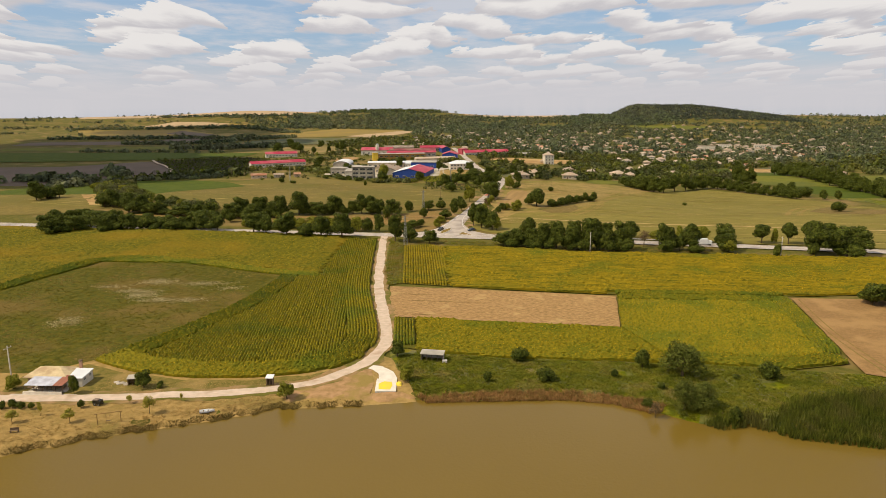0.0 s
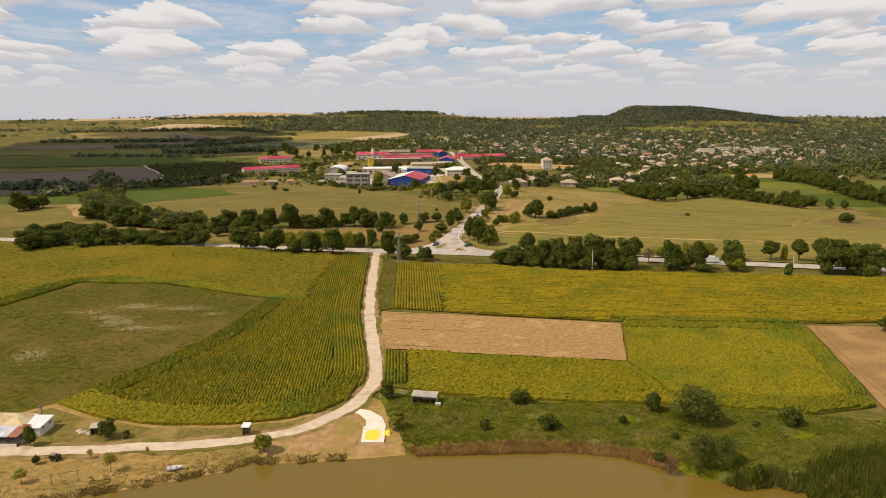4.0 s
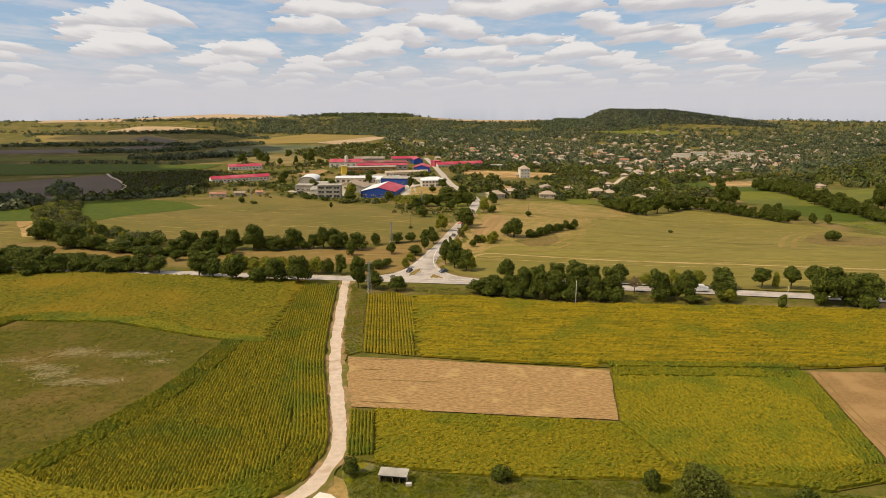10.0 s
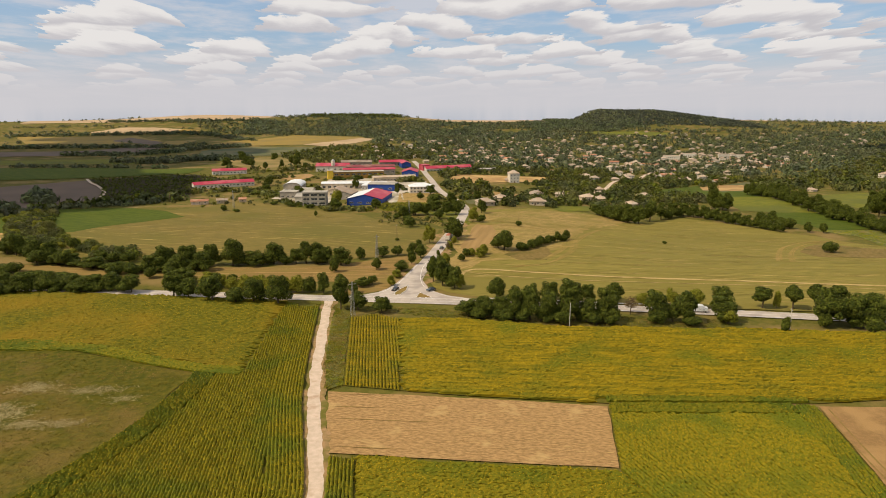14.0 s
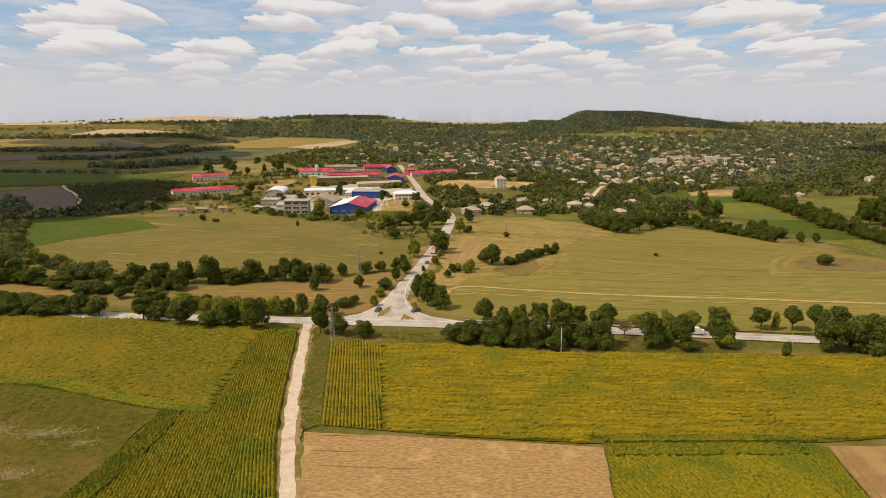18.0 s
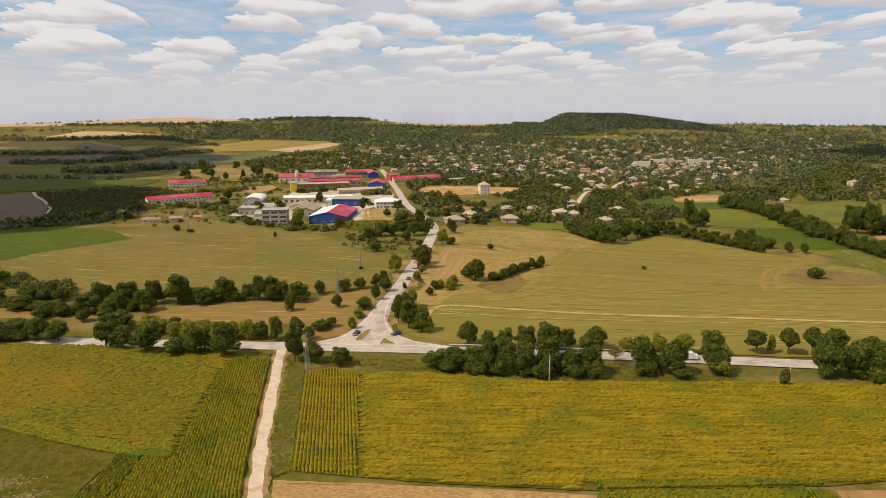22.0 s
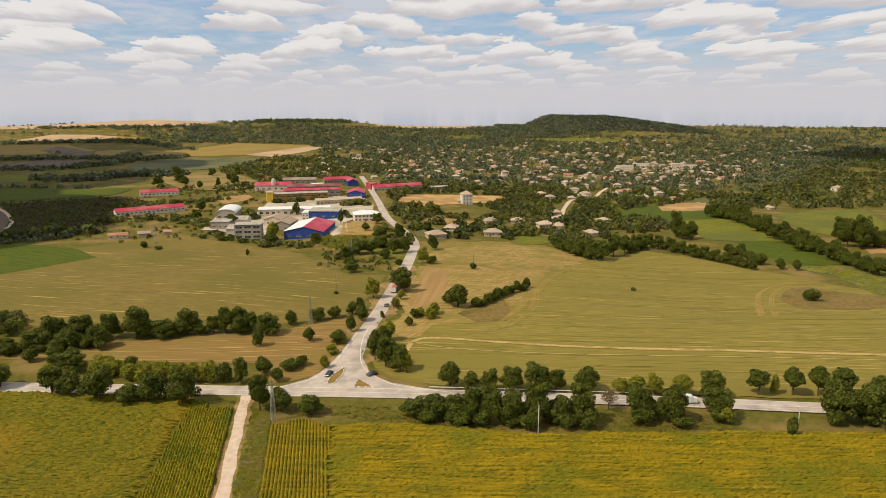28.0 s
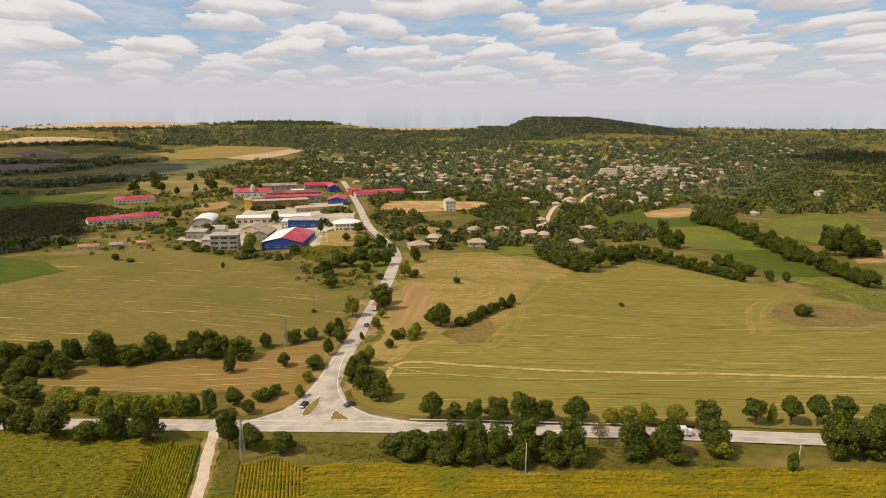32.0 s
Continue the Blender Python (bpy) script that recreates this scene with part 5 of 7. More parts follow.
KNOWN = [(105, 633), (125, 617), (138, 672), (164, 688), (222, 752), (204, 662), (213, 640), (79, 600), (184, 666), (217, 700), (307, 902), (244, 1050), (284, 1082), (207, 995), (354, 938), (311, 893), (95, 1085), (79, 1080), (250, 697), (155, 1168), (292, 1337), (149, 824), (737, 1010), (760, 1040), (514, 850)]
for x, y in KNOWN:
    HOUSES.append((x, y, rng.uniform(0.9, 1.2)))
while len(HOUSES) < 480:
    y = 860 + 1250 * rng.random() ** 0.85
    x = rng.uniform(-60 + (y - 900) * 0.05, 330 + (y - 800) * 0.95)
    if y < 1050 and x < 215:
        continue
    core = bell(x, 640, 330) * bell(y, 1480, 320) + 0.45 * bell(x, 200, 260) * bell(y, 1350, 330)
    if rng.random() < 0.25 + core and free(x, y, 19) and not inside(PASTURE, x, y):
        HOUSES.append((x, y, rng.uniform(0.7, 1.1)))

BARE = [f[2] for f in FAR_FIELDS]
road_pts = spline(LANE, 12) + spline([(219, 724), (252, 803), (287, 878), (316, 891), (357, 968), (386, 1020)], 12)


def open_ground(x, y):
    return any(inside(p, x, y) for p in BARE) or any((x - a) ** 2 + (y - b) ** 2 < 90 for a, b in road_pts)


def scatter(n, xr, yr, ok, size, gap_house=True):
    out = []
    while n > 0:
        n -= 1
        x, y = rng.uniform(*xr), rng.uniform(*yr)
        if not ok(x, y) or open_ground(x, y):
            continue
        # a house keeps its front and its roof in sight
        if gap_house and any(abs(x - a) < 8 and -20 < y - b < 8 for a, b, *_ in HOUSES if abs(x - a) < 10):
            if rng.random() < 0.62:
                continue
        k = rng.uniform(*size)
        out.append((x, y, k, k * rng.uniform(1.15, 1.9)))
    return out


def village_zone(x, y):
    return x > 74 - 0.02 * (y - 640) - (0.12 * max(0, y - 1000)) and x < 340 + (y - 700) * 1.05 and noise.noise((x * 0.011, y * 0.008, 2)) > -0.34


wood("village_trees", scatter(3600, (70, 700), (600, 1000), lambda x, y: village_zone(x, y) and not (y < 640 and x > 235), (2.0, 5.0)), M_garden_leaf, "dense green garden trees of the village", 80, 3, 0.25)
wood("village_trees", scatter(11500, (-200, 1600), (1000, 2150), village_zone, (2.4, 6.6)), M_far_leaf, "dense green trees between far village houses", 20, 4)
wood("hillside_trees", scatter(3600, (-640, 760), (1930, 2600), lambda x, y: y > 2010 + 0.03 * abs(x) and y < (2600 if x < 150 else 2470) and noise.noise((x * 0.006, y * 0.006, 5)) > -0.12, (4.0, 7.5), False), M_far_leaf, "green woods on the far slopes", 14, 5)
wood("valley_trees", scatter(5200, (470, 1700), (840, 1760), lambda x, y: x > 300 + (y - 700) * 1.0 and noise.noise((x * 0.008, y * 0.008, 3)) > -0.28, (2.8, 8.5)), M_garden_leaf, "dense green trees along the wooded valley", 44, 16, 0.25)
wood("hillside_trees", scatter(4200, (-420, 520), (1880, 2420), lambda x, y: y > 1900 + 0.25 * abs(x - 100) and noise.noise((x * 0.007, y * 0.007, 9)) > -0.3, (3.5, 6.5), False), M_far_leaf, "green woods above the golden fields", 12, 17)
wood("hill_forest", scatter(5200, (660, 1420), (2170, 2640), lambda x, y: ridge(x) > 8 and y > 2230, (3.6, 5.6), False), M_hillwood, "dark dense forest on the flat-topped hill", 14, 6)
wood("hillside_trees", scatter(3600, (760, 2300), (1300, 2560), lambda x, y: y > 1250 + 0.15 * x and y < 2620 and noise.noise((x * 0.004, y * 0.004, 8)) > -0.2, (4.0, 8.0), False), M_far_leaf, "green woods beyond the village", 14, 7)
wood("works_wood", scatter(1000, (-170, 130), (1060, 1560), lambda x, y: noise.noise((x * 0.009, y * 0.009, 11)) > -0.12, (2.6, 5.5)), M_garden_leaf, "green woods on the slope behind the works", 36, 22, 0.28)
wood("poplars", [(x, y, 2.0 * k, 13 * k) for x, y, k, _ in scatter(150, (120, 1100), (900, 1900), village_zone, (0.7, 1.3), False)], M_leaf, "tall dark poplars among the village houses", 40, 18)
wood("scrub", scatter(520, (-200, 62), (640, 1010), lambda x, y: True, (0.8, 2.4), False) + scatter(90, (0, 62), (500, 610), lambda x, y: True, (0.8, 2.0), False), M_garden_leaf, "low scrub and weeds round the works", 30, 19)
wood("hillside_trees", scatter(2400, (480, 830), (2180, 2640), lambda x, y: True, (3.6, 6.5), False) + scatter(1500, (-1400, -560), (1700, 2560), lambda x, y: noise.noise((x * 0.004, y * 0.012, 4)) > 0.12, (3.5, 6.5), False), M_far_leaf, "green woods beside the flat-topped hill", 14, 20)
wood("pasture_trees", scatter(130, (290, 480), (390, 520), lambda x, y: x > 318 - 0.3 * (y - 476), (1.2, 3.2), False), M_garden_leaf, "bushes on the green pasture", 40, 21)
wood("ridge_trees", scatter(420, (-260, 60), (2560, 2630), lambda x, y: True, (5.0, 8.0), False), M_leaf, "dark wood on the skyline", 16, 8)


def strip(pts, n, wide, size):
    line = spline(pts, 6)
    out = []
    for _ in range(n):
        x, y = rng.choice(line)
        k = rng.uniform(*size)
        out.append((x + rng.uniform(-wide, wide), y + rng.uniform(-wide, wide), k, k * rng.uniform(1.0, 1.5)))
    return out


wood("hedgerow_trees", strip([(-1000, 2030), (-830, 2044), (-661, 2067), (-510, 2070), (-398, 1911), (-330, 1790)], 340, 26, (4, 7)) + strip([(-800, 1560), (-573, 1562), (-430, 1560), (-405, 1640)], 190, 22, (4, 7)) + strip([(-560, 1340), (-449, 1334), (-380, 1500), (-300, 1570)], 220, 26, (4, 7)) + strip([(-380, 1130), (-328, 1110), (-297, 1171), (-230, 1160)], 170, 26, (4, 8)) + strip([(-500, 1040), (-395, 1020), (-290, 998)], 60, 6, (3, 5)) + strip([(-900, 2440), (-830, 2400), (-700, 2380), (-560, 2370), (-470, 2400)], 130, 12, (4, 8)) + strip([(-1100, 2560), (-960, 2600), (-880, 2620)], 14, 20, (4, 6)), M_far_leaf, "dark hedgerow trees between the far fields", 18, 9)
wood("plantation_trees", [(x + rng.uniform(-1.5, 1.5), y + rng.uniform(-2, 2), rng.uniform(1.5, 2.6), rng.uniform(2.5, 4.5)) for x in range(-400, -140, 8) for y in range(680, 900, 11) if inside(PLANTED, x, y)], M_leaf, "young dark trees of the plantation in rows", 22, 10)
wood("slope_trees", strip([(-280, 640), (-236, 668), (-210, 690), (-180, 690)], 60, 10, (3, 6)) + strip([(-200, 740), (-150, 752), (-120, 735), (-95, 700)], 60, 8, (2.2, 4.5)) + strip([(-215, 840), (-160, 850), (-110, 870)], 60, 10, (2, 3.5)) + strip([(-180, 960), (-130, 960), (-90, 990), (-40, 1080)], 46, 26, (3, 5.5)) + strip([(-60, 1130), (0, 1180), (80, 1230)], 120, 40, (4, 7)), M_garden_leaf, "scattered trees round the barns", 30, 11)
wood("factory_trees", strip([(-88, 668), (-60, 632), (-40, 612)], 34, 5, (1.6, 3.0)) + strip([(-40, 612), (-22, 604), (-10, 592)], 26, 5, (2.0, 3.6)) + strip([(-50, 838), (-20, 845), (5, 855)], 16, 3, (2.5, 4.2)) + strip([(20, 800), (34, 812), (44, 800)], 20, 5, (3, 5)) + strip([(18, 738), (22, 705)], 8, 3, (2, 3)) + strip([(50, 640), (62, 590), (50, 575)], 34, 8, (2, 3.6)) + strip([(74, 640), (70, 720), (66, 760)], 30, 5, (2.4, 4.2)) + strip([(-70, 760), (-60, 742)], 7, 4, (3, 4.5)), M_garden_leaf, "green trees among the factory buildings", 44, 13)
VINES = [(-7, 612), (2, 628), (37, 618), (32, 586), (20, 568), (5, 580)]
vine = [(x + rng.uniform(-0.6, 0.6), y - 0.25 * x, 1.3, rng.uniform(1.3, 2.0)) for y in range(574, 632, 4) for x in range(-8, 38, 2) if inside(VINES, x, y - 0.25 * x)]
wood("vineyard_rows", vine, M_leaf2, "bright green rows of vines", 16, 14)

for kind, x, y, w, h in (("bright", -37, 630, 2.6, 3.0), ("road", -26, 756, 1.6, 2.2), ("road", -78, 708, 2.0, 1.9), ("road", 14.7, 682, 1.0, 1.9), ("bright", -11, 642, 1.9, 1.5), ("road", 34, 642, 1.4, 1.2), ("road", 45, 675, 1.8, 1.6), ("road", -115, 749, 1.9, 1.6), ("road", -119, 795, 2.0, 1.8), ("road", 24.5, 554, 1.8, 1.5), ("road", 34, 552, 2.0, 1.6), ("bush", 19, 520, 2.0, 1.6), ("bush", 12.6, 539, 2.0, 1.4), ("bush", 20, 497, 2.3, 2.2), ("road", 42, 533, 1.5, 1.3), ("road", 48.5, 550, 1.5, 1.8), ("bush", 49, 512, 1.5, 1.4), ("road", 44.7, 457, 2.0, 1.9), ("road", 76, 560, 1.5, 1.8), ("bush", 70, 513, 1.8, 1.8), ("road", 81, 624, 1.6, 1.7), ("road", 57.6, 611, 1.7, 1.8), ("road", -168, 1150, 2.4, 2.0), ("road", -117, 1008, 2.2, 2.8), ("road", -134, 990, 1.2, 2.0), ("road", -191, 1043, 2.6, 2.2), ("road", -153, 973, 1.6, 1.8), ("road", -136, 1177, 1.8, 2.0), ("road", -131, 1057, 1.6, 1.9), ("road", -220, 1159, 2.8, 2.4), ("road", -100, 960, 1.4, 1.6), ("road", -210, 1010, 2.6, 2.4), ("road", -178, 1010, 2.4, 2.2)):
    plant(kind, x, y, w, h, "trees round the works")
THICKET = [(-290, 622), (-256, 612), (-227, 540), (-193, 480), (-177, 455), (-157, 445), (-135, 431), (-126, 412), (-147, 416), (-168, 424), (-180, 420), (-197, 430), (-205, 448), (-268, 566)]
n, shrubs = 0, []
while len(shrubs) < 115:
    x, y = rng.uniform(-290, -126), rng.uniform(408, 622)
    if inside(THICKET, x, y):
        k = rng.uniform(2.6, 4.8)
        shrubs.append((x, y, k, k * rng.uniform(1.0, 1.6)))
wood("thicket", shrubs, M_garden_leaf, "dense tangled green thicket between the fields", 420, 23, 0.11)
while n < 34:
    x, y = rng.uniform(-290, -126), rng.uniform(408, 622)
    if inside(THICKET, x, y):
        n += 1
        plant(rng.choice(("bushb", "bush", "bushb", "bushb")), x, y, rng.uniform(1.5, 2.7), rng.uniform(1.0, 2.3), "bushes of the thicket")
ribbon("track", [(-335, 866), (-316, 829), (-297, 800), (-272, 751), (-261, 714)], 3.0, M_track, 1.2, "pale curved farm track", across=1)
wood("shade_trees", strip([(-300, 600), (-275, 634), (-251, 648), (-214, 660), (-192, 672)], 60, 5, (2.5, 4.5)) + strip([(-366, 640), (-341, 655), (-312, 633), (-300, 580)], 60, 14, (4, 7)) + strip([(-330, 740), (-300, 680)], 14, 10, (5, 7.5)), M_far_leaf, "dark trees along the shaded field", 34, 15)
# Cloud heaps never in view, added to cast shade on the far land.
cl_rng = random.Random(4)
bm = bmesh.new()
for cx, cy, rx, ry, count in ((-985, 600, 135, 140, 34), (-1130, 1200, 230, 430, 90), (-985, 985, 110, 170, 36), (-1200, 1720, 190, 130, 34), (842, 1468, 170, 120, 26)):
    for k in range(count):
        a, q = cl_rng.uniform(0, math.tau), math.sqrt(cl_rng.random())
        r = cl_rng.uniform(65, 115)
        bmesh.ops.create_icosphere(bm, subdivisions=2, radius=r, matrix=Matrix.Translation((cx + rx * q * math.cos(a), cy + ry * q * math.sin(a), 700 + cl_rng.uniform(-20, 40))) @ Matrix.Diagonal((1, 1, 0.55, 1)))
me = bpy.data.meshes.new("cloud")
bm.to_mesh(me)
bm.free()
M_cloud = matter("cloud_white", (0.85, 0.85, 0.86), (0.78, 0.78, 0.8), 0.01)
me.materials.append(M_cloud)
tagged(new("cloud", me), "white heaped cloud out of view, added to shade the far fields", "cloud", kind="structure")

# ---- buildings ----
M_wall_w = matter("whitewashed_wall", (0.70, 0.64, 0.55), (0.58, 0.52, 0.44), 0.8, (0.46, 0.40, 0.32), 0.25, cmin=0.55, cmax=0.75, each=0.1, tone=(1, 1, 0.95))
M_wall_c = matter("cream_plaster", (0.60, 0.50, 0.38), (0.50, 0.41, 0.30), 0.8, (0.42, 0.34, 0.25), 0.3, each=0.12, tone=(1, 1, 0.95))
M_wall_g = matter("grey_concrete_wall", (0.40, 0.355, 0.30), (0.32, 0.285, 0.24), 0.5, (0.26, 0.23, 0.19), 0.2, tone=(1, 1, 0.95))
M_wall_b = matter("blue_sheet_wall", (0.028, 0.06, 0.25), (0.035, 0.075, 0.29), 0.3, rough=0.5, stretch=(6.0, 0.2, 0), tone=(1, 1, 0.95))
M_wall_o = matter("ochre_wall", (0.33, 0.19, 0.05), (0.26, 0.15, 0.045), 0.4, tone=(1, 1, 0.95))
M_wall_y = matter("yellow_wall", (0.75, 0.50, 0.06), (0.66, 0.45, 0.07), 0.4, tone=(1, 1, 0.95))
M_roof_r = matter("crimson_sheet_roof", (0.43, 0.045, 0.08), (0.36, 0.04, 0.07), 0.3, (0.46, 0.10, 0.12), 0.08, rough=0.5, tone=(1, 1, 0.95))
M_roof_d = matter("faded_red_roof", (0.25, 0.06, 0.07), (0.19, 0.05, 0.055), 0.3, (0.27, 0.14, 0.11), 0.08, rough=0.6, tone=(1, 1, 0.95))
M_roof_t = matter("weathered_tiles", (0.47, 0.345, 0.25), (0.36, 0.26, 0.185), 1.5, (0.42, 0.34, 0.27), 0.2, each=0.22, bump=0.05, tone=(1, 1, 0.95))
M_roof_o = matter("red_tiles", (0.42, 0.19, 0.11), (0.33, 0.15, 0.09), 1.5, (0.45, 0.26, 0.17), 0.25, each=0.15, bump=0.05, tone=(1, 1, 0.95))
M_roof_w = matter("white_sheet_roof", (0.74, 0.74, 0.75), (0.64, 0.64, 0.65), 0.3, rough=0.5, tone=(1, 1, 0.95))
M_roof_g = matter("grey_felt_roof", (0.45, 0.40, 0.34), (0.37, 0.33, 0.28), 0.3, (0.30, 0.27, 0.23), 0.15, tone=(1, 1, 0.95))
M_roof_b = matter("brown_old_roof", (0.27, 0.20, 0.155), (0.21, 0.155, 0.12), 0.5, (0.33, 0.27, 0.22), 0.2, tone=(1, 1, 0.95))
M_glass = matter("dark_window_glass", (0.035, 0.04, 0.045), (0.06, 0.065, 0.07), 0.5, rough=0.12, spec=0.5, tone=(1, 1, 0.95))
M_frame = matter("window_frame", (0.62, 0.58, 0.52), (0.55, 0.50, 0.45), 1.0, tone=(1, 1, 0.95))
M_wood = matter("old_wood", (0.20, 0.135, 0.08), (0.14, 0.095, 0.06), 1.5, bump=0.01, tone=(1, 1, 0.95))
M_steel = matter("galvanised_steel", (0.42, 0.41, 0.39), (0.34, 0.33, 0.31), 1.0, rough=0.45, metal=0.6, tone=(1, 1, 0.95))
M_pole = matter("pale_concrete_pole", (0.52, 0.47, 0.40), (0.44, 0.39, 0.33), 1.0, tone=(1, 1, 0.95))


def box(bm, x0, y0, z0, x1, y1, z1):
    v = [bm.verts.new(p) for p in ((x0, y0, z0), (x1, y0, z0), (x1, y1, z0), (x0, y1, z0), (x0, y0, z1), (x1, y0, z1), (x1, y1, z1), (x0, y1, z1))]
    for f in ((0, 3, 2, 1), (4, 5, 6, 7), (0, 1, 5, 4), (1, 2, 6, 5), (2, 3, 7, 6), (3, 0, 4, 7)):
        bm.faces.new([v[i] for i in f])


def boxes(*rows):
    bm = bmesh.new()
    for r in rows:
        box(bm, *r)
    return bm


def roof_bm(kind, L, D, e, rise, o=0.5, th=0.18):
    """A roof shell with thickness, over a plan of L by D at eaves height e."""
    bm = bmesh.new()

    def slab(pts):
        lo = [bm.verts.new(p) for p in pts]
        hi = [bm.verts.new((p[0], p[1], p[2] + th)) for p in pts]
        n = len(pts)
        bm.faces.new(lo[::-1]), bm.faces.new(hi)
        for i in range(n):
            bm.faces.new((lo[i], lo[(i + 1) % n], hi[(i + 1) % n], hi[i]))
    if kind == "flat":
        slab([(-o, -o, e), (L + o, -o, e), (L + o, D + o, e), (-o, D + o, e)])
    elif kind == "mono":
        slab([(-o, -o, e), (L + o, -o, e), (L + o, D + o, e + rise), (-o, D + o, e + rise)])
    elif kind == "gx":
        d = rise * o / (D / 2)
        slab([(-o, -o, e - d), (L + o, -o, e - d), (L + o, D / 2, e + rise), (-o, D / 2, e + rise)])
        slab([(-o, D / 2, e + rise), (L + o, D / 2, e + rise), (L + o, D + o, e - d), (-o, D + o, e - d)])
    elif kind == "hip":
        d = rise * o / (D / 2)
        a, b = D / 2, L - D / 2
        if b < a:
            a = b = L / 2
        slab([(-o, -o, e - d), (L + o, -o, e - d), (b, D / 2, e + rise), (a, D / 2, e + rise)])
        slab([(L + o, D + o, e - d), (-o, D + o, e - d), (a, D / 2, e + rise), (b, D / 2, e + rise)])
        slab([(-o, D + o, e - d), (-o, -o, e - d), (a, D / 2, e + rise)])
        slab([(L + o, -o, e - d), (L + o, D + o, e - d), (b, D / 2, e + rise)])
    elif kind == "barrel":
        n = 8
        for i in range(n):
            a, b = math.pi * i / n, math.pi * (i + 1) / n
            xa, xb = L / 2 - (L / 2 + o) * math.cos(a), L / 2 - (L / 2 + o) * math.cos(b)
            slab([(xa, -o, e + rise * math.sin(a)), (xb, -o, e + rise * math.sin(b)), (xb, D + o, e + rise * math.sin(b)), (xa, D + o, e + rise * math.sin(a))])
    return bm


def half_roof(L, D, e, rise, left, o=0.4, th=0.18):
    bm = bmesh.new()
    d = rise * o / (L / 2)
    xs = ((-o, e - d), (L / 2, e + rise)) if left else ((L / 2, e + rise), (L + o, e - d))
    P = [(xs[0][0], -o, xs[0][1]), (xs[1][0], -o, xs[1][1]), (xs[1][0], D + o, xs[1][1]), (xs[0][0], D + o, xs[0][1])]
    lo = [bm.verts.new(p) for p in P]
    hi = [bm.verts.new((p[0], p[1], p[2] + th)) for p in P]
    bm.faces.new(lo[::-1]), bm.faces.new(hi)
    for i in range(4):
        bm.faces.new((lo[i], lo[(i + 1) % 4], hi[(i + 1) % 4], hi[i]))
    return bm


def wall_bm(kind, L, D, e, rise):
    bm = bmesh.new()
    box(bm, 0, 0, -1.5, L, D, e)
    if kind == "gx":
        for x in (0, L):
            bm.faces.new([bm.verts.new(p) for p in ((x, 0, e), (x, D, e), (x, D / 2, e + rise))])
    elif kind in ("gy", "barrel"):
        n = 2 if kind == "gy" else 8
        for y in (0, D):
            top = [(L / 2 - L / 2 * math.cos(math.pi * i / n), y, e + rise * math.sin(math.pi * i / n)) for i in range(n + 1)]
            bm.faces.new([bm.verts.new(p) for p in top])
    elif kind == "mono":
        bm.faces.new([bm.verts.new(p) for p in ((0, D, e), (L, D, e), (L, D, e + rise), (0, D, e + rise))])
        for x in (0, L):
            bm.faces.new([bm.verts.new(p) for p in ((x, 0, e), (x, D, e), (x, D, e + rise))])
    return bm


def window(parent, x, z, w, h, side="front", L=0.0, D=0.0, deep=True):
    """A window on the front (y = 0), the left end (x = 0) or the right end (x = L)."""
    fr = bmesh.new()
    t = 0.09
    for r in ((-w / 2, 0, w / 2, t), (-w / 2, h - t, w / 2, h), (-w / 2, t, -w / 2 + t, h - t), (w / 2 - t, t, w / 2, h - t), (-t / 2, t, t / 2, h - t)):
        box(fr, r[0], -0.07, r[1], r[2], 0.03, r[3])
    m = {"front": pose(x, 0, z), "left": pose(0, x, z, 0, 0, -90), "right": pose(L, x, z, 0, 0, 90)}[side]
    ob = part("window", fr, M_frame, parent)
    ob.matrix_basis = m
    gl = part("pane", boxes((-w / 2 + t, -0.035, t, w / 2 - t, 0.0, h - t)), M_glass, ob)
    return ob


def building(x, y, ang, L, D, e, kind, rise, wallm, roofm, label, rows=(), name="building", category="building", group="", door=None, left=(), right=(), eave=0.5):
    ob = thing(name, pose(x, y, min(ground_z(x, y), ground_z(x + L * math.cos(radians(ang)), y + L * math.sin(radians(ang)))) + 0.25, 0, 0, ang), label, category, group)
    part("wall", wall_bm(kind, L, D, e, rise), wallm, ob)
    if kind == "gy":
        for lf in (True, False):
            part("roof", half_roof(L, D, e, rise, lf, eave), roofm[0 if lf else 1] if isinstance(roofm, tuple) else roofm, ob)
    else:
        part("roof", roof_bm(kind, L, D, e, rise, eave), roofm, ob)
    for n, z, w, h in rows:
        for i in range(n):
            window(ob, L * (i + 0.5) / n, z, w, h)
    for n, z, w, h in left:
        for i in range(n):
            window(ob, D * (i + 0.5) / n, z, w, h, "left", L, D)
    for n, z, w, h in right:
        for i in range(n):
            window(ob, D * (i + 0.5) / n, z, w, h, "right", L, D)
    if door:
        dx, w, h = door
        d = part("door", boxes((dx - w / 2, -0.08, -0.2, dx + w / 2, 0.02, h)), M_wood, ob)
    return ob


FX = "buildings of the factory"
building(-66.5, 641, -3, 20, 12, 11.2, "flat", 0, M_wall_g, M_roof_g, "grey three-storey concrete block with dark window bands", [(3, 0.9, 5.2, 1.9), (3, 4.6, 5.2, 1.9), (3, 8.2, 5.2, 1.9)], group=FX)
building(-74, 650, -3, 6.5, 16, 6.5, "mono", 1.2, M_wall_w, M_roof_g, "low pale annex with a sloping roof", [(1, 1, 2, 1.4)], group=FX)
building(-97, 744, -3, 17, 30, 5.5, "barrel", 3.6, M_wall_g, M_roof_w, "grey hall with a pale rounded roof", [(3, 1.5, 2.5, 1.6)], group=FX)
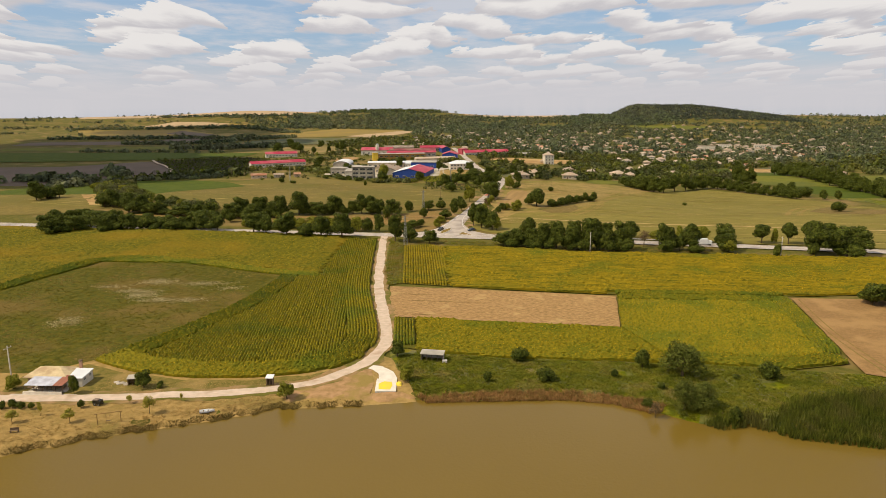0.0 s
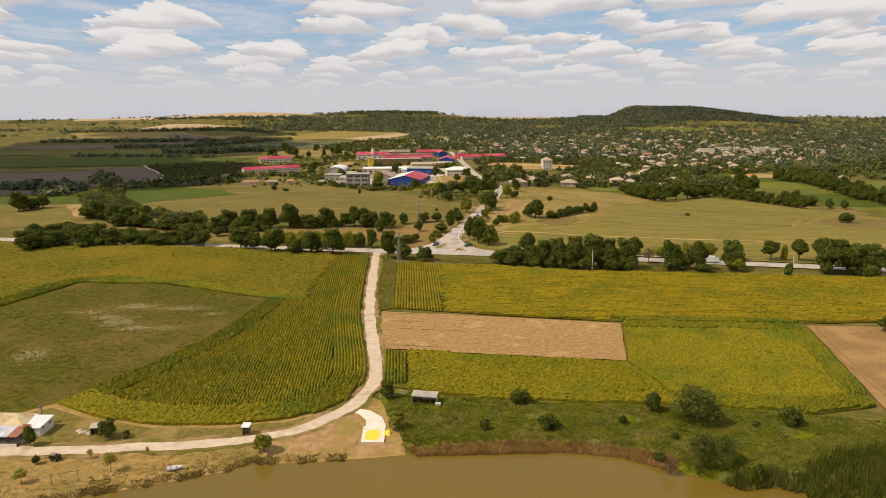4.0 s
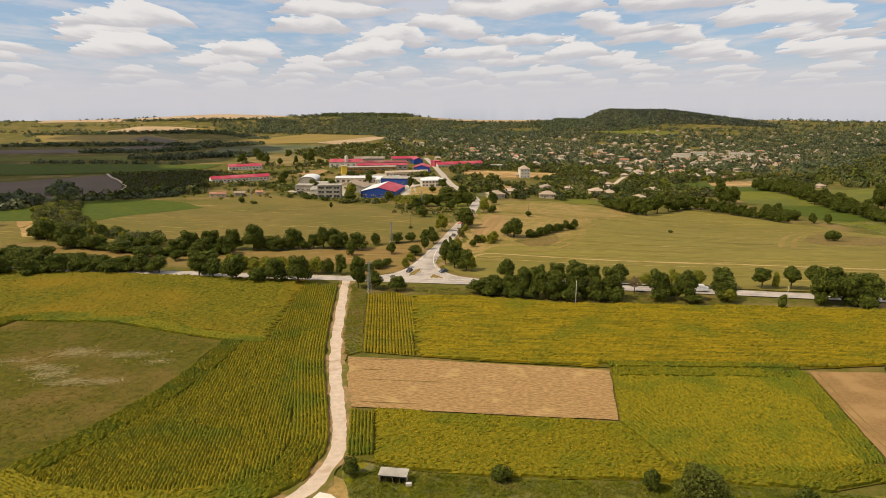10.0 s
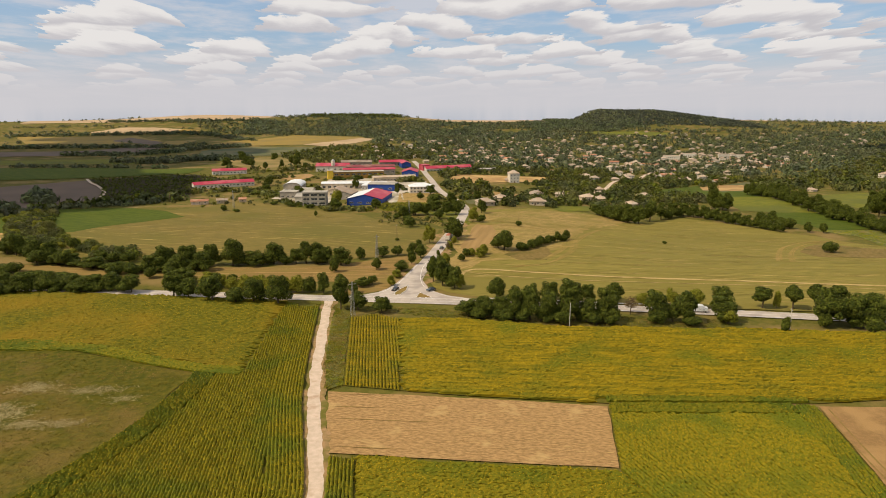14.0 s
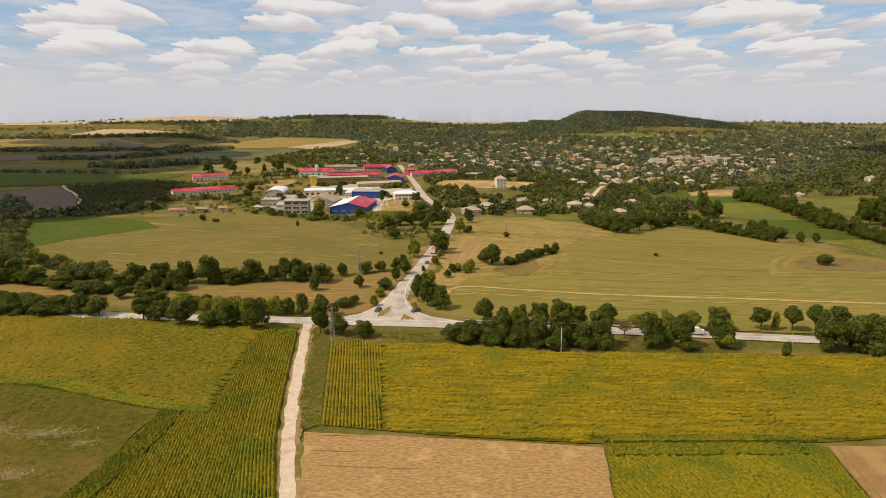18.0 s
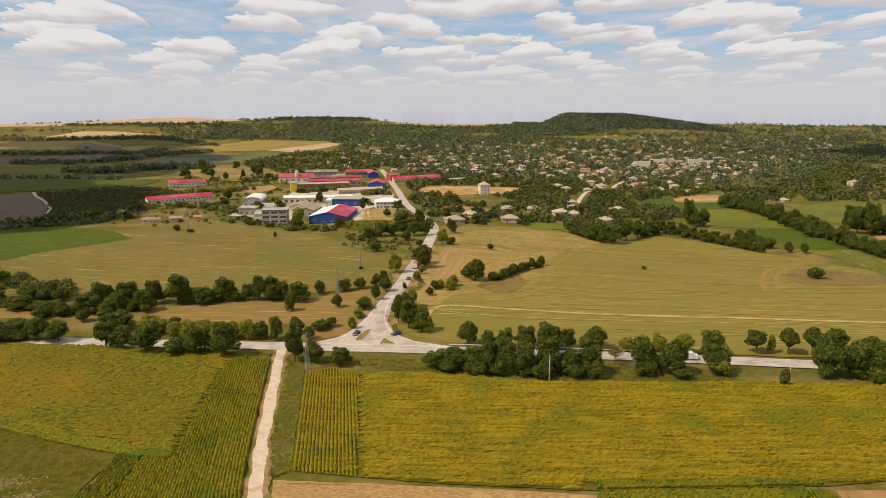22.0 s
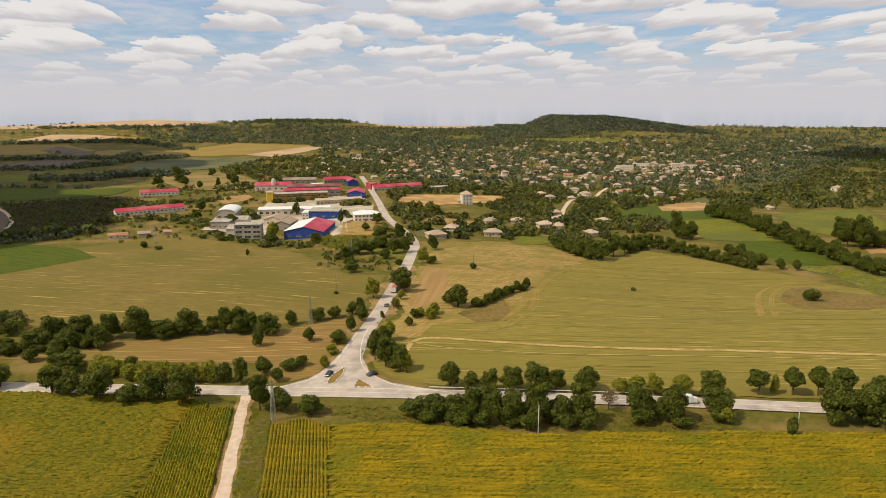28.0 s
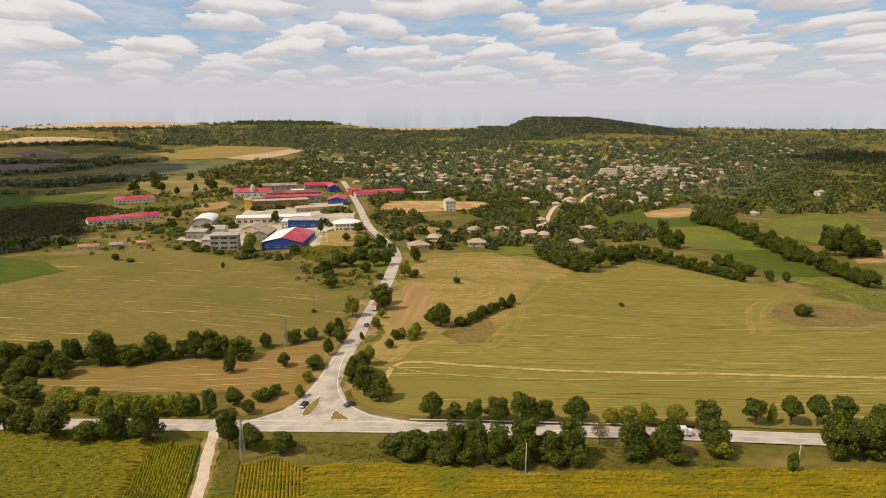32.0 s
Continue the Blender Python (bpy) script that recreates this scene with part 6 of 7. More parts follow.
building(-93, 692, -6, 15, 16, 6.0, "flat", 0, M_wall_g, M_roof_g, "old flat-roofed grey workshop", [(3, 1.2, 2.4, 1.5)], group=FX)
building(-78, 706, -6, 13, 16, 5.2, "gx", 2.2, M_wall_w, M_roof_g, "old pale workshop with a shallow roof", [(2, 1.2, 2.4, 1.5)], group=FX)
building(-51, 706, -14, 15, 22, 5.0, "gy", 2.6, M_wall_c, M_roof_t, "workshop with a sand-coloured tiled roof", [(2, 1.2, 2.0, 1.5)], group=FX)
building(-40, 678, -14, 13, 24, 5.0, "gy", 2.4, M_wall_g, (M_roof_b, M_roof_t), "workshop with a brown weathered roof", [(2, 1.2, 2.0, 1.5)], group=FX)
blue = building(-28.5, 632, -12, 30, 44, 6.2, "gy", 3.6, M_wall_b, (M_roof_w, M_roof_r), "blue steel hall, one roof slope white and one crimson", [(4, 2.2, 3.6, 1.3)], group=FX, door=(27, 5, 4.2))
building(-13, 716, -9, 26, 22, 8.0, "flat", 0, M_wall_b, M_roof_g, "blue flat-roofed hall behind the steel hall", [(3, 3.4, 3.0, 1.4)], group=FX)
building(-19, 719, -9, 6, 16, 7.0, "flat", 0, M_wall_w, M_roof_w, "small white office block beside the blue hall", [(2, 1, 1.4, 1.2), (2, 4, 1.4, 1.2)], group=FX)
building(-61, 757, 0, 66, 12, 6.0, "mono", 0.8, M_wall_c, M_roof_w, "long cream workshop with a pale sheet roof", [(12, 1.6, 3.0, 2.4)], group=FX)
building(-9, 812, 13, 48, 9, 4.6, "gx", 1.5, M_wall_c, M_roof_t, "long low cream building with many windows", [(13, 1.2, 1.8, 1.4)], group=FX)
building(-55, 846, 8, 58, 14, 8.0, "flat", 0, M_wall_o, M_roof_g, "long ochre brick production hall", [(9, 4.5, 4.0, 1.6)], group=FX)
building(-61.5, 845, 8, 6.4, 12, 10.0, "flat", 0, M_wall_y, M_roof_g, "bright yellow stair tower at the hall's end", [], group=FX)
building(-46, 880, 4, 62, 11, 7.0, "gx", 1.8, M_wall_g, M_roof_r, "long hall with a crimson sheet roof", [(10, 3.0, 3.4, 1.6)], group=FX)
building(-44, 909, 4, 60, 13, 7.6, "gx", 2.0, M_wall_g, M_roof_d, "tall long hall with a faded dark red roof", [(10, 5.0, 3.4, 1.6)], group=FX)
building(-84, 935, -4, 42, 22, 6.5, "gx", 3.2, M_wall_w, M_roof_r, "white hall with a crimson sheet roof", [(6, 2, 3, 1.6)], group=FX)
building(-56, 1000, 3, 42, 13, 6.0, "gx", 2.4, M_wall_g, M_roof_b, "grey-brown roofed old shed", [(6, 2, 3, 1.6)], group=FX)
building(-4, 1003, 6, 32, 14, 5.5, "gx", 2.6, M_wall_g, M_roof_r, "yard building with a crimson roof", [(8, 1.2, 2.4, 2.6)], group=FX)
building(-18, 945, 6, 14, 12, 6.0, "flat", 0, M_wall_w, M_roof_w, "small pale flat-roofed block", [(3, 2, 2, 1.4)], group=FX)
building(23, 856, -6, 18, 28, 6.0, "gy", 2.8, M_wall_b, M_roof_r, "blue hall with a crimson roof and white base", [(3, 3.0, 2.4, 1.2)], group=FX)
building(26, 972, 6, 12, 30, 6.0, "gy", 2.6, M_wall_b, M_roof_r, "small blue hall with a crimson roof", [], group=FX)
building(26.5, 686, 4, 22, 14, 6.2, "hip", 2.6, M_wall_w, M_roof_w, "white two-storey office villa with a pale hipped roof", [(7, 0.9, 1.6, 1.5), (7, 3.9, 1.6, 1.5)], group=FX, door=(9.5, 1.4, 2.2))
building(56, 925, 17, 63, 14, 5.0, "gx", 2.8, M_wall_w, M_roof_r, "long white hall with a bright crimson roof", [(14, 1.6, 2.4, 1.4)], group=FX)
building(52, 932, 17, 9, 16, 7.0, "flat", 0, M_roof_r, M_roof_r, "crimson end block of the long hall", [], group=FX)
building(118, 947, 14, 34, 9, 3.4, "gx", 1.2, M_wall_g, M_roof_g, "low grey shed beyond the long hall", [], group=FX)
BX = "red-roofed barns"
building(-191, 772, 27, 62, 12, 4.2, "gx", 2.4, M_wall_w, M_roof_r, "long white livestock barn with a crimson roof", [(16, 1.5, 2.0, 1.2)], group=BX)
building(-204, 903, 17, 40, 12, 4.4, "gx", 2.4, M_wall_w, M_roof_r, "white livestock barn with a crimson roof", [(10, 1.5, 2.0, 1.2)], group=BX)
building(-163, 655, 10, 14, 7, 2.8, "gx", 1.4, M_wall_c, M_roof_o, "low shed with a reddish roof on the slope", [(3, 1, 1.4, 1)], group=BX)
building(-143, 662, 10, 9, 6, 2.6, "gx", 1.2, M_wall_c, M_roof_t, "low shed with a pale roof on the slope", [(2, 1, 1.2, 1)], group=BX)
building(-125, 668, 10, 6, 5, 2.6, "gx", 1.2, M_wall_c, M_roof_o, "small red-roofed hut on the slope", [(1, 1, 1.2, 1)], group=BX)
building(144, 818, 5, 11, 11, 11.0, "hip", 3.4, M_wall_w, M_roof_t, "tall white house with a hipped tiled roof", [(3, 1, 1.2, 1.6), (3, 4.6, 1.2, 1.6), (3, 8, 1.2, 1.4)], category="house", door=(5.5, 1.2, 2.2))
for x, y, L, h in ((575, 1440, 34, 9), (628, 1462, 26, 11), (690, 1430, 20, 12), (728, 1452, 26, 9), (800, 1418, 30, 8)):
    building(x, y, -20, L, 13, h, "flat", 0, M_wall_w, M_roof_t, "pale apartment block in the village centre", [(int(L / 4), 1.2 + 3 * k, 1.8, 1.5) for k in range(int(h / 3.2))], group="apartment blocks")

silo = thing("silo", pose(-62, 936, ground_z(-62, 936)), "white cylindrical concrete silo with a grey cap", "silo")
bm = bmesh.new()
tube(bm, (0, 0, -0.5), (0, 0, 13.5), 2.4, 2.4, 20)
part("shaft", bm, M_wall_w, silo, smooth=False)
bm = bmesh.new()
tube(bm, (0, 0, 13.5), (0, 0, 15.4), 2.5, 0.6, 20)
part("cap", bm, M_steel, silo)


# village houses: a few kinds built once, then copied
def house_model(L, D, e, kind, rise, wallm, roofm, label, full):
    rows = [(3, 1.0, 1.2, 1.3)] if e < 4.5 else [(3, 0.9, 1.2, 1.3), (3, 3.7, 1.2, 1.3)]
    if not full:
        rows = [(2, 1.0, 1.6, 1.4)]
    ob = building(0, -3000, 0, L, D, e, kind, rise, wallm, roofm, label, rows, name="house", category="house", group="houses of the village", door=(L * 0.33, 1.0, 2.0) if full else None, eave=0.6)
    if full:
        part("chimney", boxes((L * 0.62, D * 0.4, e + rise * 0.5, L * 0.62 + 0.6, D * 0.4 + 0.6, e + rise + 0.9)), M_wall_c, ob)
    return ob


HOUSES.sort(key=lambda h: h[1])
near_houses, last_houses = HOUSES[:300], HOUSES[300:]
for full in (True, False):
    kinds = [house_model(11, 9, 3.6, "hip", 2.4, M_wall_c, M_roof_t, "cream village house with a sand-coloured hipped roof", full),
             house_model(13, 8, 3.4, "gx", 2.2, M_wall_w, M_roof_o, "long village house with a red tiled roof", full),
             house_model(9, 8, 3.4, "gx", 2.6, M_wall_c, M_roof_t, "small village house with a weathered gabled roof", full),
             house_model(10, 8.5, 6.0, "hip", 2.4, M_wall_w, M_roof_t, "two-storey white village house with a tiled hipped roof", full)]
    for k, (x, y, s) in enumerate(near_houses):
        if (y < 1150) == full:
            m = pose(x, y, ground_z(x, y) + 0.1, 0, 0, rng.choice((-12, 0, 8, 15, 75, -70)) + rng.uniform(-6, 6)) @ Matrix.Diagonal((s * 1.1, s, s * 0.85, 1))
            src = kinds[0 if y < 720 else min(3, int(rng.random() ** 1.3 * 4))]
            h = copy_thing(src, m)
            h.matrix_basis = m
    for ob in kinds:
        for c in list(ob.children_recursive) + [ob]:
            bpy.data.objects.remove(c)
V, Fw, Fr = [], [], []
for x, y, s in last_houses:
    a = radians(rng.choice((-12, 0, 8, 15, 75)) + rng.uniform(-6, 6))
    z, o = ground_z(x, y), len(V)
    for u, v, w in [(i * 5.5, j * 4.2, k) for k in (-0.5, 3.5) for i, j in ((-1, -1), (1, -1), (1, 1), (-1, 1))] + [(i * 6.1, j * 4.8, 3.3) for i, j in ((-1, -1), (1, -1), (1, 1), (-1, 1))] + [(-3, 0, 6.0), (3, 0, 6.0)]:
        V.append((x + s * (u * math.cos(a) - v * math.sin(a)), y + s * (u * math.sin(a) + v * math.cos(a)), z + s * w))
    Fw += [(o + i, o + (i + 1) % 4, o + 4 + (i + 1) % 4, o + 4 + i) for i in range(4)]
    Fr += [(o + 8, o + 9, o + 13, o + 12), (o + 9, o + 10, o + 13), (o + 10, o + 11, o + 12, o + 13), (o + 11, o + 8, o + 12)]
for nm, fc, mt, lb in (("far_house_walls", Fw, M_wall_c, "cream walls of the farthest village houses"), ("far_house_roofs", Fr, M_roof_t, "sand-coloured roofs of the farthest village houses")):
    tagged(mesh_of(nm, V, fc, mt), lb, "houses", kind="stuff")
for lst in MODELS.values():
    for ob in lst:
        for c in list(ob.children_recursive) + [ob]:
            bpy.data.objects.remove(c)

# ---- lakeside place ----
def gz(x, y):
    return ground_z(x, y) + 0.05


M_cream = matter("cream_tiles", (0.64, 0.50, 0.32), (0.52, 0.40, 0.25), 1.2, (0.44, 0.31, 0.19), 0.3, tone=(1, 1, 0.9))
building(-92.6, 152.8, -4, 9.0, 5.4, 2.2, "hip", 1.2, M_wall_c, M_cream, "lakeside house with a sand-coloured hipped tile roof", [(3, 0.9, 1.3, 1.2)], name="house", category="house", door=(6, 1.1, 2.0), eave=0.7)
building(-83.3, 151.8, -4, 3.7, 4.8, 1.8, "mono", 0.4, M_wall_w, M_roof_w, "white annex with a white sheet roof", [(1, 1, 1.0, 0.9)], name="annex", category="building", right=[(2, 1, 0.9, 0.8)], eave=0.25)
ch = thing("chimney_stack", pose(-82.4, 157.4, gz(-82, 158)), "brick chimney stack with a dark cap behind the house", "chimney")
part("stack", boxes((-0.28, -0.28, 0, 0.28, 0.28, 4.1)), M_roof_o, ch)
part("cap", boxes((-0.4, -0.4, 4.1, 0.4, 0.4, 4.35)), M_wood, ch)
M_poly = matter("weathered_sheet", (0.60, 0.60, 0.64), (0.42, 0.41, 0.44), 0.8, rough=0.5, tone=(1, 1, 1))
M_polyr = matter("faded_red_sheet", (0.33, 0.14, 0.12), (0.27, 0.115, 0.10), 0.8, rough=0.5)
ter = thing("terrace", pose(-91.0, 148.2, gz(-88, 149), 0, 0, -4), "open terrace roofed with white and faded red sheets", "terrace")
for i in range(8):
    bm = boxes((0.02, 0, 0, 1.10, 4.9, 0.05))
    p = part("panel", bm, M_polyr if i >= 6 else M_poly, ter)
    p.matrix_basis = pose(i * 1.12, 0, 1.95, 6, 0, 0)
for i in range(5):
    bm = bmesh.new()
    tube(bm, (i * 2.2 + 0.1, 0.2, -0.3), (i * 2.2 + 0.1, 0.2, 1.95), 0.06, 0.06, 6)
    part("post", bm, M_wood, ter)
part("low_wall", boxes((0, -0.6, -0.3, 9, -0.35, 0.7)), M_wall_w, ter)
part("floor", boxes((0, -0.3, -0.3, 9, 4.7, 0.06)), M_concrete, ter)
for i in range(4):
    tb = thing("table", pose(-90.4 + i * 2.1, 150, gz(-88, 149) + 0.06, 0, 0, -4), "dark wooden table on the terrace", "table", "tables on the terrace")
    part("tabletop", boxes((-0.8, -0.4, 0.70, 0.8, 0.4, 0.75)), M_wood, tb)
    for sx in (-0.7, 0.7):
        for sy in (-0.32, 0.32):
            part("leg", boxes((sx - 0.04, sy - 0.04, 0, sx + 0.04, sy + 0.04, 0.70)), M_wood, tb)
yard = sheet("paved_yard", [(-94, 145.2), (-79, 144.4), (-78.5, 147.2), (-94, 148.2)], M_concrete, 0.12, 3, "pale paved strip before the lake house", "pavement", wobble=0.3)

# a landing slab with a painted field, and its concrete path
M_pad = matter("bleached_concrete", (0.74, 0.67, 0.58), (0.64, 0.57, 0.48), 0.6, bump=0.02, tone=(1, 1, 0.95))
slab = thing("landing_slab", pose(-9.2, 149.6, gz(-9.2, 149.6)), "pale concrete landing slab with a yellow painted field", "slab")
part("slab", boxes((-2.4, -3.6, -0.5, 2.4, 3.6, 0.22)), M_pad, slab)
bm = bmesh.new()
bm.faces.new([bm.verts.new((x, y, 0.226)) for x, y in ((-1.6, -2.6), (1.0, -2.8), (1.5, -0.4), (1.2, 1.6), (-0.6, 1.9), (-1.8, 0.6))])
part("painted_field", bm, M_yellow, slab, "worn yellow paint")
ribbon("path", [(-13.6, 161), (-11.8, 160), (-9.6, 157), (-8.9, 153)], (2.4, 4.4), M_pad, 0.16, "pale concrete path to the landing slab", "path")
tarp = thing("tarpaulin", pose(-6.2, 150.2, gz(-6.2, 150.2)), "crumpled bright yellow tarpaulin beside the slab", "tarpaulin")
bm = bmesh.new()
bmesh.ops.create_icosphere(bm, subdivisions=2, radius=0.8)
for v in bm.verts:
    v.co = Vector((v.co.x * 1.0, v.co.y * 1.5, max(0, v.co.z) * 0.6)) * (1 + 0.3 * noise.noise(v.co * 2.0))
part("sheet", bm, M_yellow, tarp)

# small sheds
def shed(x, y, ang, L, D, h, label, roofm, wallm, name="shed", openf=True):
    ob = thing(name, pose(x, y, gz(x, y), 0, 0, ang), label, "shed")
    part("roof", roof_bm("mono", L, D, h, 0.3, 0.2, 0.07), roofm, ob)
    part("back_wall", boxes((0, D - 0.08, -0.2, L, D, h + 0.25)), wallm, ob)
    for sx in (0, L - 0.08):
        part("side_wall", boxes((sx, 0.3, -0.2, sx + 0.08, D - 0.08, h)), wallm, ob)
    n = max(2, int(L / 1.3))
    for i in range(n + 1):
        part("post", boxes((L * i / n - 0.05, 0, -0.2, L * i / n + 0.05, 0.1, h)), M_wood, ob)
    return ob


shed(-1.2, 164.6, -12, 5.6, 2.4, 1.9, "open shed on posts with a weathered pale sheet roof", M_roof_g, M_wall_g)
shed(-36.9, 150.2, -5, 1.4, 1.3, 2.0, "small wooden booth with a white roof", M_roof_w, M_wood, "booth")
shed(-69.2, 151.6, 5, 2.0, 1.6, 1.7, "small grey tool shed by the track", M_roof_g, M_wood)
jet = thing("jetty_box", pose(4.8, 163.2, gz(4.8, 163)), "pale storage box beside the shed", "box")
part("box", boxes((-0.6, -0.4, 0, 0.6, 0.4, 0.7)), M_frame, jet)

# a swing on a beam
sw = thing("swing", pose(-67.3, 132.2, gz(-66, 132.6), 0, 0, 16), "wooden beam swing on two posts", "swing")
part("beam", boxes((-0.5, -0.07, 2.2, 4.9, 0.07, 2.34)), M_tan, sw)
for x in (0, 4.4):
    part("post", boxes((x - 0.06, -0.06, -0.4, x + 0.06, 0.06, 2.2)), M_tan, sw)
part("seat", boxes((1.6, -0.2, 0.5, 2.4, 0.2, 0.56)), M_wood, sw)
for x in (1.65, 2.35):
    part("rope", boxes((x - 0.015, -0.015, 0.56, x + 0.015, 0.015, 2.2)), M_wood, sw)

# a boat on the bank
bt = thing("rowing_boat", pose(-46.8, 137.6, gz(-46.8, 137.6) + 0.05, 0, 0, 12), "white rowing boat drawn up on the grass", "boat")
bm = bmesh.new()
ring = []
for i in range(9):
    t = i / 8
    w = 0.62 * (1 - (max(0, t - 0.35) / 0.65) ** 2.2) * (0.8 + 0.2 * min(1, t * 3))
    x = -1.5 + 3.1 * t
    up = 0.12 * t * t
    ring.append([bm.verts.new(p) for p in ((x, -w, 0.5 + up), (x, -w * 0.75, 0.1 + up), (x, 0, 0.0 + up), (x, w * 0.75, 0.1 + up), (x, w, 0.5 + up), (x, w * 0.86, 0.5 + up), (x, w * 0.62, 0.17 + up), (x, 0, 0.1 + up), (x, -w * 0.62, 0.17 + up), (x, -w * 0.86, 0.5 + up))])
for a, b in zip(ring, ring[1:]):
    for k in range(10):
        bm.faces.new((a[k], a[(k + 1) % 10], b[(k + 1) % 10], b[k]))
bm.faces.new(ring[0]), bm.faces.new(ring[-1])
bmesh.ops.recalc_face_normals(bm, faces=bm.faces)
part("hull", bm, M_roof_w, bt)
for x in (-0.7, 0.3):
    part("thwart", boxes((x - 0.12, -0.48, 0.38, x + 0.12, 0.48, 0.42)), M_wood, bt)


def wheel_bm(r, w):
    bm = bmesh.new()
    tube(bm, (0, -w / 2, 0), (0, w / 2, 0), r, r, 14)
    bm.faces.new([v for v in bm.verts[:14]][::-1])
    return bm


M_rubber = matter("tyre_rubber", (0.02, 0.02, 0.02), (0.035, 0.033, 0.03), 3.0)


def wheels(ob, spots, r=0.32, w=0.22):
    for x, y in spots:
        t = part("wheel", wheel_bm(r, w), M_rubber, ob)
        t.matrix_basis = pose(x, y, r)
        part("rim", wheel_bm(r * 0.58, w + 0.02), M_steel, t)


def car(x, y, ang, paint, label, lift=0.0):
    ob = thing("car", pose(x, y, ground_z(x, y) + lift, 0, 0, ang), label, "car")
    bm = bmesh.new()
    prof = [(-2.1, 0.35), (-2.15, 0.75), (-2.0, 0.95), (-1.1, 1.0), (1.0, 0.95), (1.95, 0.8), (2.15, 0.6), (2.1, 0.32)]
    sides = []
    for s in (-0.86, 0.86):
        sides.append([bm.verts.new((px, s * (1.0 if pz < 0.9 else 0.95), pz)) for px, pz in prof])
    bm.faces.new(sides[0]), bm.faces.new(sides[1][::-1])
    for i in range(len(prof)):
        j = (i + 1) % len(prof)
        bm.faces.new((sides[0][i], sides[1][i], sides[1][j], sides[0][j]))
    bmesh.ops.recalc_face_normals(bm, faces=bm.faces)
    part("body", bm, paint, ob)
    gl = bmesh.new()
    a = [gl.verts.new(p) for p in ((-1.75, -0.8, 0.97), (0.95, -0.8, 0.95), (0.95, 0.8, 0.95), (-1.75, 0.8, 0.97))]
    b = [gl.verts.new(p) for p in ((-1.2, -0.62, 1.42), (0.25, -0.62, 1.44), (0.25, 0.62, 1.44), (-1.2, 0.62, 1.42))]
    for i in range(4):
        gl.faces.new((a[i], a[(i + 1) % 4], b[(i + 1) % 4], b[i]))
    gl.faces.new(b)
    part("glass_cabin", gl, M_glass, ob)
    part("car_roof", boxes((-1.22, -0.63, 1.42, 0.27, 0.63, 1.47)), paint, ob)
    for s in (-0.6, 0.6):
        part("headlight", boxes((2.06, s - 0.16, 0.6, 2.16, s + 0.16, 0.74)), M_frame, ob)
        part("tail_light", boxes((-2.17, s - 0.14, 0.7, -2.08, s + 0.14, 0.86)), M_roof_r, ob)
    wheels(ob, [(-1.3, -0.8), (-1.3, 0.8), (1.3, -0.8), (1.3, 0.8)])
    return ob


M_black = matter("black_car_paint", (0.018, 0.018, 0.02), (0.025, 0.025, 0.028), 1.0, rough=0.25, spec=0.5)
M_blue = matter("blue_car_paint", (0.05, 0.07, 0.12), (0.06, 0.08, 0.13), 1.0, rough=0.25, spec=0.5)
M_grey = matter("grey_car_paint", (0.12, 0.125, 0.13), (0.14, 0.145, 0.15), 1.0, rough=0.3, spec=0.5)
car(35.0, 423, 75, M_grey, "dark grey car climbing the village road", 0.2)
car(8.2, 340.5, 245, M_black, "black car waiting at the junction mouth", 0.22)
car(23.6, 338.5, 215, M_blue, "dark blue car turning at the junction", 0.22)

lorry = thing("lorry", pose(41.6, 451, ground_z(41.6, 451) + 0.2, 0, 0, 76), "white lorry with a red-topped open trailer", "truck")
part("trailer", boxes((-6.2, -1.25, 0.95, 2.6, -1.15, 3.1), (-6.2, 1.15, 0.95, 2.6, 1.25, 3.1), (-6.2, -1.15, 0.95, -6.1, 1.15, 3.1), (2.5, -1.15, 0.95, 2.6, 1.15, 3.1), (-6.2, -1.25, 0.8, 2.6, 1.25, 0.95)), M_wall_w, lorry)
part("tarpaulin", boxes((-6.1, -1.15, 2.85, 2.5, 1.15, 3.06)), matter("faded_red_tarpaulin", (0.45, 0.17, 0.15), (0.36, 0.13, 0.12), 0.6), lorry)
bm = boxes((3.1, -1.2, 0.7, 5.2, 1.2, 3.2))
bmesh.ops.bevel(bm, geom=bm.edges[:], offset=0.18, segments=2, affect="EDGES")
part("cab", bm, M_wall_w, lorry)
part("windscreen", boxes((5.16, -1.0, 1.9, 5.23, 1.0, 2.8)), M_glass, lorry)
part("chassis", boxes((-6.0, -0.5, 0.55, 5.0, 0.5, 0.8)), M_black, lorry)
wheels(lorry, [(-5, -1.05), (-5, 1.05), (-3.7, -1.05), (-3.7, 1.05), (1.6, -1.05), (1.6, 1.05), (4.2, -1.05), (4.2, 1.05)], 0.5, 0.3)

van = thing("delivery_van", pose(126, 299.6, ground_z(126, 299) + 0.16, 0, 0, -13), "white box van on the main road", "van")
bm = boxes((-3, -1.05, 0.5, 1.2, 1.05, 2.9))
bmesh.ops.bevel(bm, geom=bm.edges[:], offset=0.08, segments=1, affect="EDGES")
part("cargo_box", bm, M_roof_w, van)
bm = boxes((1.25, -0.98, 0.45, 3.0, 0.98, 2.1))
bmesh.ops.bevel(bm, geom=bm.edges[:], offset=0.22, segments=2, affect="EDGES")
part("cab", bm, M_roof_w, van)
part("windscreen", boxes((2.7, -0.8, 1.3, 2.98, 0.8, 1.85)), M_glass, van)
wheels(van, [(-2, -0.9), (-2, 0.9), (2.1, -0.9), (2.1, 0.9)], 0.36)

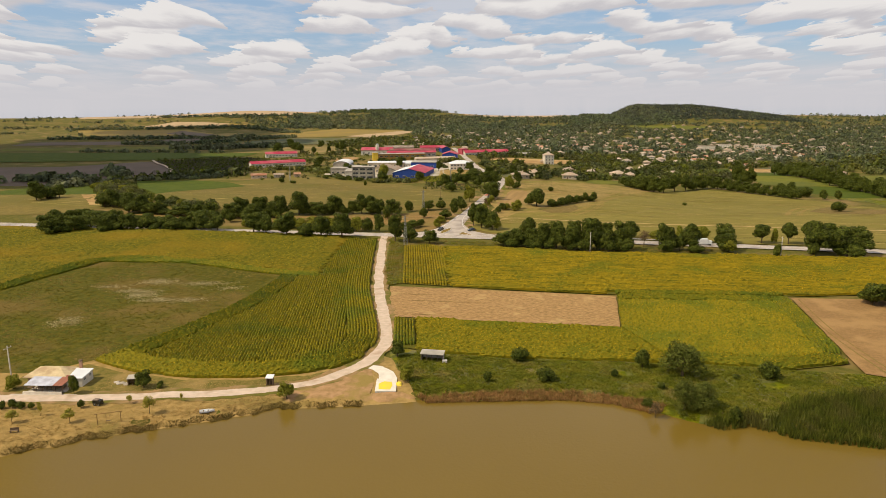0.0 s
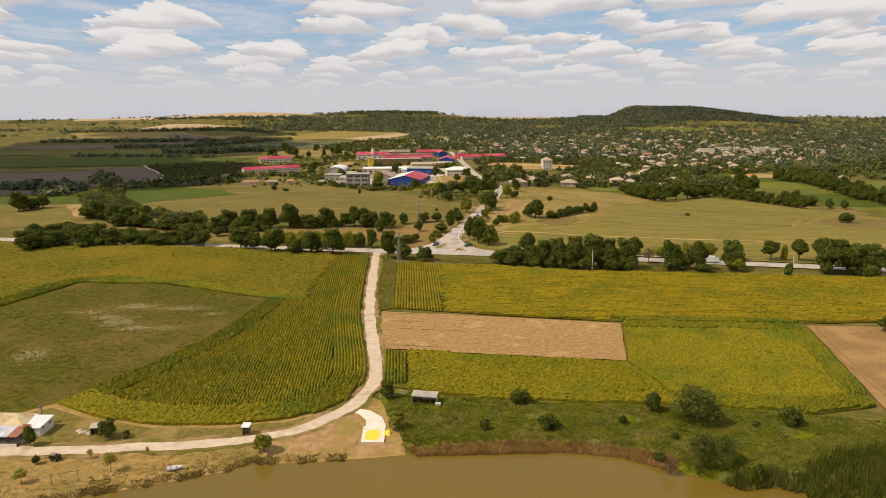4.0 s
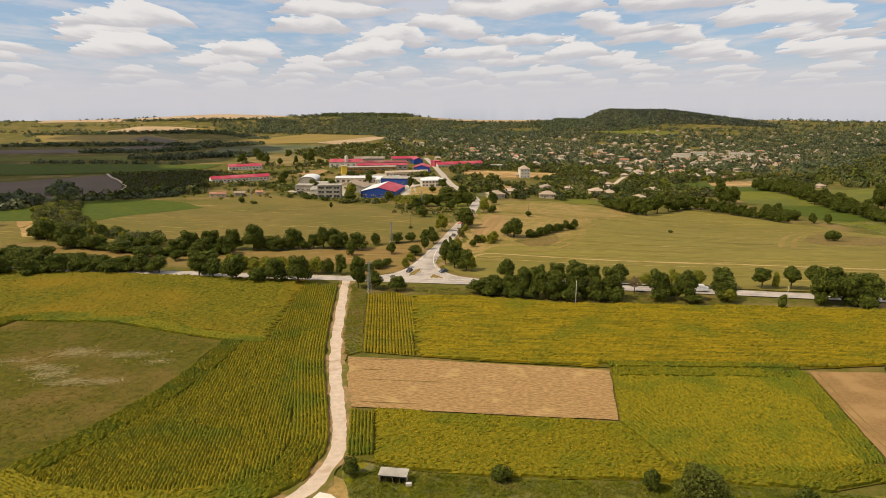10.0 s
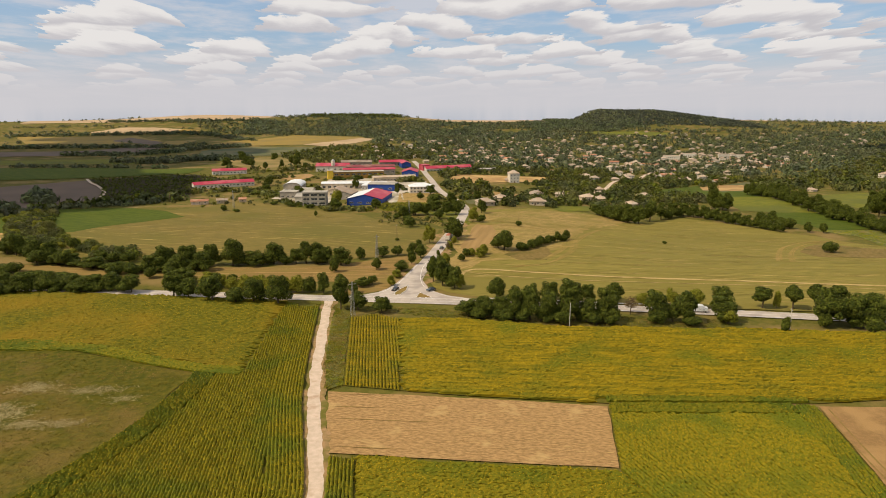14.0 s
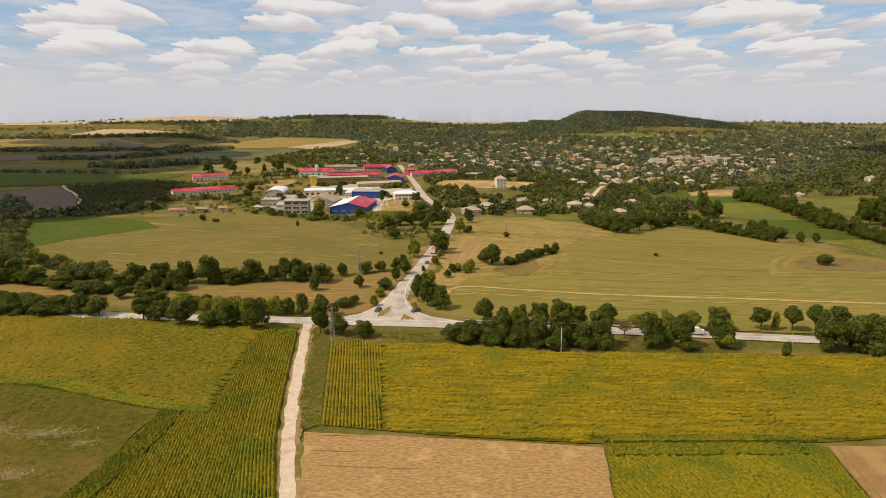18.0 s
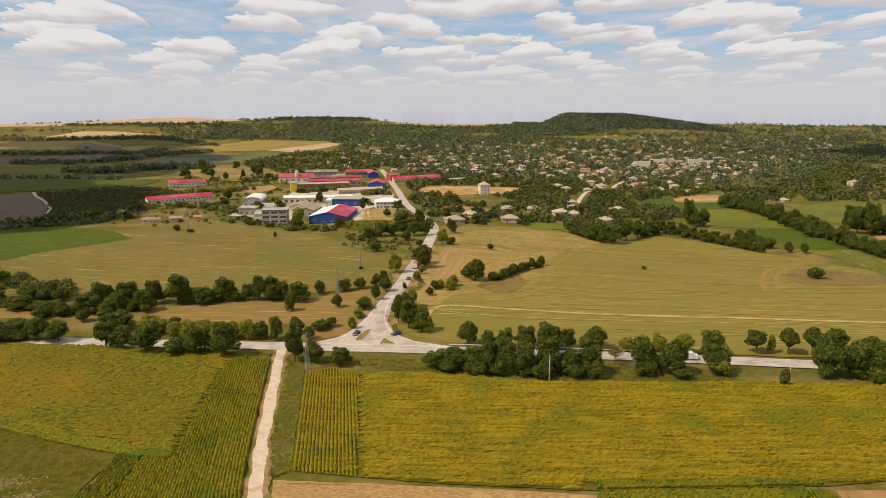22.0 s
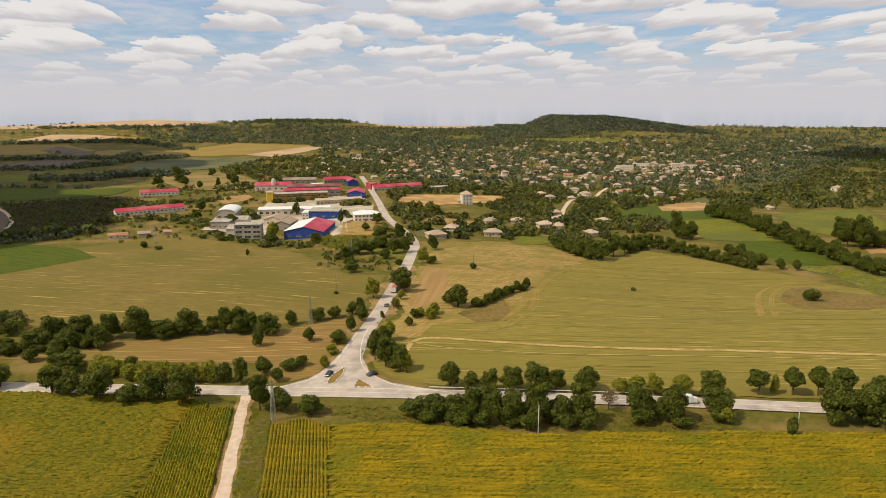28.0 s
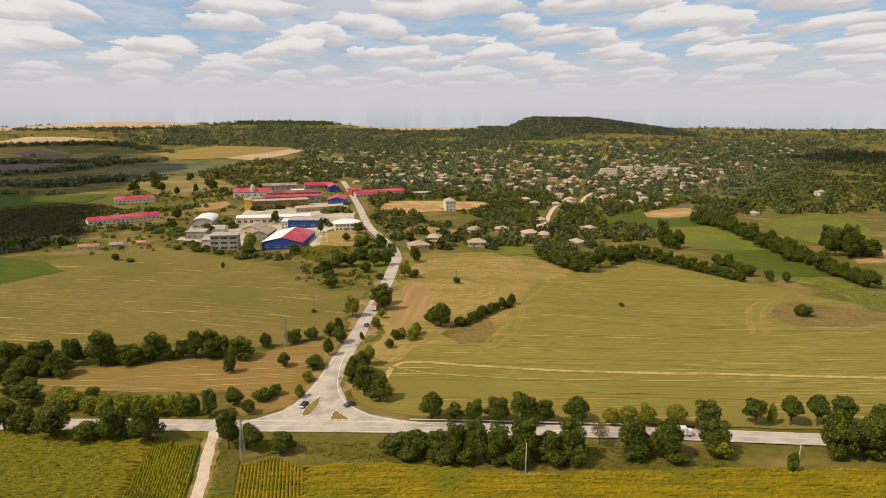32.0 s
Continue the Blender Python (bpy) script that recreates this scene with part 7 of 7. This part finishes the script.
trl = thing("cart", pose(-71.5, 141.6, gz(-71.5, 141.6), 0, 0, -14), "rusty dark handcart standing on the grass", "cart")
part("tub", boxes((-0.9, -0.55, 0.45, 0.9, 0.55, 1.15)), M_black, trl)
part("load", boxes((-0.8, -0.45, 1.15, 0.3, 0.45, 1.35)), M_roof_b, trl)
wheels(trl, [(-0.4, -0.6), (-0.4, 0.6), (0.6, -0.6), (0.6, 0.6)], 0.3, 0.14)
bench = thing("bench", pose(-82.4, 129.2, gz(-82.4, 129.2), 0, 0, 10), "dark lakeside bench with a back", "bench")
part("seat", boxes((-0.8, -0.25, 0.42, 0.8, 0.25, 0.48)), M_wood, bench)
part("back", boxes((-0.8, 0.22, 0.5, 0.8, 0.28, 1.0)), M_wood, bench)
for sx in (-0.7, 0.7):
    part("leg", boxes((sx - 0.05, -0.22, 0, sx + 0.05, 0.26, 0.42)), M_wood, bench)
for k, (x, y) in enumerate(((-72.6, 153.8), (-71.2, 153.2), (-70.0, 152.6), (-71.8, 152.8))):
    rk = thing("rubble", pose(x, y, gz(x, y), 0, 0, k * 40), "pale heap of broken rubble", "rubble", "rubble by the track")
    bm = bmesh.new()
    bmesh.ops.create_icosphere(bm, subdivisions=2, radius=0.6)
    for v in bm.verts:
        v.co = Vector((v.co.x * 1.3, v.co.y, max(-0.1, v.co.z * 0.6))) * (1 + 0.5 * noise.noise(v.co * 3 + Vector((k, 0, 0))))
    part("heap", bm, M_concrete, rk)


# ---- poles, pylons, rails ----
def pole(x, y, h, mat, label, arm=1.2):
    ob = thing("utility_pole", pose(x, y, ground_z(x, y), 0, 0, -12), label, "utility pole", "poles of the power line")
    bm = bmesh.new()
    tube(bm, (0, 0, -0.5), (0, 0, h), 0.17, 0.11, 8)
    part("shaft", bm, mat, ob, smooth=True)
    part("crossarm", boxes((-0.06, -arm, h - 0.7, 0.06, arm, h - 0.58)), M_steel, ob)
    for s in (-0.9, 0, 0.9):
        bm = bmesh.new()
        tube(bm, (0, s * arm, h - 0.58), (0, s * arm, h - 0.36), 0.05, 0.03, 6)
        part("insulator", bm, M_frame, ob)
    return ob


for x, y in ((71.1, 287.1), (147.4, 273.9), (224, 259)):
    pole(x, y, 9.0, M_pole, "pale concrete utility pole at the field edge")
for x, y in ((-157, 665), (-133.6, 650), (-185, 670), (-210, 653)):
    pole(x, y, 8.5, M_wood, "wooden utility pole on the slope")
pole(94.4, 507, 8.0, M_wood, "wooden utility pole in the hill field")
pole(10.9, 457, 8.5, M_wood, "wooden utility pole in the slope field")
pole(-100.4, 159.4, 7.5, M_pole, "slim pale pole by the lake house")
bm = bmesh.new()
for s in (-1.0, 0.0, 1.0):
    last = None
    for a, b in (((71.1, 287.1), (147.4, 273.9)), ((147.4, 273.9), (224, 259))):
        for i in range(13):
            t = i / 12
            p = Vector((a[0] + (b[0] - a[0]) * t, a[1] + s + (b[1] - a[1]) * t, 8.6 - 4 * 0.9 * t * (1 - t)))
            if last and (p - last).length > 0.5:
                tube(bm, last, p, 0.018, 0.018, 3)
            last = p
me = bpy.data.meshes.new("power_line")
bm.to_mesh(me)
bm.free()
me.materials.append(M_black)
tagged(new("power_line", me), "thin dark wires between the concrete poles", "wire", kind="stuff")


def pylon(x, y, h, w=1.5):
    ob = thing("lattice_pylon", pose(x, y, ground_z(x, y), 0, 0, 30), "slender grey steel lattice mast", "pylon", "lattice pylons")
    c = ((-1, -1), (1, -1), (1, 1), (-1, 1))
    for a in c:
        bm = bmesh.new()
        tube(bm, (a[0] * w / 2, a[1] * w / 2, -0.3), (a[0] * 0.16, a[1] * 0.16, h), 0.07, 0.05, 4)
        part("leg", bm, M_steel, ob)
    n = 9
    for k in range(4):
        bm = bmesh.new()
        for i in range(n):
            z0, z1 = h * i / n, h * (i + 1) / n
            r0, r1 = w / 2 + (0.16 - w / 2) * z0 / h, w / 2 + (0.16 - w / 2) * z1 / h
            a, b = c[k], c[(k + 1) % 4]
            tube(bm, (a[0] * r0, a[1] * r0, z0), (b[0] * r1, b[1] * r1, z1), 0.035, 0.035, 3)
            tube(bm, (b[0] * r0, b[1] * r0, z0), (a[0] * r1, a[1] * r1, z1), 0.035, 0.035, 3)
        part("bracing", bm, M_steel, ob)
    part("crossarm", boxes((-1.6, -0.08, h - 1.2, 1.6, 0.08, h - 1.05)), M_steel, ob)


for x, y, h in ((-8.6, 307, 13.5), (-0.4, 401, 13), (20.6, 530, 14), (-122.5, 634, 15)):
    pylon(x, y, h)

rail = thing("guard_rail", pose(0, 0, 0), "white roadside guard rail on short posts", "guard rail")
seg = [p for p in spline(MAIN, 4.0) if 40 < p[0] < 112]
bm = bmesh.new()
for (x0, y0), (x1, y1) in zip(seg, seg[1:]):
    d = Vector((x1 - x0, y1 - y0)).normalized()
    o = Vector((-d.y, d.x)) * 4.3
    a, b = Vector((x0 + o.x, y0 + o.y, 0.75)), Vector((x1 + o.x, y1 + o.y, 0.75))
    q = [a, b, b + Vector((0, 0, 0.32)), a + Vector((0, 0, 0.32))]
    bm.faces.new([bm.verts.new(v) for v in q])
    bm.faces.new([bm.verts.new(v + Vector((o.x, o.y, 0)) * 0.015) for v in q[::-1]])
part("rail", bm, M_line, rail)
for i, (x, y) in enumerate(seg):
    a = seg[min(i + 1, len(seg) - 1)] if i + 1 < len(seg) else seg[i - 1]
    d = Vector((a[0] - x, a[1] - y)).normalized() * (1 if i + 1 < len(seg) else -1)
    px, py = x - d.y * 4.4, y + d.x * 4.4
    part("post", boxes((px - 0.06, py - 0.06, -0.1, px + 0.06, py + 0.06, 1.0)), M_steel, rail)
for x, y, L in ((20.6, 361, 3.4), (24.0, 374, 3.0), (22.4, 366.5, 2.2), (31, 405, 3.0), (29.0, 397, 2.0)):
    ribbon("asphalt_patch", [(x, y), (x + L * 0.3, y + L)], 0.7, M_patch, 0.235, "dark asphalt repair patch on the village road", "road patch", across=1, step=1.0)


# ---- grass, weeds, reeds ----
def blades(name, spots, mat, label, h, w, per=3, lean=0.3, seed=1):
    """Upright leaf blades in tufts, as one mesh."""
    rg = np.random.default_rng(seed)
    S = np.array(spots)
    S = np.repeat(S, per, axis=0)
    n = len(S)
    S[:, :2] += rg.normal(0, w * 1.6, (n, 2))
    z = np.array([max(ground_z(x, y), -1.05) for x, y in S[:, :2]])
    hh = h * (0.6 + 0.7 * rg.random(n)) * (S[:, 2] if S.shape[1] > 2 else 1.0)
    a = rg.random(n) * math.tau
    e = np.stack([np.cos(a), np.sin(a), 0 * a], -1) * (w * (0.6 + 0.8 * rg.random(n)))[:, None]
    base = np.stack([S[:, 0], S[:, 1], z], -1)
    top = base + np.stack([rg.normal(0, lean, n) * hh, rg.normal(0, lean, n) * hh, hh], -1)
    Q = np.stack([base - e, base + e, top + e * 0.25, top - e * 0.25], 1).reshape(-1, 3)
    ob = mesh_of(name, Q.tolist(), np.arange(4 * n).reshape(-1, 4).tolist(), mat)
    return tagged(ob, label, "grass", kind="stuff")


def sow(n, poly, keep=lambda x, y: True):
    xs, ys = [p[0] for p in poly], [p[1] for p in poly]
    out = []
    while len(out) < n:
        x, y = rng.uniform(min(xs), max(xs)), rng.uniform(min(ys), max(ys))
        if inside(poly, x, y) and keep(x, y):
            out.append((x, y))
    return out


REEDS = [(57, 129.6), (61, 131), (66, 132.5), (72, 130), (76, 134), (84, 138), (97, 141), (118, 138), (150, 120), (150, 95), (92, 116.6), (73, 122.4), (66, 128), (60, 126.6)]
blades("reeds", sow(9000, REEDS), M_reed, "tall dark green reeds at the water's edge", 1.9, 0.06, 5, 0.2, 21)
EDGE = [(-2, 144.5), (20, 145.6), (34, 145), (44, 141.6), (52, 137), (49, 134.4), (41, 139.8), (31, 142.2), (0, 142)]
M_drygrass = matter("dry_stalks", (0.38, 0.22, 0.11), (0.25, 0.16, 0.07), 0.6, island=0.35)
blades("shore_grass", sow(2600, EDGE), M_drygrass, "reddish dry grass along the shore", 0.8, 0.06, 5, 0.5, 22)
BANK = [(-7, 175), (5.4, 168.6), (21, 165), (49, 161.6), (70, 159), (89, 154.6), (105, 151), (120, 142), (97, 140), (76, 133), (66, 131), (56, 131), (49, 136), (41, 141), (20, 144.6), (-2, 144.6), (-4, 152), (-7, 160)]
blades("bank_grass", sow(12000, BANK, lambda x, y: noise.noise((x * 0.12, y * 0.12, 1)) > -0.6), matter("bank_blades", (0.125, 0.145, 0.018), (0.20, 0.195, 0.03), 0.2, (0.24, 0.20, 0.07), 0.1, island=0.3, cmin=0.55, cmax=0.7, thin=0.3), "uneven lush grass of the lakeside meadow", 0.32, 0.11, 6, 1.3, 23)
LAWN = [(-22, 158.6), (-34, 153.5), (-57, 153.4), (-76, 157), (-76, 146.8), (-57, 147.8), (-33, 151.3), (-24, 155.4)]
blades("dry_tufts", sow(1600, LAWN) + sow(2600, [(-34, 146.6), (-57, 143.6), (-95, 143), (-95, 117), (-81, 122.4), (-63, 129.6), (-42, 136.4), (-33, 141)]), matter("dry_lawn_blades", (0.42, 0.29, 0.14), (0.30, 0.21, 0.09), 0.3, island=0.25, thin=0.3), "short sun-dried grass tufts on the bank", 0.1, 0.11, 5, 2.2, 24)
bankrim = [(x, shore(x) + d) for x in np.arange(-100, -14, 0.2).tolist() for d in (0.2, 0.7, 1.2, 1.8)]
blades("rim_weeds", bankrim, matter("rim_weed_blades", (0.15, 0.115, 0.045), (0.26, 0.19, 0.085), 0.4, island=0.35, thin=0.3), "brown weeds on the eroded lake rim", 0.42, 0.08, 5, 0.5, 25)
MEADOW = [(-130, 277), (-97, 273.5), (-73, 261), (-56, 252), (-63, 216), (-75, 188), (-87, 168), (-95, 162), (-170, 162), (-240, 190), (-148, 234)]
blades("meadow_grass", sow(6500, MEADOW), matter("meadow_blades", (0.095, 0.095, 0.010), (0.135, 0.11, 0.017), 0.15, (0.25, 0.175, 0.08), 0.05, island=0.25, thin=0.3), "rough uneven meadow grass", 0.22, 0.12, 5, 1.7, 26)
white = []
for cx, cy, rx, ry, n in ((-97, 246, 7, 4, 500), (-96, 229, 6, 5, 520), (-102, 234, 6, 3, 260), (-79, 242.6, 9, 3, 380), (-77.6, 222, 5, 2.5, 200), (-88, 222, 7, 3, 340), (-107.7, 200, 6, 5, 340), (-69, 236, 6, 2.2, 110), (-112, 240, 8, 2.5, 160)):
    white += [(cx + rng.gauss(0, rx * 0.5), cy + rng.gauss(0, ry * 0.5)) for _ in range(n)]
blades("dry_weeds", white, matter("bleached_stalks", (0.56, 0.49, 0.37), (0.42, 0.35, 0.23), 0.4, island=0.3, thin=0.3), "bleached dry weeds standing in the meadow", 0.22, 0.06, 5, 1.8, 27)
blades("verge_grass", sow(2200, [(-15.5, 318), (-9.6, 306), (-8.8, 240), (-11, 238), (-13.6, 238), (-15.4, 262)]) + sow(1500, [(-30, 327), (-12, 321), (8, 316), (40, 309), (90, 298), (130, 290), (130, 280), (71, 287.6), (30, 300), (0, 309), (-20, 318)]), matter("verge_blades", (0.13, 0.14, 0.018), (0.21, 0.18, 0.035), 0.2, (0.25, 0.18, 0.07), 0.08, island=0.3, thin=0.3), "weedy green verge beside the track", 0.28, 0.12, 5, 1.5, 28)


# pale lines of cut straw on the mown fields
def swaths(name, poly, ang, spacing, width, mat, label, seed, keep=0.5, wave=0.0, long=(15, 90)):
    rows, ca, sa = spans(poly, ang, spacing)
    rg = random.Random(seed)
    V, Fc = [], []
    for v, a, b in rows:
        u, off = a, rg.uniform(-0.3, 0.3) * spacing
        while u < b - 3:
            L = rg.uniform(*long)
            e = min(u + L, b)
            if rg.random() < keep:
                n = max(1, int((e - u) / 7))
                w = width * rg.uniform(0.4, 1.3)
                for i in range(n + 1):
                    p = u + (e - u) * i / n
                    q = v + off + wave * math.sin(p * 0.03 + v * 0.02) + 0.4 * noise.noise((p * 0.05, v, 0))
                    k = 1 if 0 < i < n else 0.1
                    for s in (-0.5, 0.5):
                        x, y = p * ca - (q + s * w * k) * sa, p * sa + (q + s * w * k) * ca
                        V.append((x, y, ground_z(x, y) + 0.17))
                    if i:
                        o = len(V)
                        Fc.append((o - 4, o - 2, o - 1, o - 3))
            u = e + rg.uniform(0.1, 0.3) * long[1] * 0.7
    ob = mesh_of(name, V, Fc, mat)
    return tagged(ob, label, "straw", kind="stuff")


M_swath = matter("cut_straw", (0.37, 0.275, 0.12), (0.27, 0.205, 0.08), 0.3, island=0.2)
M_swath2 = matter("green_aftermath", (0.18, 0.155, 0.044), (0.20, 0.168, 0.048), 0.3, island=0.12)
HILL = [(45, 405), (38, 385), (32, 370), (40, 345), (62, 330), (100, 318), (136, 309), (170, 301), (250, 281), (330, 262), (330, 400), (304, 440), (290, 478), (266, 524), (240, 562), (203, 538), (178, 545), (150, 590), (100, 584), (78, 560), (78, 500), (74, 460)]
swaths("straw_lines", HILL, -11.5, 2.6, 0.8, M_swath, "pale lines of cut straw on the hill field", 3, 0.36, 0.0, (6, 45))
swaths("mowing_lines", HILL, -11.5, 3.3, 0.9, M_swath2, "greener mowing lines on the hill field", 4, 0.5)
SLOPE = [(14, 412), (-13, 406), (-60, 418), (-110, 415), (-210, 428), (-300, 460), (-300, 620), (-211, 598), (-147, 618), (-93, 601), (-45, 588), (-12, 556), (12, 512), (27, 484), (40, 490), (26, 440)]
swaths("straw_lines", SLOPE, -22, 3.2, 1.15, M_swath, "pale lines of cut straw on the slope field", 5, 0.3, 3.0, (5, 32))
swaths("mowing_lines", SLOPE, -22, 3.8, 0.9, M_swath2, "greener mowing lines on the slope field", 6, 0.5, 3.0)
STRIP = [(-150, 396), (-107, 389), (-45, 388), (-23, 387), (-13, 393), (5, 402), (17, 407), (14, 390), (8, 370), (-3, 346), (-16, 350), (-20, 360), (-30, 361), (-85, 371), (-150, 384)]
swaths("straw_lines", STRIP, -6, 1.9, 0.6, M_tan, "pale straw lines on the ploughed strip", 7, 0.45, 2.5)
STUB = [(-12, 236), (29, 227.8), (63, 220), (56, 189.8), (24.7, 195.6), (-10, 202.2)]
swaths("straw_lines", STUB, -9.5, 1.4, 0.7, matter("bright_straw", (0.50, 0.345, 0.18), (0.42, 0.285, 0.14), 0.4, island=0.2), "bright straw left in lines on the stubble", 8, 0.3, 0.0, (4, 14))
swaths("wheel_lines", STUB, -9.5, 7.5, 0.3, M_brown, "brown wheel lines in the stubble", 9, 0.4, 0.0, (8, 40))
for d in (0, 2.0):
    ribbon("wheel_track", [(120 + d, 213), (113 + d, 180), (110 + d, 150)], 0.4, M_brown, 0.4, "wheel line through the grain field", "track", across=1)
